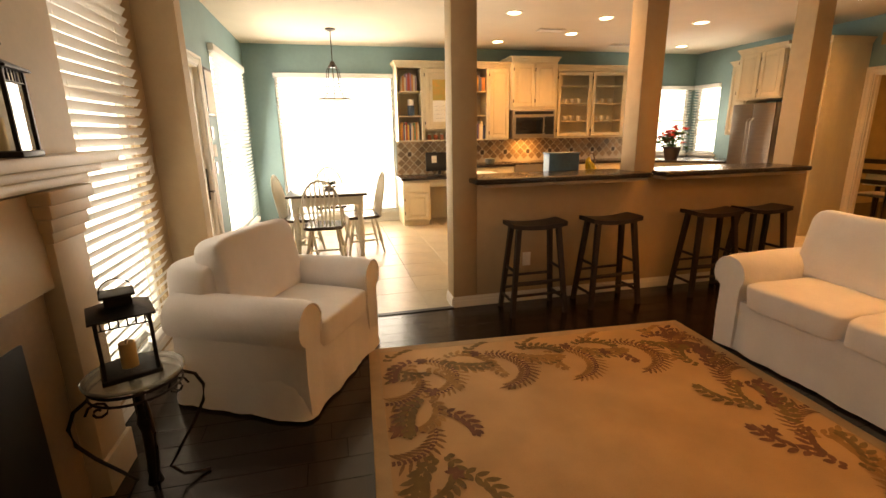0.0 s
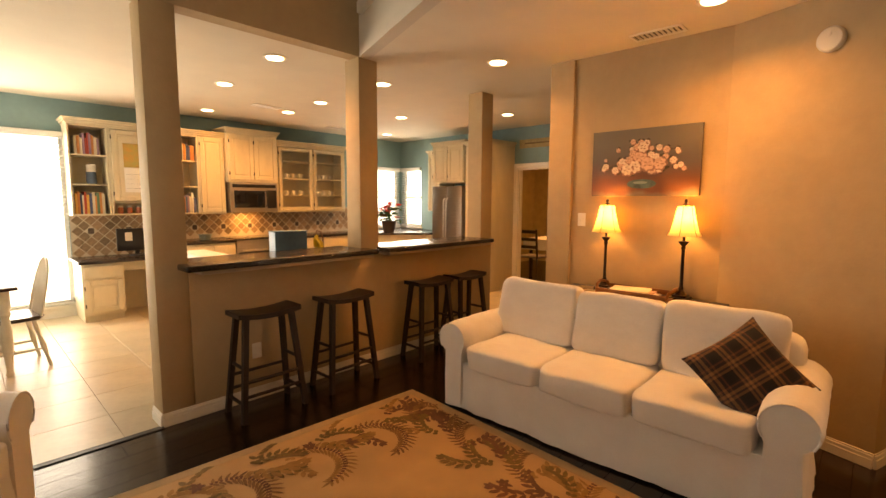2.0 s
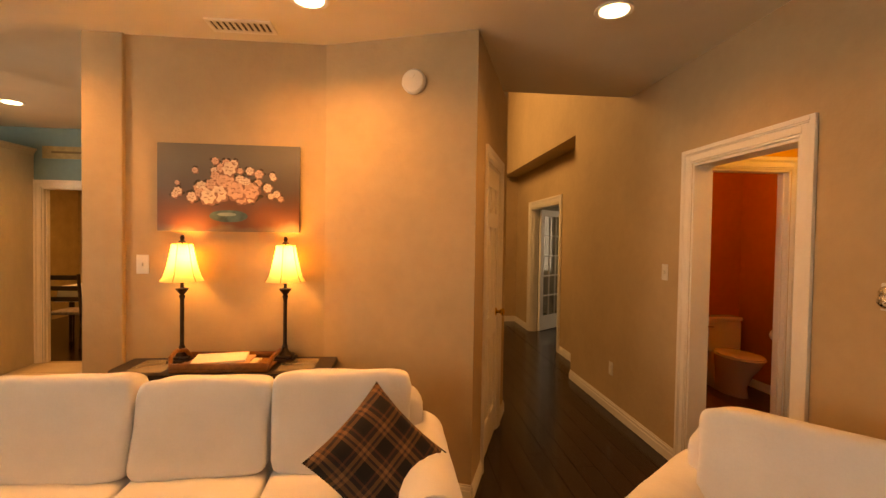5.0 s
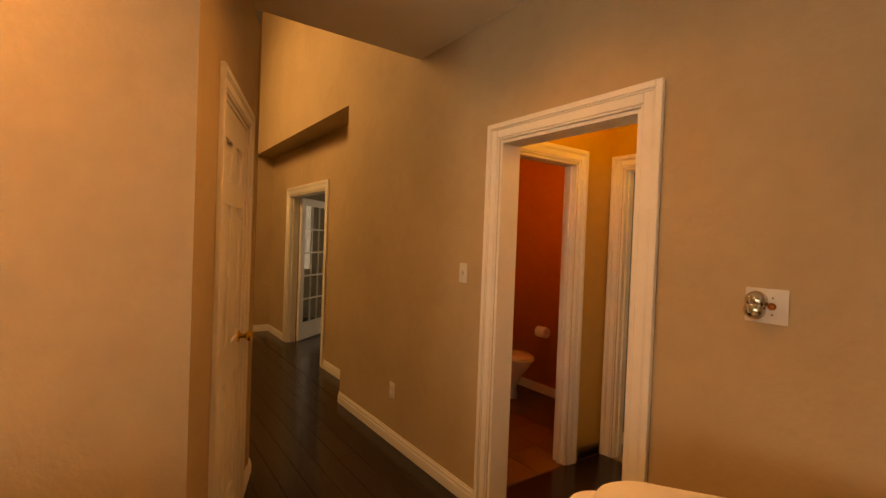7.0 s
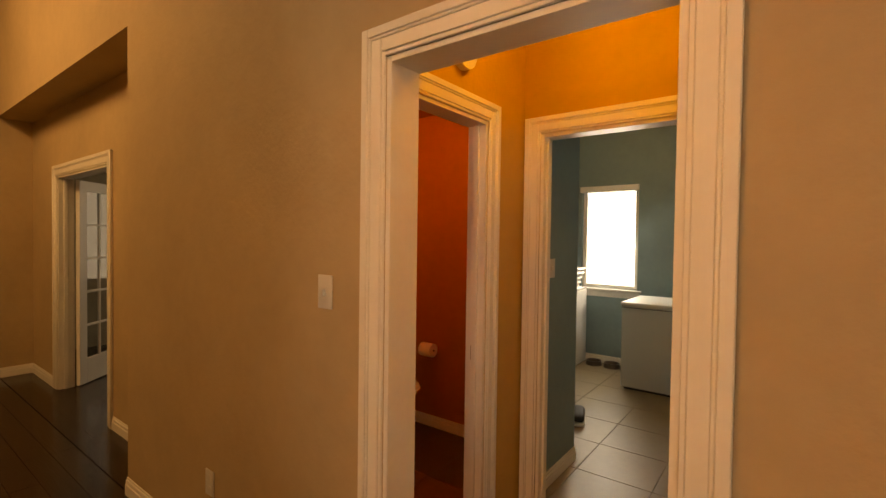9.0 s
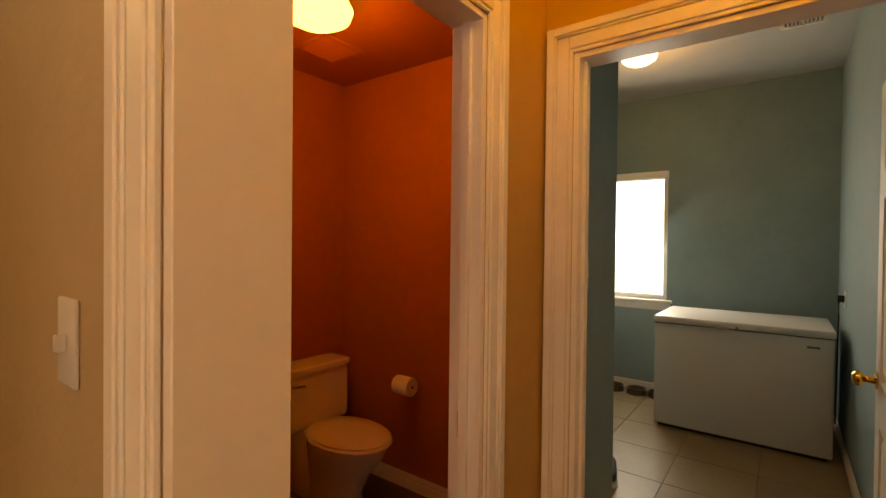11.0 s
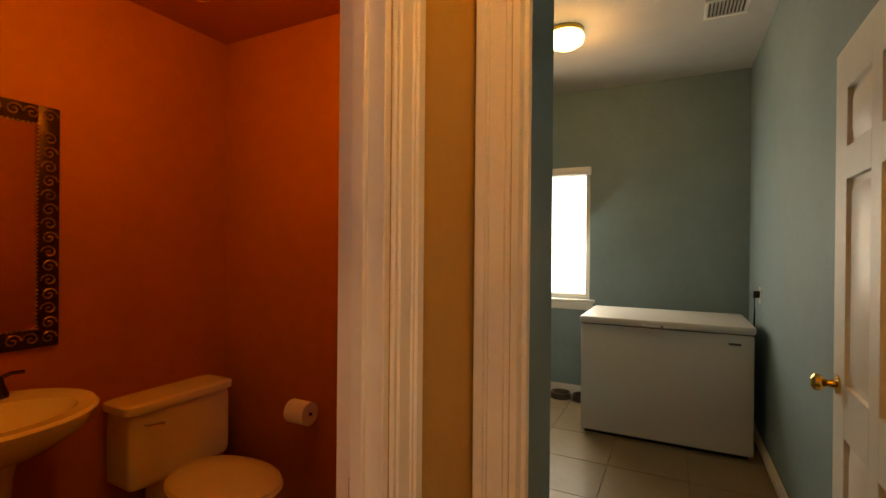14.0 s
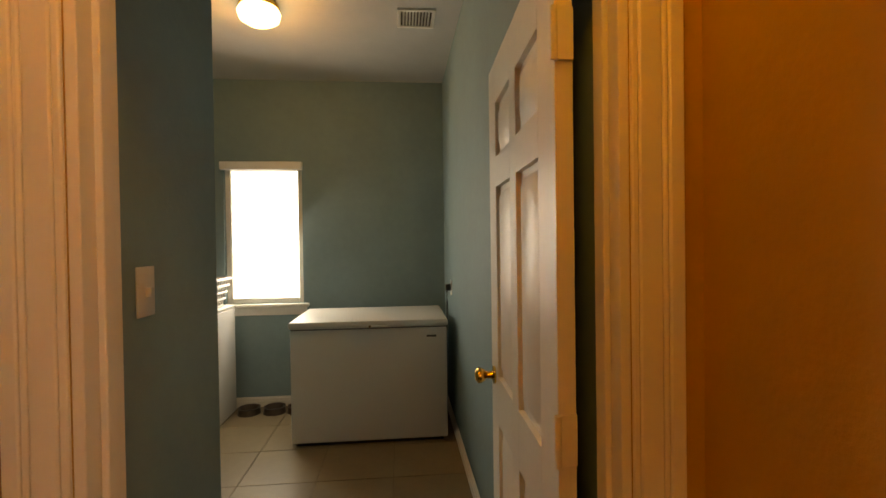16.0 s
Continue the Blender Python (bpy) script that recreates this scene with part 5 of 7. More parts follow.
# wrought iron side table
tb = thing("side_table", "round glass topped side table with scrolled black iron base", "table", (-1.70, -1.665, 0))
part("glass_top", add_lathe(bm_new(), [(0.0, 0.546), (0.165, 0.546), (0.17, 0.551), (0.17, 0.556), (0.165, 0.560), (0, 0.560)], seg=40), mat("table_glass", (0.70, 0.76, 0.74), 0.04, trans=0.75, vary=0.02), tb)
part("ring", add_tube(bm_new(), [(0.155 * math.cos(a), 0.155 * math.sin(a), 0.532) for a in [2 * math.pi * k / 32 for k in range(32)]], 0.006, 6, True), IRON, tb)
part("ring", add_tube(bm_new(), [(0.155 * math.cos(a), 0.155 * math.sin(a), 0.500) for a in [2 * math.pi * k / 32 for k in range(32)]], 0.005, 6, True), IRON, tb)
part("post", add_lathe(bm_new(), [(0.03, 0.06), (0.02, 0.10), (0.018, 0.30), (0.028, 0.34), (0.018, 0.38), (0.018, 0.50)], seg=14), IRON, tb)
for k in range(4):
    a0 = k * math.pi / 2 + 0.5
    pts = [(0.155, 0.50), (0.20, 0.47), (0.225, 0.41), (0.215, 0.34), (0.17, 0.26), (0.10, 0.16), (0.06, 0.10), (0.10, 0.04), (0.17, 0.012), (0.20, 0.008)]
    part("leg", add_tube(bm_new(), [(r * math.cos(a0), r * math.sin(a0), z) for r, z in pts], 0.007, 8), IRON, tb)
    sp = [((0.13 + 0.042 * (1 - t / 14) * math.cos(t * 0.75)), 0.44 + 0.042 * (1 - t / 14) * math.sin(t * 0.75)) for t in range(13)]
    part("scroll", add_tube(bm_new(), [(r * math.cos(a0), r * math.sin(a0), z) for r, z in sp], 0.005, 6), IRON, tb)
lantern("lantern", (-1.71, -1.66, 0.562), 25, 1.0, "black metal lantern with a cream candle on the side table")
lantern("lantern", (-1.88, -1.80, 1.371), 10, 0.9, "black metal lantern with a cream candle on the mantel", 0.36)

# ---- kitchen ----
def cab_door(bm_parent, x0, x1, z0, z1, y, material=None, glass=False, facing=-1):
    """A framed door in the plane y, facing the -y side, under bm_parent."""
    material = material or CREAM
    fr = 0.055
    bm = bm_new()
    for q in (((x0, y - 0.02, z0), (x0 + fr, y, z1)), ((x1 - fr, y - 0.02, z0), (x1, y, z1)), ((x0 + fr, y - 0.02, z0), (x1 - fr, y, z0 + fr)), ((x0 + fr, y - 0.02, z1 - fr), (x1 - fr, y, z1))):
        add_box(bm, *q, 0.004, 1)
    if not glass:
        add_box(bm, (x0 + fr, y - 0.010, z0 + fr), (x1 - fr, y - 0.001, z1 - fr))
        add_box(bm, (x0 + fr + 0.018, y - 0.018, z0 + fr + 0.018), (x1 - fr - 0.018, y - 0.009, z1 - fr - 0.018), 0.008, 1)
    d = part("door", bm, material, bm_parent)
    if glass:
        p = part("pane", add_box(bm_new(), (x0 + fr, y - 0.012, z0 + fr), (x1 - fr, y - 0.008, z1 - fr)), GLASS, d)
        p.visible_shadow = False
    for z in (z0 + 0.09, z1 - 0.09):
        part("hinge", add_box(bm_new(), (x0 - 0.006, y - 0.022, z - 0.025), (x0 + 0.004, y - 0.004, z + 0.025), 0.002, 1), IRON, d, "small black hinge")
    return d


def crown(parent, x0, x1, y, z, yb=4.098):
    bm = bm_new()
    for k, (dz, ex) in enumerate(((0.0, 0.012), (0.025, 0.028), (0.05, 0.045))):
        add_box(bm, (x0 - ex, y - ex, z + dz), (x1 + ex, yb, z + dz + 0.026), 0.006)
    part("crown_moulding", bm, CREAM, parent)


def open_box(parent, x0, x1, z0, z1, y0, shelves, y1=4.096, inner=None):
    t = 0.02
    bm = bm_new()
    for q in (((x0, y0, z0), (x0 + t, y1, z1)), ((x1 - t, y0, z0), (x1, y1, z1)), ((x0 + t, y0, z0), (x1 - t, y1, z0 + t)), ((x0 + t, y0, z1 - t), (x1 - t, y1, z1)), ((x0 + t, y1 - 0.01, z0 + t), (x1 - t, y1, z1 - t))):
        add_box(bm, *q, 0.0015, 1)
    part("body", bm, CREAM, parent)
    for z in shelves:
        boxpart("shelf", (x0 + t, y0 + 0.02, z), (x1 - t, y1 - 0.01, z + 0.018), CREAM, parent, 0.002)


BOOKC = [(0.40, 0.06, 0.04), (0.62, 0.56, 0.44), (0.06, 0.09, 0.20), (0.55, 0.22, 0.08), (0.70, 0.66, 0.58), (0.10, 0.20, 0.12), (0.30, 0.20, 0.30), (0.68, 0.40, 0.12)]
rnd = random.Random(11)


def books(x0, x1, z, y, hmax):
    x = x0
    while x < x1 - 0.02:
        w = rnd.uniform(0.016, 0.036)
        h = rnd.uniform(0.72, 0.98) * hmax
        e = thing("book", "book standing on the kitchen shelf", "book", (x, y, z), 0)
        c = rnd.randrange(8)
        boxpart("cover", (0, 0, 0), (w - 0.002, 0.16, h), mat("book_cover_%s" % "abcdefgh"[c], BOOKC[c], 0.6), e, 0.002)
        x += w


e = thing("shelf_cabinet", "cream open wall shelf cabinet filled with cookbooks", "shelf")
open_box(e, 0.13, 0.53, 1.285, 2.39, 3.76, [1.66, 2.02])
crown(e, 0.13, 1.27, 3.76, 2.39)
books(0.17, 0.47, 1.306, 3.80, 0.29)
books(0.20, 0.46, 2.039, 3.80, 0.27)
v = thing("storage_jar", "dark blue jar with a white lid on the shelf", "jar", (0.36, 3.88, 1.679))
part("jar", add_lathe(bm_new(), [(0.05, 0), (0.055, 0.02), (0.055, 0.13), (0.05, 0.15)], seg=18), mat("blue_jar", (0.08, 0.13, 0.2), 0.3), v)
part("lid", add_lathe(bm_new(), [(0.045, 0.15), (0.05, 0.16), (0.05, 0.23), (0.03, 0.245), (0, 0.246)], seg=18), PAPER, v)
e = thing("wall_cabinet", "cream wall cabinet with a small cubby below its door", "cabinet")
open_box(e, 0.535, 1.27, 1.285, 2.39, 3.76, [1.44])
cab_door(e, 0.56, 1.245, 1.47, 2.36, 3.76)
for k in range(5):
    j = thing("spice_jar", "small spice jar in the cubby", "jar", (0.64 + 0.10 * k, 3.86, 1.305), group="spice jars in the cubby")
    part("jar", add_lathe(bm_new(), [(0.03, 0), (0.032, 0.01), (0.032, 0.07), (0.025, 0.08)], seg=14), mat("spice_red", (0.35, 0.10, 0.05), 0.4), j)
    part("lid", add_lathe(bm_new(), [(0.03, 0.08), (0.03, 0.10), (0, 0.101)], seg=14), PAPER, j)
cal = thing("wall_calendar", "paper wall calendar with an autumn picture on the cabinet", "calendar", (0.0, 0.0, 0.0))
boxpart("picture_page", (0.68, 3.732, 1.90), (1.02, 3.737, 2.20), mat("autumn_print", (0.62, 0.30, 0.08), 0.7, color2=(0.35, 0.35, 0.12), scale=12), cal, 0.001)
boxpart("date_page", (0.68, 3.732, 1.58), (1.02, 3.737, 1.89), PAPER, cal, 0.001)
for k in range(4):
    boxpart("line", (0.70, 3.7305, 1.63 + 0.06 * k), (1.0, 3.7315, 1.632 + 0.06 * k), BLACK, cal, 0)
e = thing("shelf_cabinet", "cream open wall shelf cabinet with books and a bowl", "shelf")
open_box(e, 1.28, 1.58, 1.285, 2.39, 3.76, [1.66, 2.02])
crown(e, 1.28, 1.94, 3.76, 2.39)
books(1.31, 1.55, 1.306, 3.80, 0.29)
books(1.31, 1.55, 2.039, 3.80, 0.27)
e = thing("wall_cabinet", "cream wall cabinet with a single raised panel door", "cabinet")
boxpart("body", (1.585, 3.76, 1.285), (1.94, 4.096, 2.39), CREAM, e, 0.002)
cab_door(e, 1.60, 1.93, 1.31, 2.37, 3.759)
e = thing("hood_cabinet", "tall cream cabinet with two panel doors above the microwave", "cabinet")
boxpart("body", (1.95, 3.66, 1.755), (2.71, 4.096, 2.47), CREAM, e, 0.003)
cab_door(e, 1.97, 2.325, 1.79, 2.44, 3.659)
cab_door(e, 2.335, 2.69, 1.79, 2.44, 3.659)
crown(e, 1.95, 2.71, 3.66, 2.47)
mw = thing("microwave", "stainless steel microwave with a black glass door", "microwave", (1.97, 3.66, 1.30))
boxpart("body", (0, 0, 0), (0.73, 0.43, 0.45), STEEL, mw, 0.006)
boxpart("door_glass", (0.05, -0.012, 0.07), (0.52, 0.0, 0.33), mat("dark_door_glass", (0.01, 0.01, 0.012), 0.08, vary=0.05), mw, 0.008)
boxpart("control_panel", (0.56, -0.010, 0.06), (0.71, 0.0, 0.34), BLACK, mw, 0.005)
boxpart("vent_grille", (0.03, -0.008, 0.375), (0.70, 0.0, 0.425), BLACK, mw, 0.004)
part("handle", add_tube(bm_new(), [(0.54, -0.004, 0.09), (0.54, -0.035, 0.11), (0.54, -0.035, 0.31), (0.54, -0.004, 0.33)], 0.009, 8), BLACK, mw)
lamp("range_light", 'AREA', pose(2.33, 3.88, 1.29), 5.5, (1.0, 0.52, 0.18), 0.2, 0.08)
e = thing("glass_cabinet", "cream wall cabinet with two glazed doors and dishes inside", "cabinet")
open_box(e, 2.75, 4.05, 1.29, 2.37, 3.76, [1.56, 1.84, 2.12])
cab_door(e, 2.78, 3.39, 1.32, 2.34, 3.759, glass=True)
cab_door(e, 3.41, 4.02, 1.32, 2.34, 3.759, glass=True)
crown(e, 2.75, 4.05, 3.76, 2.37)
for k in range(16):
    g = thing("cup", "white cup on the cabinet shelf", "cup", (2.88 + 0.13 * (k % 8) + (0.06 if k % 8 > 3 else 0), 3.92, (1.859, 1.579)[k // 8]), group="cups in the glazed cabinet")
    part("body", add_lathe(bm_new(), [(0.025, 0), (0.032, 0.01), (0.04, 0.07), (0.037, 0.07), (0.028, 0.012), (0, 0.010)], seg=14), PORCELAIN, g)
    part("handle", add_tube(bm_new(), [(0.036, 0, 0.055), (0.058, 0, 0.05), (0.055, 0, 0.028), (0.033, 0, 0.022)], 0.004, 6), PORCELAIN, g)

# base units, counters, desk
def base_unit(x0, x1, y0, y1, h, label, doors, facing=-1):
    e = thing("base_cabinet", label, "cabinet")
    boxpart("body", (x0, y0 + 0.001, 0.09), (x1, y1, h), CREAM, e, 0.002)
    boxpart("toe_kick", (x0 + 0.01, y0 + 0.06, 0.0), (x1 - 0.01, y1, 0.089), CREAM, e, 0)
    w = (x1 - x0) / doors
    for k in range(doors):
        cab_door(e, x0 + w * k + 0.02, x0 + w * (k + 1) - 0.02, 0.12, h - 0.20, y0)
        boxpart("drawer_front", (x0 + w * k + 0.02, y0 - 0.02, h - 0.17), (x0 + w * (k + 1) - 0.02, y0, h - 0.03), CREAM, e, 0.005)
    return e


base_unit(0.13, 0.55, 3.47, 4.09, 0.715, "cream desk base cabinet with a drawer and door", 1)
e = thing("desk_apron", "cream drawer front under the desk top", "desk")
boxpart("apron", (0.551, 3.52, 0.60), (1.27, 3.55, 0.715), CREAM, e, 0.004)
boxpart("back_panel", (0.551, 4.05, 0.0), (1.27, 4.09, 0.60), CREAM, e, 0.002)
e = thing("granite_counter", "dark granite slab on the desk cabinet", "counter")
boxpart("slab", (0.10, 3.43, 0.716), (1.28, 4.098, 0.75), GRANITE, e, 0.008)
for k, (x0, x1) in enumerate(((1.29, 1.94), (2.72, 3.40), (3.405, 4.3), (4.305, 5.04))):
    base_unit(x0, x1, 3.48, 4.09, 0.87, "cream base cabinet below the counter", 2 if x1 - x0 > 0.6 else 1)
rg = thing("range", "stainless steel range below the microwave", "stove", (1.95, 3.45, 0))
boxpart("body", (0, 0.02, 0), (0.76, 0.64, 0.90), STEEL, rg, 0.005)
boxpart("cooktop", (0.0, 0.0, 0.901), (0.76, 0.64, 0.915), mat("cooktop_glass", (0.008, 0.008, 0.009), 0.08), rg, 0.004)
boxpart("oven_door", (0.03, 0.0, 0.20), (0.73, 0.02, 0.72), BLACK, rg, 0.006)
part("handle", add_tube(bm_new(), [(0.06, 0.0, 0.75), (0.06, -0.04, 0.75), (0.70, -0.04, 0.75), (0.70, 0.0, 0.75)], 0.010, 8), STEEL, rg)
e = thing("countertop", "dark polished granite countertop along the kitchen wall", "counter")
bm = add_box(bm_new(), (1.283, 3.45, 0.872), (1.945, 4.098, 0.91), 0.008)
add_box(bm, (2.715, 3.45, 0.872), (5.698, 4.098, 0.91), 0.008)
add_box(bm, (5.03, 2.58, 0.8715), (5.698, 3.455, 0.9095), 0.008)
lo_ = [bm.verts.new((x, y, 0.8725)) for x, y in ((4.05, 3.47), (5.05, 2.59), (5.05, 3.47))]
hi_ = [bm.verts.new((x, y, 0.9085)) for x, y in ((4.05, 3.47), (5.05, 2.59), (5.05, 3.47))]
bm.faces.new(lo_[::-1]); bm.faces.new(hi_)
for i in range(3):
    bm.faces.new((lo_[i], lo_[(i + 1) % 3], hi_[(i + 1) % 3], hi_[i]))
part("slab", bm, GRANITE, e)
e = thing("corner_cabinet", "cream angled corner base cabinet", "cabinet")
bm = bm_new(); prism(bm, [(4.15, 3.475), (5.05, 2.68), (5.05, 3.475)], 0.0, 0.871)
part("body", bm, CREAM, e)
e = thing("base_cabinet", "cream base cabinet under the corner windows", "cabinet")
boxpart("body", (5.06, 2.58, 0.0), (5.69, 3.46, 0.87), CREAM, e, 0.003)
e = thing("bar_counter", "dark granite lower counter behind the bar", "counter")
boxpart("slab", (0.21, 0.145, 0.872), (3.50, 0.80, 0.91), GRANITE, e, 0.008)
e = thing("base_cabinet", "cream base cabinets behind the bar", "cabinet")
boxpart("body", (0.22, 0.145, 0.0), (3.48, 0.76, 0.871), CREAM, e, 0.003)

# refrigerator side
# brushed steel with the brown-dark reflection of the room put into its base colour
FRIDGE = mat("steel_with_dark_reflection", (0.20, 0.165, 0.135), 0.38, metal=0.85, vary=0.08, scale=4, stretch=(1, 1, 12), bump=0.03)
fr = thing("refrigerator", "stainless steel refrigerator between cream cabinets", "refrigerator", (5.0, 1.77, 0))
boxpart("body", (0.03, 0, 0.02), (0.69, 0.70, 1.74), mat("fridge_grey", (0.2, 0.19, 0.18), 0.4), fr, 0.004)
boxpart("door", (0.0, 0.352, 0.04), (0.03, 0.698, 1.74), FRIDGE, fr, 0.008)
boxpart("door", (0.0, 0.002, 0.04), (0.03, 0.348, 1.74), FRIDGE, fr, 0.008)
for y in (0.32, 0.38):
    part("handle", add_tube(bm_new(), [(0.0, y, 0.7), (-0.05, y, 0.74), (-0.05, y, 1.5), (0.0, y, 1.54)], 0.011, 8), STEEL, fr)


def side_cab(name, y0, y1, z0, z1, x0, label, doors):
    """A cabinet against the side wall, facing -x."""
    e = thing(name, label, "cabinet", (x0, y1, 0), -90)
    boxpart("body", (0, 0.001, z0), (y1 - y0, 5.695 - x0, z1), CREAM, e, 0.002)
    w = (y1 - y0) / doors
    for k in range(doors):
        cab_door(e, w * k + 0.012, w * (k + 1) - 0.012, z0 + 0.02, z1 - 0.02, 0.0)
    bm = bm_new()
    for dz, ex in ((0.0, 0.010), (0.022, 0.022), (0.044, 0.036)):
        add_box(bm, (-ex, -ex, z1 + dz), (y1 - y0 + ex, 5.695 - x0, z1 + dz + 0.023), 0.005)
    part("crown_moulding", bm, CREAM, e)
    return e


side_cab("wall_cabinet", 1.77, 2.50, 1.80, 2.44, 5.05, "cream wall cabinet above the refrigerator", 2)
side_cab("wall_cabinet", 2.55, 2.87, 1.30, 2.34, 5.30, "narrow cream wall cabinet beside the window", 1)
side_cab("pantry_cabinet", 1.20, 1.73, 0.0, 2.40, 5.05, "tall cream pantry cabinet", 1)
sg = thing("wall_sign", "wooden kitchen sign above the doorway", "sign", (5.698, 0.80, 2.36))
boxpart("board", (-0.02, -0.36, 0), (0, 0.30, 0.14), mat("sign_wood", (0.42, 0.33, 0.16), 0.6, vary=0.15, scale=10), sg, 0.004)
boxpart("lettering_bar", (-0.022, -0.26, 0.06), (-0.0205, 0.20, 0.085), mat("sign_ink", (0.20, 0.14, 0.06), 0.7), sg, 0)

# small things in the kitchen
def thin_leaf(name, color, glow):
    """A thin leaf that passes part of the light that falls on its back."""
    m = mat(name, color, 0.55, vary=0.2, scale=30)
    n, l = m.node_tree.nodes, m.node_tree.links
    t, x = n.new("ShaderNodeBsdfTranslucent"), n.new("ShaderNodeMixShader")
    t.inputs[0].default_value = (*glow, 1)
    x.inputs[0].default_value = 0.45
    l.new(n["Principled BSDF"].outputs[0], x.inputs[1])
    l.new(t.outputs[0], x.inputs[2])
    l.new(x.outputs[0], n["Material Output"].inputs[0])
    return m


mo = thing("computer_monitor", "black computer monitor on the desk with a white note", "monitor", (0.78, 3.80, 0.75))
boxpart("screen", (-0.22, -0.02, 0.07), (0.22, 0.03, 0.36), BLACK, mo, 0.006)
part("stand", add_box(add_lathe(bm_new(), [(0.09, 0.001), (0.09, 0.012), (0.02, 0.02)], seg=20), (-0.025, -0.01, 0.015), (0.025, 0.02, 0.09)), BLACK, mo)
boxpart("note", (-0.13, -0.0225, 0.20), (-0.05, -0.0205, 0.31), PAPER, mo, 0)
bb_ = thing("storage_bin", "blue translucent plastic box standing on the counter", "box", (1.17, 0.47, 0.911))
BLUE = mat("blue_plastic", (0.05, 0.16, 0.30), 0.35, vary=0.15, scale=5)
bm = bm_new()
for q in (((-0.15, -0.06, 0), (0.15, 0.06, 0.006)), ((-0.15, -0.06, 0.006), (0.15, -0.054, 0.30)), ((-0.15, 0.054, 0.006), (0.15, 0.06, 0.30)), ((-0.15, -0.054, 0.006), (-0.144, 0.054, 0.30)), ((0.144, -0.054, 0.006), (0.15, 0.054, 0.30))):
    add_box(bm, *q, 0.002, 1)
part("body", bm, BLUE, bb_)
boxpart("rim", (-0.157, -0.067, 0.30), (0.157, 0.067, 0.312), BLUE, bb_, 0.005)
st_ = thing("banana_stand", "wooden hook stand holding a bunch of bananas", "stand", (1.46, 0.47, 0.911))
part("base", add_lathe(bm_new(), [(0.09, 0), (0.095, 0.008), (0.09, 0.016), (0, 0.017)], seg=24), mat("stand_wood", (0.2, 0.11, 0.05), 0.5), st_)
part("hook", add_tube(bm_new(), [(0.06, 0, 0.015), (0.06, 0, 0.22), (0.04, 0, 0.29), (0.0, 0, 0.30), (-0.01, 0, 0.27)], 0.007, 8), mat("stand_wood", (0.2, 0.11, 0.05), 0.5), st_)
bn = thing("bananas", "bunch of yellow bananas hanging on the stand", "fruit", (1.45, 0.47, 0.93))
for k in range(5):
    a = -0.9 + k * 0.45
    pts = [(0.0 + 0.01 * math.cos(a), 0.01 * math.sin(a), 0.24)] + [(0.075 * math.sin(math.pi * u * 0.8) * math.cos(a) - 0.02, 0.075 * math.sin(math.pi * u * 0.8) * math.sin(a), 0.235 - 0.19 * u) for u in (0.15, 0.35, 0.55, 0.75, 0.95)]
    part("banana", add_tube(bm_new(), pts, [0.007, 0.013, 0.018, 0.019, 0.016, 0.006], 8), mat("banana_skin", (0.62, 0.42, 0.03), 0.5, vary=0.12, scale=30), bn)
# made-up white block: its pale top imitates a bright patch seen on the counter
cb = thing("kitchen_cart", "added white block standing in for a bright patch on the counter", "cart", (1.0, 1.98, 0))
boxpart("top", (-0.14, -0.42, 0.885), (0.14, 0.42, 0.91), PAPER, cb, 0.005)
boxpart("body", (-0.12, -0.40, 0.06), (0.12, 0.40, 0.884), WHITE, cb, 0.004)
boxpart("plinth", (-0.10, -0.38, 0.0), (0.10, 0.38, 0.06), WHITE, cb, 0.002)
bo = thing("bowl", "small stacked bowls on the kitchen counter", "bowl", (1.62, 3.75, 0.911))
for k in range(3):
    part("bowl", add_lathe(bm_new(), [(0.05, 0.0), (0.09, 0.035), (0.095, 0.04), (0.088, 0.04), (0.0, 0.01)], at=(0, 0, 0.022 * k), seg=20), mat("grey_green_glaze", (0.30, 0.33, 0.28), 0.3), bo)
pt = thing("potted_plant", "red flowering poinsettia in a dark pot by the window", "plant", (4.60, 3.19, 0.911))
pt.scale = (1.35, 1.35, 1.35)
part("pot", add_lathe(bm_new(), [(0.07, 0), (0.10, 0.14), (0.108, 0.15), (0.10, 0.16), (0.085, 0.155), (0, 0.14)], seg=22), mat("dark_pot", (0.05, 0.035, 0.03), 0.4), pt)
rnd = random.Random(5)
bg, br_ = bm_new(), bm_new()


def petal(bm, base, d, ln, wd):
    d = Vector(d).normalized()
    s = d.cross(Vector((0, 0, 1)))
    s = s.normalized() if s.length > 0.01 else Vector((1, 0, 0))
    up = s.cross(d)
    base = Vector(base)
    vs = [bm.verts.new(base), bm.verts.new(base + d * ln * 0.45 + s * wd + up * 0.01), bm.verts.new(base + d * ln - up * 0.012), bm.verts.new(base + d * ln * 0.45 - s * wd + up * 0.01)]
    mid = bm.verts.new(base + d * ln * 0.5 + up * 0.004)
    for i in range(4):
        bm.faces.new((vs[i], vs[(i + 1) % 4], mid))


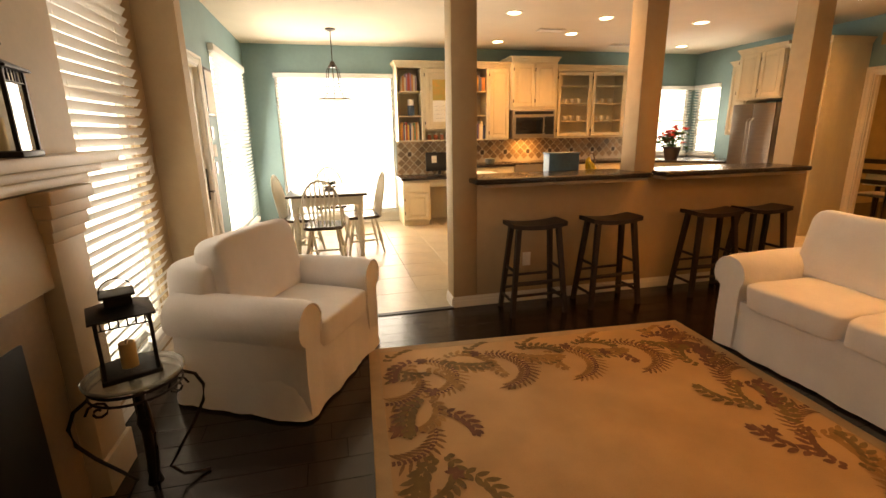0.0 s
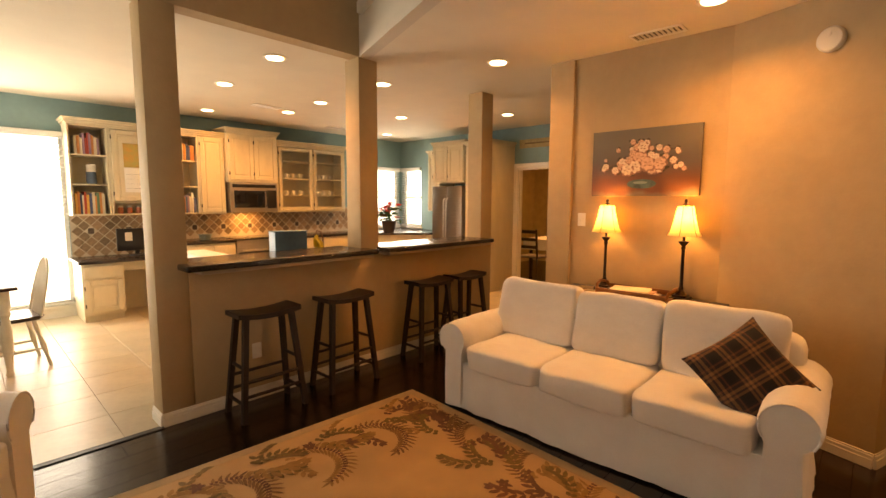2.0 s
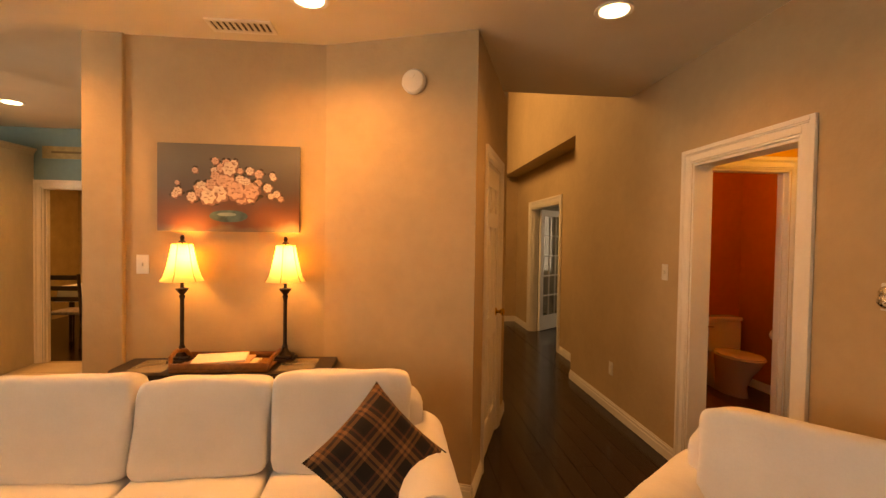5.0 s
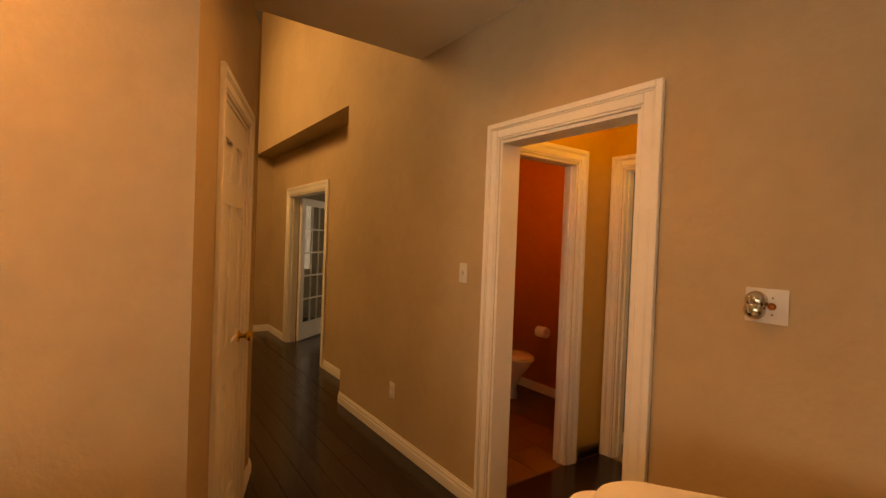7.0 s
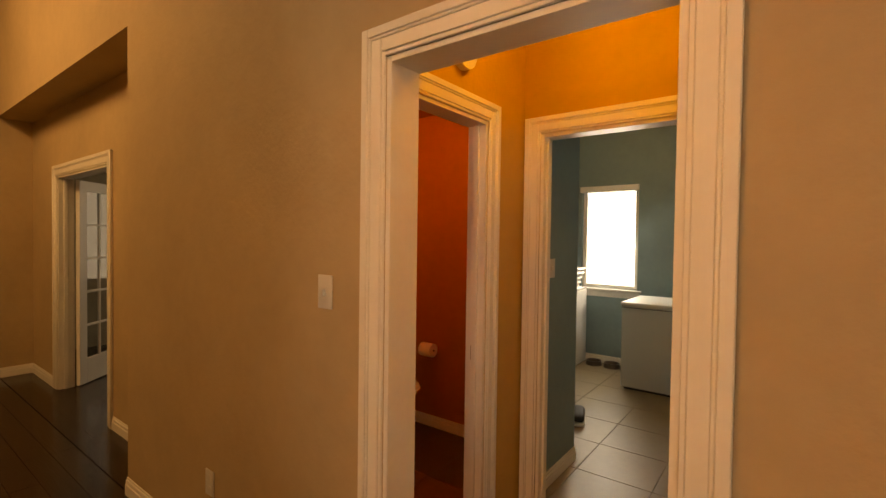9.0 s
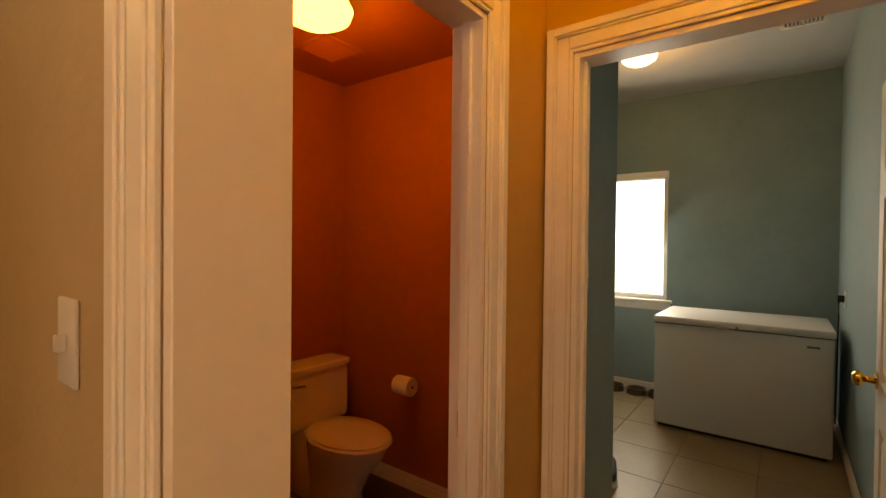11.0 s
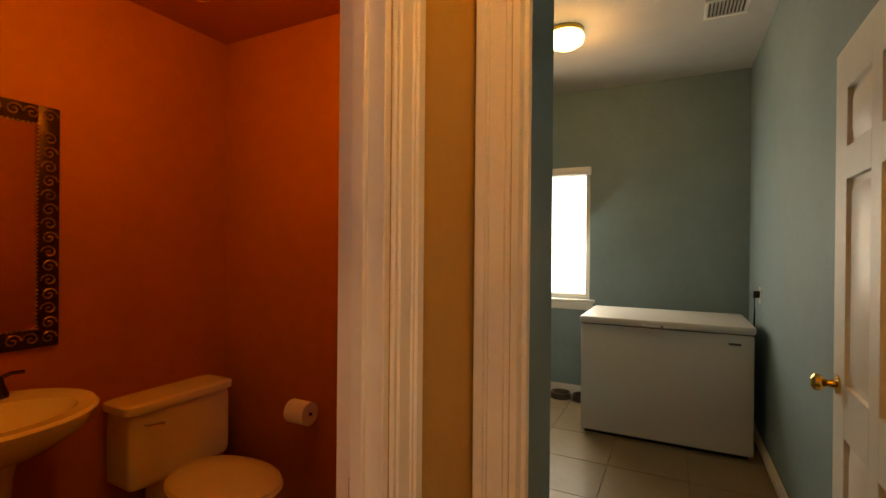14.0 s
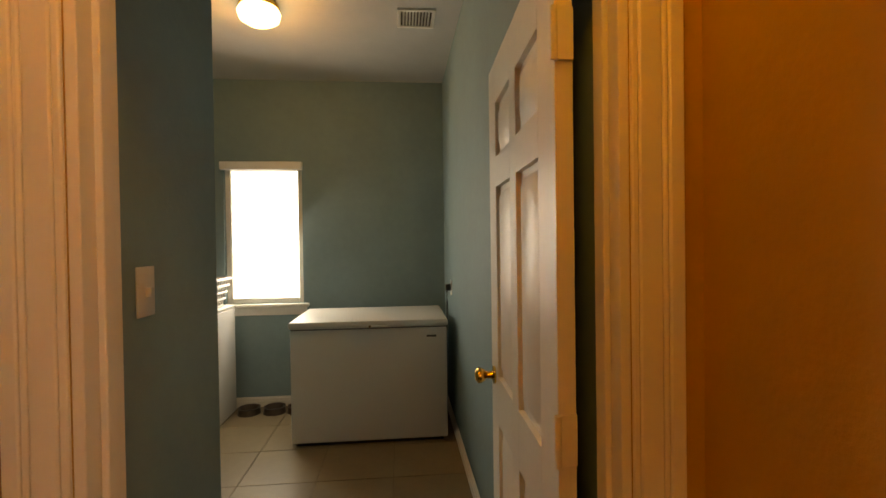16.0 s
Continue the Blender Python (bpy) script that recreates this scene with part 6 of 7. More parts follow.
for k in range(22):
    a, r = rnd.uniform(0, 6.28), rnd.uniform(0.02, 0.19)
    c = (r * math.cos(a), r * math.sin(a), 0.30 + rnd.uniform(-0.07, 0.12) - r * 0.3)
    for j in range(9):
        b_ = j * 0.698 + rnd.uniform(-.2, .2)
        petal(br_, c, (math.cos(b_), math.sin(b_), rnd.uniform(-0.1, 0.5)), rnd.uniform(0.045, 0.075), 0.020)
    for j in range(7):
        b_ = rnd.uniform(0, 6.28)
        petal(bg, (c[0], c[1], c[2] - 0.05), (math.cos(b_), math.sin(b_), rnd.uniform(-0.3, 0.3)), rnd.uniform(0.07, 0.11), 0.028)
    add_tube(bg, [(0, 0, 0.14), (c[0] * 0.5, c[1] * 0.5, 0.2), c], 0.004, 5)
part("leaves", bg, thin_leaf("poinsettia_leaf", (0.05, 0.11, 0.035), (0.10, 0.20, 0.04)), pt)
part("red_bracts", br_, thin_leaf("red_bract", (0.72, 0.05, 0.03), (0.85, 0.08, 0.04)), pt)["kind"] = "stuff"

# backsplash of small diagonal tiles
BSM = [mat("splash_tile", (0.33, 0.22, 0.135), 0.5, vary=0.18, scale=20, per_object=0.42, bump=0.1)]
sp = thing("backsplash", "diagonal tumbled stone tile backsplash", "backsplash", kind="structure")
boxpart("grout_bed", (0.14, 4.088, 0.75), (4.70, 4.099, 1.36), mat("splash_grout", (0.62, 0.53, 0.41), 0.9), sp, 0)
TS = 0.098
bm = bm_new()
add_box(bm, (-TS / 2 + 0.005, -0.005, -TS / 2 + 0.005), (TS / 2 - 0.005, 0.0, TS / 2 - 0.005), 0.0025, 1, m=pose(0, 0, 0, 0, 45, 0))
tm = finish("tile", bm, BSM[0], False)
st2 = TS * math.sqrt(2)
tm_dark = finish("tile", add_box(bm_new(), (-0.032, -0.006, -0.036), (0.032, 0.0, 0.036), 0.003, 1), mat("splash_accent", (0.09, 0.06, 0.04), 0.45, vary=0.3, scale=30), False)
for r in range(10):
    for k in range(34):
        x = 0.21 + st2 * k + (st2 / 2 if r % 2 else 0)
        z = 0.80 + st2 / 2 * r
        if x > 4.62 or z > 1.30 or (x > 1.3 and z < 0.95):
            continue
        o = new("tile", tm_dark if r == 4 and k % 3 == 1 else tm)
        o.parent = sp
        o.location = (x, 4.0878, z)

# ---- nook ----
PW = mat("painted_white_wood", (0.70, 0.66, 0.56), 0.45, vary=0.05)
DKT = mat("dark_walnut", (0.045, 0.022, 0.013), 0.3, vary=0.25, scale=7, stretch=(1, 0.2, 1), coat=0.2)
tbl = thing("dining_table", "white farmhouse table with a dark wooden top", "table", (-0.98, 2.35, 0))
boxpart("tabletop", (-0.45, -0.55, 0.735), (0.45, 0.55, 0.765), DKT, tbl, 0.008)
bm = bm_new()
for q in (((-0.39, -0.49, 0.63), (0.39, -0.465, 0.734)), ((-0.39, 0.465, 0.63), (0.39, 0.49, 0.734)), ((-0.39, -0.465, 0.63), (-0.365, 0.465, 0.734)), ((0.365, -0.465, 0.63), (0.39, 0.465, 0.734))):
    add_box(bm, *q, 0.002, 1)
part("apron", bm, PW, tbl)
for sx in (-1, 1):
    for sy in (-1, 1):
        part("leg", add_lathe(bm_new(), [(0.022, 0), (0.03, 0.02), (0.022, 0.05), (0.026, 0.10), (0.040, 0.28), (0.036, 0.42), (0.026, 0.50), (0.040, 0.53), (0.030, 0.56), (0.042, 0.60), (0.042, 0.734)], at=(sx * 0.36, sy * 0.45, 0), seg=16), PW, tbl)


def windsor():
    e = thing("dining_chair", "white windsor chair with a dark wooden seat", "chair", group="chairs round the nook table")
    bm = bm_new()
    prof = [(-0.20, -0.20), (0.20, -0.20), (0.225, 0.02), (0.21, 0.17), (0.12, 0.215), (-0.12, 0.215), (-0.21, 0.17), (-0.225, 0.02)]
    lo = [bm.verts.new((x * 0.93, y * 0.93, 0.430)) for x, y in prof]
    md = [bm.verts.new((x, y, 0.450)) for x, y in prof]
    hi = [bm.verts.new((x * 0.96, y * 0.96, 0.466)) for x, y in prof]
    ct_ = bm.verts.new((0, 0, 0.452))
    bm.faces.new(lo[::-1])
    for A, B in ((lo, md), (md, hi)):
        for i in range(8):
            j = (i + 1) % 8
            bm.faces.new((A[i], A[j], B[j], B[i]))
    for i in range(8):
        bm.faces.new((hi[i], hi[(i + 1) % 8], ct_))
    part("seat", bm, DKT, e)
    legs = {}
    for sx in (-1, 1):
        for sy in (-1, 1):
            t, f = Vector((sx * 0.14, sy * 0.13, 0.432)), Vector((sx * 0.205, sy * 0.215, 0.0))
            legs[(sx, sy)] = (f, t)
            pts = [f.lerp(t, u) for u in (0, 0.12, 0.2, 0.45, 0.6, 0.66, 0.72, 1.0)]
            part("leg", add_tube(bm_new(), pts, [0.013, 0.015, 0.013, 0.022, 0.018, 0.013, 0.019, 0.015], 10), PW, e)
    mids = {}
    for sx in (-1, 1):
        a, b = legs[(sx, -1)][0].lerp(legs[(sx, -1)][1], 0.38), legs[(sx, 1)][0].lerp(legs[(sx, 1)][1], 0.38)
        mids[sx] = (a + b) / 2
        part("stretcher", add_tube(bm_new(), [a, (a + b) / 2, b], [0.009, 0.014, 0.009], 8), PW, e)
    part("stretcher", add_tube(bm_new(), [mids[-1], (mids[-1] + mids[1]) / 2, mids[1]], [0.009, 0.014, 0.009], 8), PW, e)
    pts = []
    for k in range(21):
        a = math.pi * k / 20
        z = 0.46 + 0.50 * math.sin(a) ** 0.75 if 0 < k < 20 else 0.46
        x = -0.20 * math.cos(a) * (1 + 0.12 * math.sin(a))
        pts.append(Vector((x, 0.175 + 0.20 * (z - 0.46), z)))
    part("bow", add_tube(bm_new(), pts, 0.0115, 8), PW, e)
    for k in range(7):
        x = -0.135 + 0.045 * k
        zt = 0.46 + 0.50 * max(0.0, 1 - (x / 0.225) ** 2) ** 0.42
        a, b = Vector((x * 0.85, 0.180, 0.46)), Vector((x * 1.08, 0.175 + 0.20 * (zt - 0.46), zt))
        part("spindle", add_tube(bm_new(), [a, a.lerp(b, 0.35), a.lerp(b, 0.55), a.lerp(b, 0.65), b], [0.007, 0.009, 0.017, 0.009, 0.006], 8), PW, e)
    return e


c0 = windsor()
c0.matrix_world = pose(-1.03, 1.66, 0, 0, 0, 176)
copy_thing(c0, pose(-0.95, 3.10, 0, 0, 0, 4))
copy_thing(c0, pose(-0.58, 2.18, 0, 0, 0, -84))
copy_thing(c0, pose(-1.31, 2.20, 0, 0, 0, 80))
cp = thing("centrepiece", "low flower arrangement in a bowl on the nook table", "flowers", (-0.95, 2.40, 0.766))
part("bowl", add_lathe(bm_new(), [(0.05, 0), (0.10, 0.04), (0.105, 0.045), (0, 0.03)], seg=20), PORCELAIN, cp)
bm = bm_new()
for k in range(40):
    a = rnd.uniform(0, 6.28)
    petal(bm, (0.04 * math.cos(a), 0.04 * math.sin(a), 0.045), (math.cos(a), math.sin(a), rnd.uniform(0.2, 1.2)), 0.08, 0.012)
part("leaves", bm, mat("dark_leaf", (0.04, 0.09, 0.03), 0.5), cp)
pn = thing("pendant_lamp", "bronze bell shaped cage pendant lamp with an amber glass bowl", "pendant", (-0.80, 2.95, 0))
part("canopy", add_lathe(bm_new(), [(0.065, 2.709), (0.065, 2.695), (0.03, 2.68), (0.01, 2.675)], seg=22), BRONZE, pn)
part("chain", add_tube(bm_new(), [(0, 0, 2.68), (0, 0, 2.30)], 0.006, 8), BRONZE, pn)
part("cap", add_lathe(bm_new(), [(0.008, 2.33), (0.03, 2.31), (0.04, 2.28), (0.06, 2.265), (0.05, 2.25)], seg=20), BRONZE, pn)
for k in range(8):
    a = k * math.pi / 4
    pts = [(r * math.cos(a), r * math.sin(a), z) for r, z in ((0.045, 2.26), (0.075, 2.22), (0.085, 2.15), (0.09, 2.05), (0.11, 1.96), (0.16, 1.89), (0.215, 1.86))]
    part("cage_rod", add_tube(bm_new(), pts, 0.005, 6), BRONZE, pn)
part("rim", add_tube(bm_new(), [(0.215 * math.cos(a), 0.215 * math.sin(a), 1.858) for a in [2 * math.pi * k / 40 for k in range(40)]], 0.008, 6, True), BRONZE, pn)
part("bowl", add_lathe(bm_new(), [(0.205, 1.855), (0.17, 1.828), (0.09, 1.808), (0.0, 1.80)], seg=32), mat("amber_bowl", (0.9, 0.8, 0.6), 0.4, emit=(1.0, 0.85, 0.55), strength=1.2), pn)
part("finial", add_lathe(bm_new(), [(0.012, 1.80), (0.006, 1.785), (0.012, 1.77), (0, 1.755)], seg=12), BRONZE, pn)
pf = thing("picture_frame", "black framed picture on the teal wall", "picture", (-2.049, 1.58, 1.62))
boxpart("frame", (0, 0, 0), (0.02, 0.34, 0.45), BLACK, pf, 0.004)
boxpart("print", (0.0201, 0.025, 0.025), (0.0215, 0.315, 0.425), PAPER, pf, 0)
for k in range(3):
    kf = thing("key_rack", "small framed plaque on the teal wall", "plaque", (-2.049, 1.58, 1.05 + 0.17 * k))
    boxpart("plaque", (0, 0, 0), (0.02, 0.12, 0.12), (DKT, PAPER, DKT)[k], kf, 0.004)

# ---- dining room seen through the doorway ----
dt = thing("dining_table", "dining table under a white cloth", "table", (7.4, 0.95, 0))
boxpart("tabletop", (-0.5, -0.8, 0.72), (0.5, 0.8, 0.75), DKT, dt, 0.01)
for sx in (-1, 1):
    for sy in (-1, 1):
        part("leg", add_lathe(bm_new(), [(0.03, 0), (0.04, 0.35), (0.03, 0.6), (0.045, 0.72)], at=(sx * 0.42, sy * 0.7, 0), seg=12), DKT, dt)
tc_ = thing("tablecloth", "white tablecloth hanging over the dining table", "tablecloth", (7.4, 0.95, 0))
bm = bm_new(); add_skirt(bm, -0.53, 0.53, -0.83, 0.83, 0.55, 0.757, 0.03, 0.05, 9)
part("cloth", bm, FABRIC, tc_)
for x, y, r in ((6.60, 1.35, 90), (6.60, 0.65, 90)):
    ch = thing("dining_room_chair", "dark wooden dining chair with a patterned seat", "chair", (x, y, 0), r, group="dining room chairs")
    boxpart("seat", (-0.22, -0.22, 0.44), (0.22, 0.20, 0.48), mat("seat_cloth", (0.25, 0.22, 0.22), 0.9, vary=0.3, scale=30), ch, 0.012)
    for sx in (-1, 1):
        part("leg", add_tube(bm_new(), [(sx * 0.19, -0.19, 0), (sx * 0.19, -0.19, 0.44)], 0.02, 8), DKT, ch)
        part("leg", add_tube(bm_new(), [(sx * 0.19, 0.22, 0), (sx * 0.19, 0.19, 0.46), (sx * 0.19, 0.24, 0.98)], 0.02, 8), DKT, ch)
    for z in (0.62, 0.76, 0.90):
        boxpart("back_slat", (-0.18, 0.205, z), (0.18, 0.225, z + 0.06), DKT, ch, 0.004)

# ---- toilet room ----
tl = thing("toilet", "white porcelain toilet with a closed lid", "toilet", (4.69, -6.345, 0), 90)
bm = bm_new()
add_cushion(bm, (-0.235, 0.015, 0.38), (0.235, 0.195, 0.70), e=0.16, wob=0, nu=36)
part("tank", bm, PORCELAIN, tl)
bm = bm_new(); add_cushion(bm, (-0.252, 0.005, 0.692), (0.252, 0.208, 0.737), e=0.25, wob=0, nu=36)
part("tank_lid", bm, PORCELAIN, tl)
part("flush_lever", add_tube(bm_new(), [(0.17, 0.19, 0.645), (0.17, 0.22, 0.645), (0.11, 0.225, 0.64)], 0.007, 8), CHROME, tl)
bm = bm_new()
rings = []
for z, rx, ry, cy in ((0.0, 0.11, 0.22, 0.34), (0.10, 0.10, 0.20, 0.34), (0.22, 0.12, 0.22, 0.38), (0.32, 0.17, 0.25, 0.43), (0.385, 0.185, 0.265, 0.45)):
    rings.append([bm.verts.new((rx * math.cos(a), cy + ry * math.sin(a), z)) for a in [2 * math.pi * k / 28 for k in range(28)]])
for A, B in zip(rings, rings[1:]):
    for i in range(28):
        j = (i + 1) % 28
        bm.faces.new((A[i], A[j], B[j], B[i]))
bm.faces.new(rings[0][::-1]); bm.faces.new(rings[-1])
add_box(bm, (-0.10, 0.06, 0.0), (0.10, 0.24, 0.38), 0.02)
part("bowl", bm, PORCELAIN, tl)
part("seat_ring", add_lathe(bm_new(), [(0.0, 0.388), (0.19, 0.388), (0.197, 0.396), (0.19, 0.405), (0, 0.406)], at=(0, 0.455, 0), seg=36, sx=0.98, sy=1.38), PORCELAIN, tl)
part("seat_lid", add_lathe(bm_new(), [(0.0, 0.408), (0.185, 0.408), (0.19, 0.414), (0.17, 0.426), (0.08, 0.430), (0, 0.431)], at=(0, 0.455, 0), seg=36, sx=0.98, sy=1.38), PORCELAIN, tl)
sk = thing("pedestal_sink", "white pedestal basin with a bronze faucet", "sink", (4.698, -5.665, 0), 90)
bm = bm_new()
def oval(bm, z, rx, ry, cy, n=36):
    vs = []
    for k in range(n):
        a = 2 * math.pi * k / n
        x, y = rx * math.cos(a), cy + ry * math.sin(a)
        vs.append(bm.verts.new((x, max(0.0, y), z)))
    return vs
L_ = [oval(bm, 0.68, 0.10, 0.10, 0.17), oval(bm, 0.74, 0.20, 0.20, 0.22), oval(bm, 0.80, 0.275, 0.26, 0.235), oval(bm, 0.845, 0.295, 0.275, 0.235), oval(bm, 0.855, 0.285, 0.265, 0.235), oval(bm, 0.848, 0.225, 0.165, 0.275), oval(bm, 0.80, 0.19, 0.135, 0.275), oval(bm, 0.755, 0.08, 0.06, 0.275)]
for A, B in zip(L_, L_[1:]):
    for i in range(36):
        j = (i + 1) % 36
        bm.faces.new((A[i], A[j], B[j], B[i]))
bm.faces.new(L_[0][::-1]); bm.faces.new(L_[-1])
part("basin", bm, PORCELAIN, sk)
part("pedestal", add_lathe(bm_new(), [(0.13, 0.0), (0.125, 0.03), (0.09, 0.10), (0.085, 0.45), (0.10, 0.62), (0.115, 0.69)], at=(0, 0.16, 0), seg=26), PORCELAIN, sk)
DRK = mat("oil_rubbed_bronze", (0.10, 0.06, 0.03), 0.22, metal=0.9)
fa = part("faucet", add_tube(add_lathe(bm_new(), [(0.03, 0.853), (0.028, 0.87), (0.018, 0.885), (0.015, 0.94), (0.02, 0.955), (0.012, 0.97), (0, 0.972)], at=(0, 0.06, 0), seg=16), [(0, 0.06, 0.93), (0, 0.10, 0.965), (0, 0.14, 0.95), (0, 0.155, 0.925)], 0.012, 10), DRK, sk)
for s in (-1, 1):
    part("tap_handle", add_tube(add_lathe(bm_new(), [(0.026, 0.853), (0.026, 0.865), (0.014, 0.90), (0.010, 0.925), (0, 0.928)], at=(s * 0.10, 0.06, 0), seg=16), [(s * 0.10, 0.06, 0.92), (s * 0.10 + s * 0.03, 0.065, 0.932), (s * 0.10 + s * 0.065, 0.07, 0.930)], 0.007, 8), DRK, sk)
part("overflow_hole", add_cyl(bm_new(), (0, 0.125, 0.822), (0, 0.133, 0.82), 0.010, seg=14), BLACK, sk)
mr = thing("wall_mirror", "mirror in a dark frame of gilded openwork scrolls", "mirror", (4.699, -5.955, 0.998), 90)
MW, MH = 0.66, 0.907
boxpart("mirror_glass", (0.06, 0.008, 0.06), (MW - 0.06, 0.014, MH - 0.06), MIRROR, mr, 0)
FRM = mat("antique_bronze_frame", (0.06, 0.03, 0.015), 0.4, metal=0.7, vary=0.3, scale=30)
GLD = mat("worn_gilding", (0.42, 0.22, 0.07), 0.35, metal=0.9, vary=0.3, scale=40)
for q in (((0, 0.0, 0), (0.07, 0.018, MH)), ((MW - 0.07, 0, 0), (MW, 0.018, MH)), ((0.07, 0, 0), (MW - 0.07, 0.018, 0.07)), ((0.07, 0, MH - 0.07), (MW - 0.07, 0.018, MH))):
    boxpart("frame_rail", *q, FRM, mr, 0.004)
def scroll(cx, cz, r, flip):
    pts = [(cx + flip * r * (1 - t / 16) * math.cos(t * 0.62), 0.022, cz + r * (1 - t / 16) * math.sin(t * 0.62)) for t in range(15)]
    part("scroll", add_tube(bm_new(), pts, 0.0035, 5), GLD, mr)
k = 0
x = 0.035
while x < MW - 0.02:
    for zc_ in (0.035, MH - 0.035):
        scroll(x, zc_, 0.026, 1 if k % 2 else -1)
    x += 0.0535; k += 1
z = 0.09
while z < MH - 0.07:
    for xc_ in (0.035, MW - 0.035):
        scroll(xc_, z, 0.026, 1 if k % 2 else -1)
    z += 0.0535; k += 1
bm = bm_new()
for k in range(36):
    add_box(bm, (0.066 + k * 0.0148, 0.017, MH - 0.075), (0.073 + k * 0.0148, 0.023, MH - 0.068))
    add_box(bm, (0.066 + k * 0.0148, 0.017, 0.068), (0.073 + k * 0.0148, 0.023, 0.075))
for k in range(52):
    for xx in (0.068, MW - 0.075):
        add_box(bm, (xx, 0.017, 0.08 + k * 0.0148), (xx + 0.007, 0.023, 0.087 + k * 0.0148))
part("beading", bm, GLD, mr)
tp = thing("toilet_paper_holder", "wall holder with a white toilet paper roll", "paper holder", (4.08, -6.698, 0.628))
part("arm", add_tube(bm_new(), [(0.085, 0.0, 0), (0.085, 0.075, 0), (-0.06, 0.075, 0)], 0.007, 8), DRK, tp)
part("rosette", add_cyl(bm_new(), (0.085, 0, 0), (0.085, 0.012, 0), 0.026, seg=18), DRK, tp)
part("paper_roll", add_cyl(bm_new(), (-0.055, 0.075, 0), (0.055, 0.075, 0), 0.052, seg=28), PAPER, tp)


def flush_lamp(name, x, y, z, r, material, label, e_, col, drop=0.20):
    e = thing(name, label, "ceiling lamp", (x, y, z))
    part("rim", add_lathe(bm_new(), [(r * 0.9, 0.0), (r * 0.95, -0.012), (r * 0.93, -0.03), (r * 0.85, -0.034), (r * 0.84, 0)], seg=32), BRASS, e, "brass rim")
    part("glass_bowl", add_lathe(bm_new(), [(r * 0.90, -0.030), (r, -0.055), (r * 0.92, -0.09), (r * 0.6, -0.115), (0.0, -0.122)], seg=32), material, e, "lit frosted glass bowl")
    lamp(name + "_light", 'POINT', pose(x, y, z - drop), e_, col, 0.08)


flush_lamp("ceiling_lamp", 3.93, -5.88, 2.455, 0.15, WCGLASS, "lit amber glass ceiling lamp of the toilet room", 11, (1.0, 0.32, 0.03))
flush_lamp("ceiling_lamp", 3.24, -8.22, ZL, 0.125, LWHITE, "lit frosted ceiling lamp with a brass rim in the laundry", 10, (1.0, 0.52, 0.14), 0.18)
flush_lamp("ceiling_lamp", 2.45, -5.5, ZC, 0.125, LWHITE, "lit frosted ceiling lamp of the small passage", 9.5, (1.0, 0.47, 0.02))
vent(4.3, -6.25, 0, 0.26, 0.26, 2.455, RUST)
chm = thing("door_chime", "round cream door chime above the toilet room door", "chime", (2.999, -5.48, 2.28), 90)
part("body", add_cyl(bm_new(), (0, 0, 0), (0, 0.035, 0), 0.07, seg=28), PLASTIC, chm)

# ---- laundry ----
fz = thing("chest_freezer", "white chest freezer standing by the laundry wall", "freezer", (2.09, -9.32, 0), 0)
boxpart("body", (0, 0, 0.03), (1.10, 0.70, 0.825), APPL, fz, 0.012)
boxpart("lid", (-0.008, -0.005, 0.832), (1.108, 0.715, 0.885), APPL, fz, 0.016)
boxpart("gasket", (0.005, 0.005, 0.824), (1.095, 0.697, 0.833), mat("grey_rubber", (0.2, 0.2, 0.2), 0.7), fz, 0)
boxpart("handle", (0.42, 0.713, 0.835), (0.68, 0.728, 0.85), APPL, fz, 0.005)
part("lock", add_cyl(bm_new(), (0.545, 0.70, 0.845), (0.545, 0.732, 0.845), 0.009, seg=14), CHROME, fz)
boxpart("badge", (0.075, 0.699, 0.755), (0.145, 0.7025, 0.77), mat("badge_grey", (0.12, 0.12, 0.12), 0.4), fz, 0.001)
boxpart("foot_shadow_gap", (0.03, 0.03, 0.0), (1.07, 0.67, 0.03), BLACK, fz, 0)
ws = thing("washing_machine", "white washing machine beside the window", "washer", (3.83, -9.42, 0))
boxpart("body", (0, 0, 0.02), (0.68, 0.68, 0.90), APPL, ws, 0.012)
boxpart("top", (0.004, 0.004, 0.90), (0.676, 0.676, 0.925), APPL, ws, 0.008)
boxpart("control_panel", (0.56, 0.01, 0.925), (0.676, 0.67, 1.05), APPL, ws, 0.01)
boxpart("feet", (0.03, 0.03, 0.0), (0.65, 0.65, 0.02), BLACK, ws, 0)
bk = thing("laundry_basket", "white slotted plastic laundry basket on the washer", "basket", (4.05, -9.10, 0.926))
bm = bm_new()
for k in range(5):
    z = 0.01 + 0.055 * k
    g = 0.16 + 0.012 * k
    add_tube(bm, [(sx * g, sy * g * 1.25, z) for sx, sy in ((-1, -1), (1, -1), (1, 1), (-1, 1))], 0.012, 6, True)
for k in range(10):
    t = -0.14 + 0.031 * k
    for s in (-1, 1):
        add_tube(bm, [(s * 0.16, t * 1.25, 0.0), (s * 0.21, t * 1.5, 0.24)], 0.007, 5)
        add_tube(bm, [(t, s * 0.20, 0.0), (t * 1.2, s * 0.262, 0.24)], 0.007, 5)
add_box(bm, (-0.16, -0.2, 0), (0.16, 0.2, 0.008))
part("body", bm, PLASTIC, bk)
lz = thing("folded_laundry", "grey clothes heaped in the basket", "laundry", (4.05, -9.10, 0.936))
bm = bm_new(); add_cushion(bm, (-0.15, -0.2, 0.0), (0.15, 0.2, 0.30), e=0.7, wob=0.03)
part("heap", bm, mat("grey_cloth", (0.30, 0.30, 0.31), 0.95, vary=0.2, scale=9), lz)
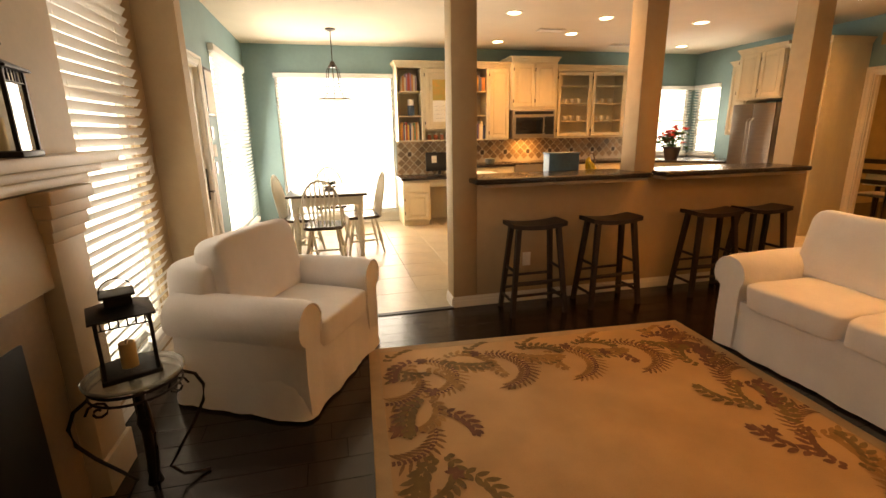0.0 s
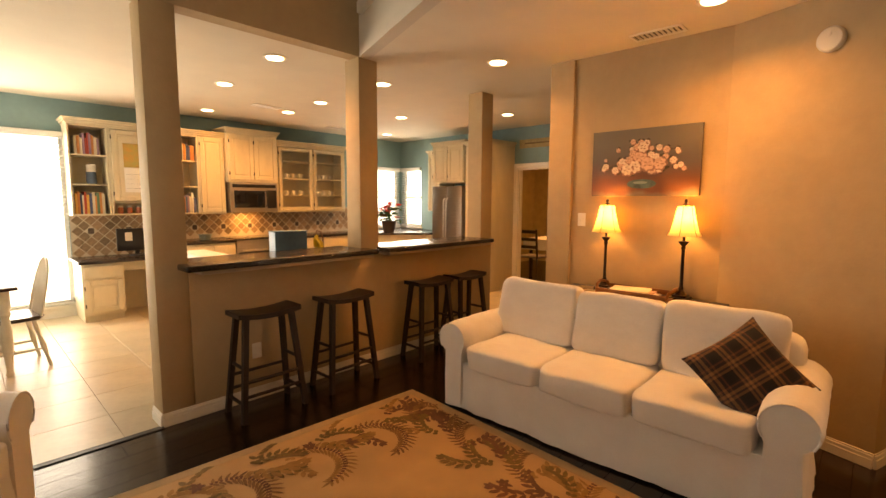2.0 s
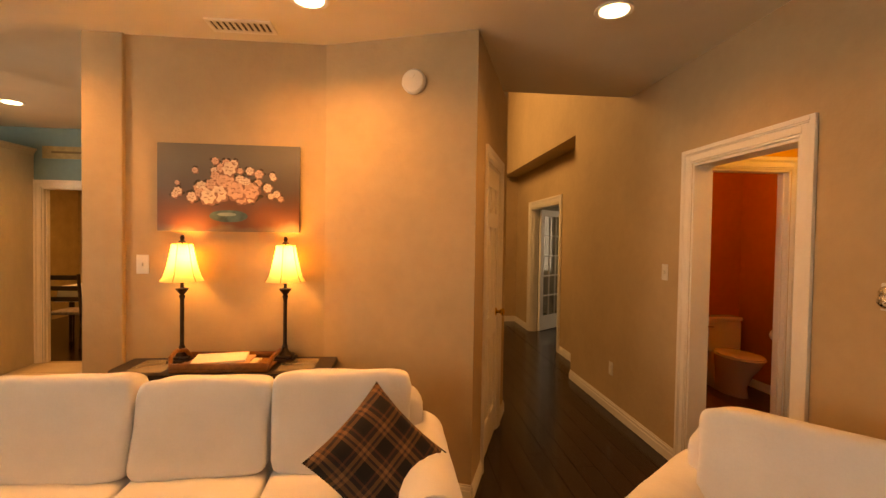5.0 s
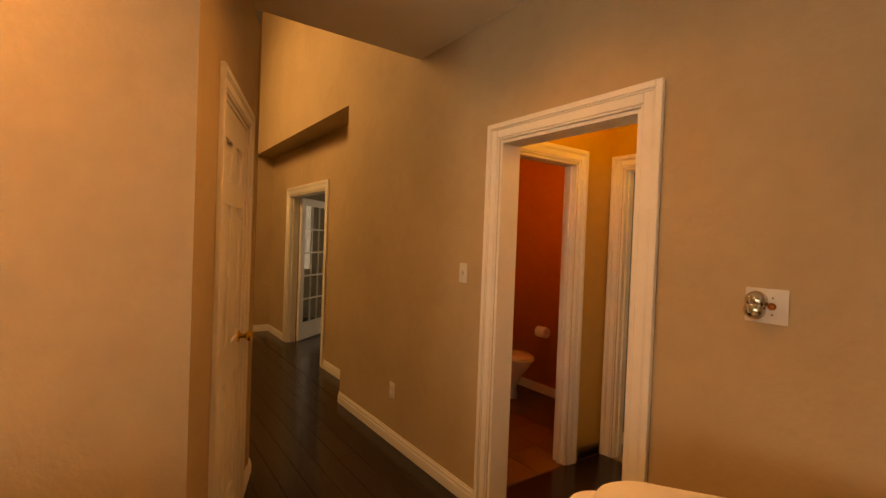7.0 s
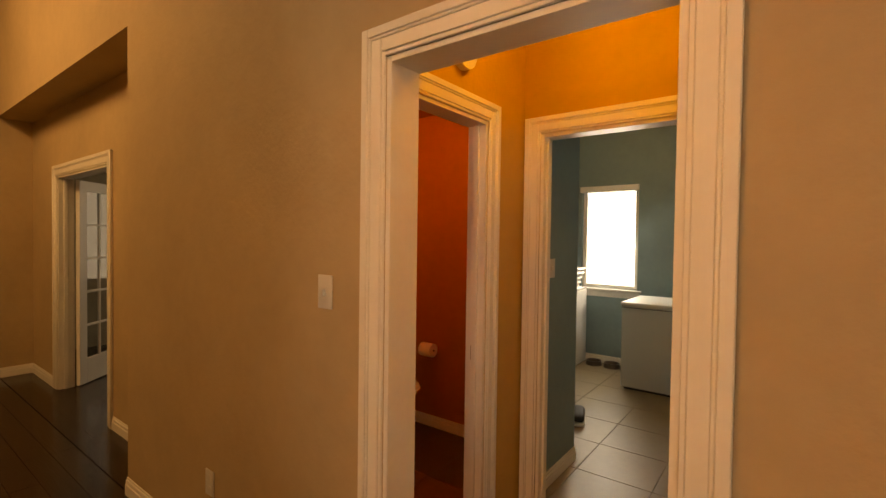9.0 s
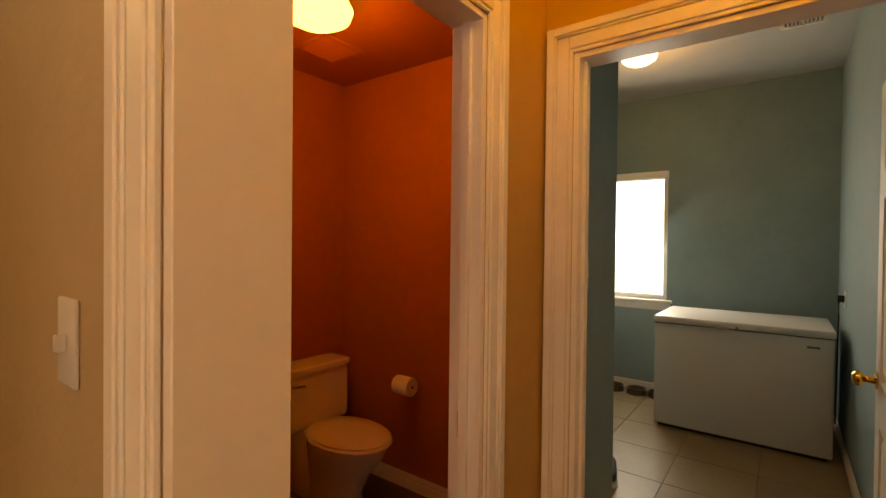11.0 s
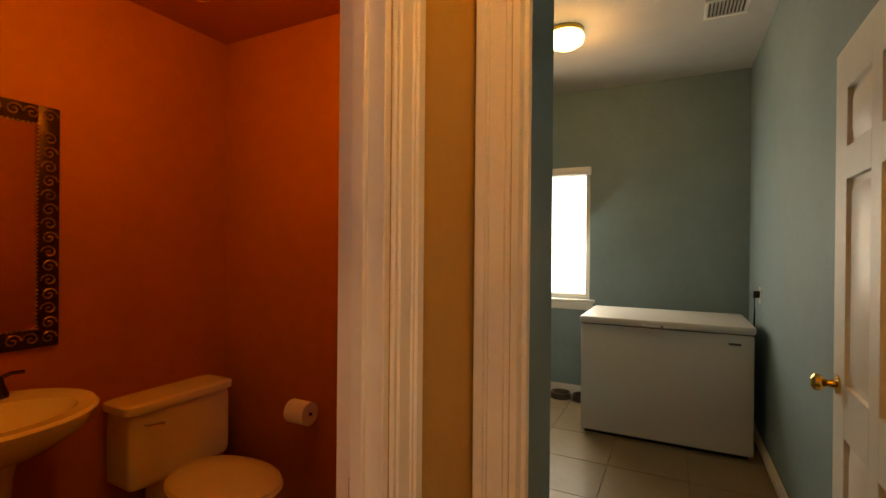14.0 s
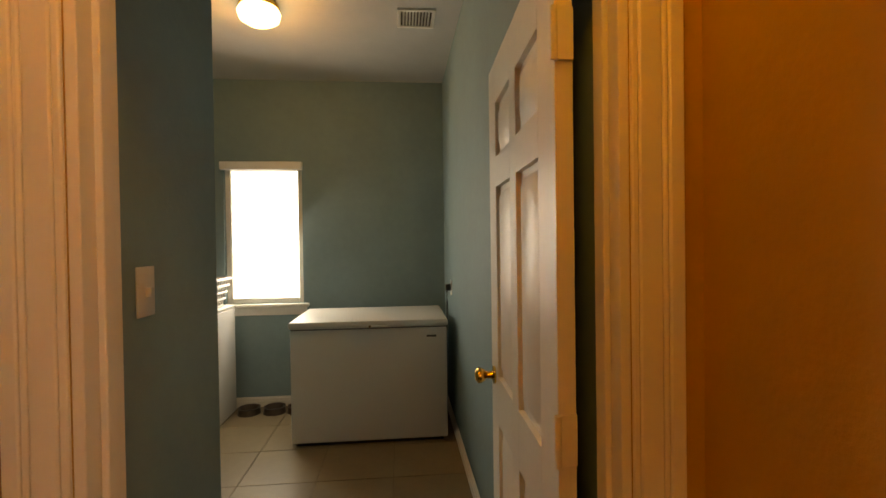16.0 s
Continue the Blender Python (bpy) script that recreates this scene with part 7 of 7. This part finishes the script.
for x in (3.71, 3.50, 3.30):
    b_ = thing("pet_bowl", "dark steel pet bowl on the laundry floor", "bowl", (x, -9.36, 0), group="pet bowls by the wall")
    part("body", add_lathe(bm_new(), [(0.095, 0.0), (0.085, 0.05), (0.09, 0.056), (0.075, 0.054), (0.06, 0.015), (0, 0.013)], seg=26), mat("pewter", (0.12, 0.09, 0.07), 0.35, metal=0.7), b_)
sh_ = thing("shoe", "dark sneaker on the laundry floor", "shoe", (3.22, -7.55, 0), 20)
bm = bm_new(); add_cushion(bm, (-0.05, -0.14, 0.02), (0.05, 0.14, 0.10), e=0.6, wob=0.006)
part("upper", bm, mat("shoe_dark", (0.03, 0.03, 0.035), 0.7), sh_)
bm = bm_new(); add_cushion(bm, (-0.055, -0.15, 0.0), (0.055, 0.15, 0.03), e=0.5, wob=0)
part("sole", bm, PAPER, sh_)
cd_ = thing("power_plug", "black plug in the outlet beside the freezer", "plug", (2.022, -8.95, 1.05))
boxpart("plug", (0.0, -0.02, 0.0), (0.04, 0.02, 0.05), BLACK, cd_, 0.006)
part("cord", add_tube(bm_new(), [(0.03, 0, 0.0), (0.03, 0.01, -0.1), (0.03, -0.05, -0.35), (0.03, -0.1, -0.9)], 0.005, 6), BLACK, cd_)

# ---- floor pieces ----
def tiles(parent, x0, y0, x1, y1, s, material, gap=0.004, h=0.004, off=0.0):
    me = finish("tile", add_box(bm_new(), (gap / 2, gap / 2, -0.004), (s - gap / 2, s - gap / 2, h - 0.004 + 0.003), 0.0015, 1), material, False)
    nx, ny = int(math.ceil((x1 - x0) / s)), int(math.ceil((y1 - y0) / s))
    for i in range(nx):
        for j in range(ny):
            o = new("tile", me)
            o.parent = parent
            fx, fy = min(1, (x1 - x0 - i * s) / s), min(1, (y1 - y0 - j * s) / s)
            o.location = (x0 + i * s, y0 + j * s, 0)
            o.scale = (fx, fy, 1)


tiles(floor_kitchen, -2.05, 0.006, 5.7, 4.1, 0.46, TILE)
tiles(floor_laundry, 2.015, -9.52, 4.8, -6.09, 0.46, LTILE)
tiles(floor_wc, 3.01, -6.70, 4.70, -4.99, 0.31, WCTILE)
me = finish("plank", add_box(bm_new(), (0.0008, 0.0008, -0.006), (1.4992, 0.1392, 0.0), 0.0012, 1), PLANK, False)
rnd = random.Random(2)
j = 0
y = -4.86
while y < -0.005:
    x = -2.05 - rnd.uniform(0, 1.2)
    xe = 8.95 if y < -2.65 else (5.68 if y > -1.02 else 3.0)
    while x < xe:
        a, b = max(x, -2.05), min(x + 1.5, xe)
        if b - a > 0.05:
            o = new("plank", me)
            o.parent = floor_living
            o.location = (a, y, 0)
            o.scale = ((b - a) / 1.5, min(1.0, (-0.001 - y) / 0.14), 1)
        x += 1.5
    y += 0.14
th = struct("threshold", add_box(bm_new(), (-1.80, -0.03, 0.0), (0.0, 0.02, 0.008), 0.003), ESPRESSO, "dark wooden threshold strip between plank and tile floor", "threshold")
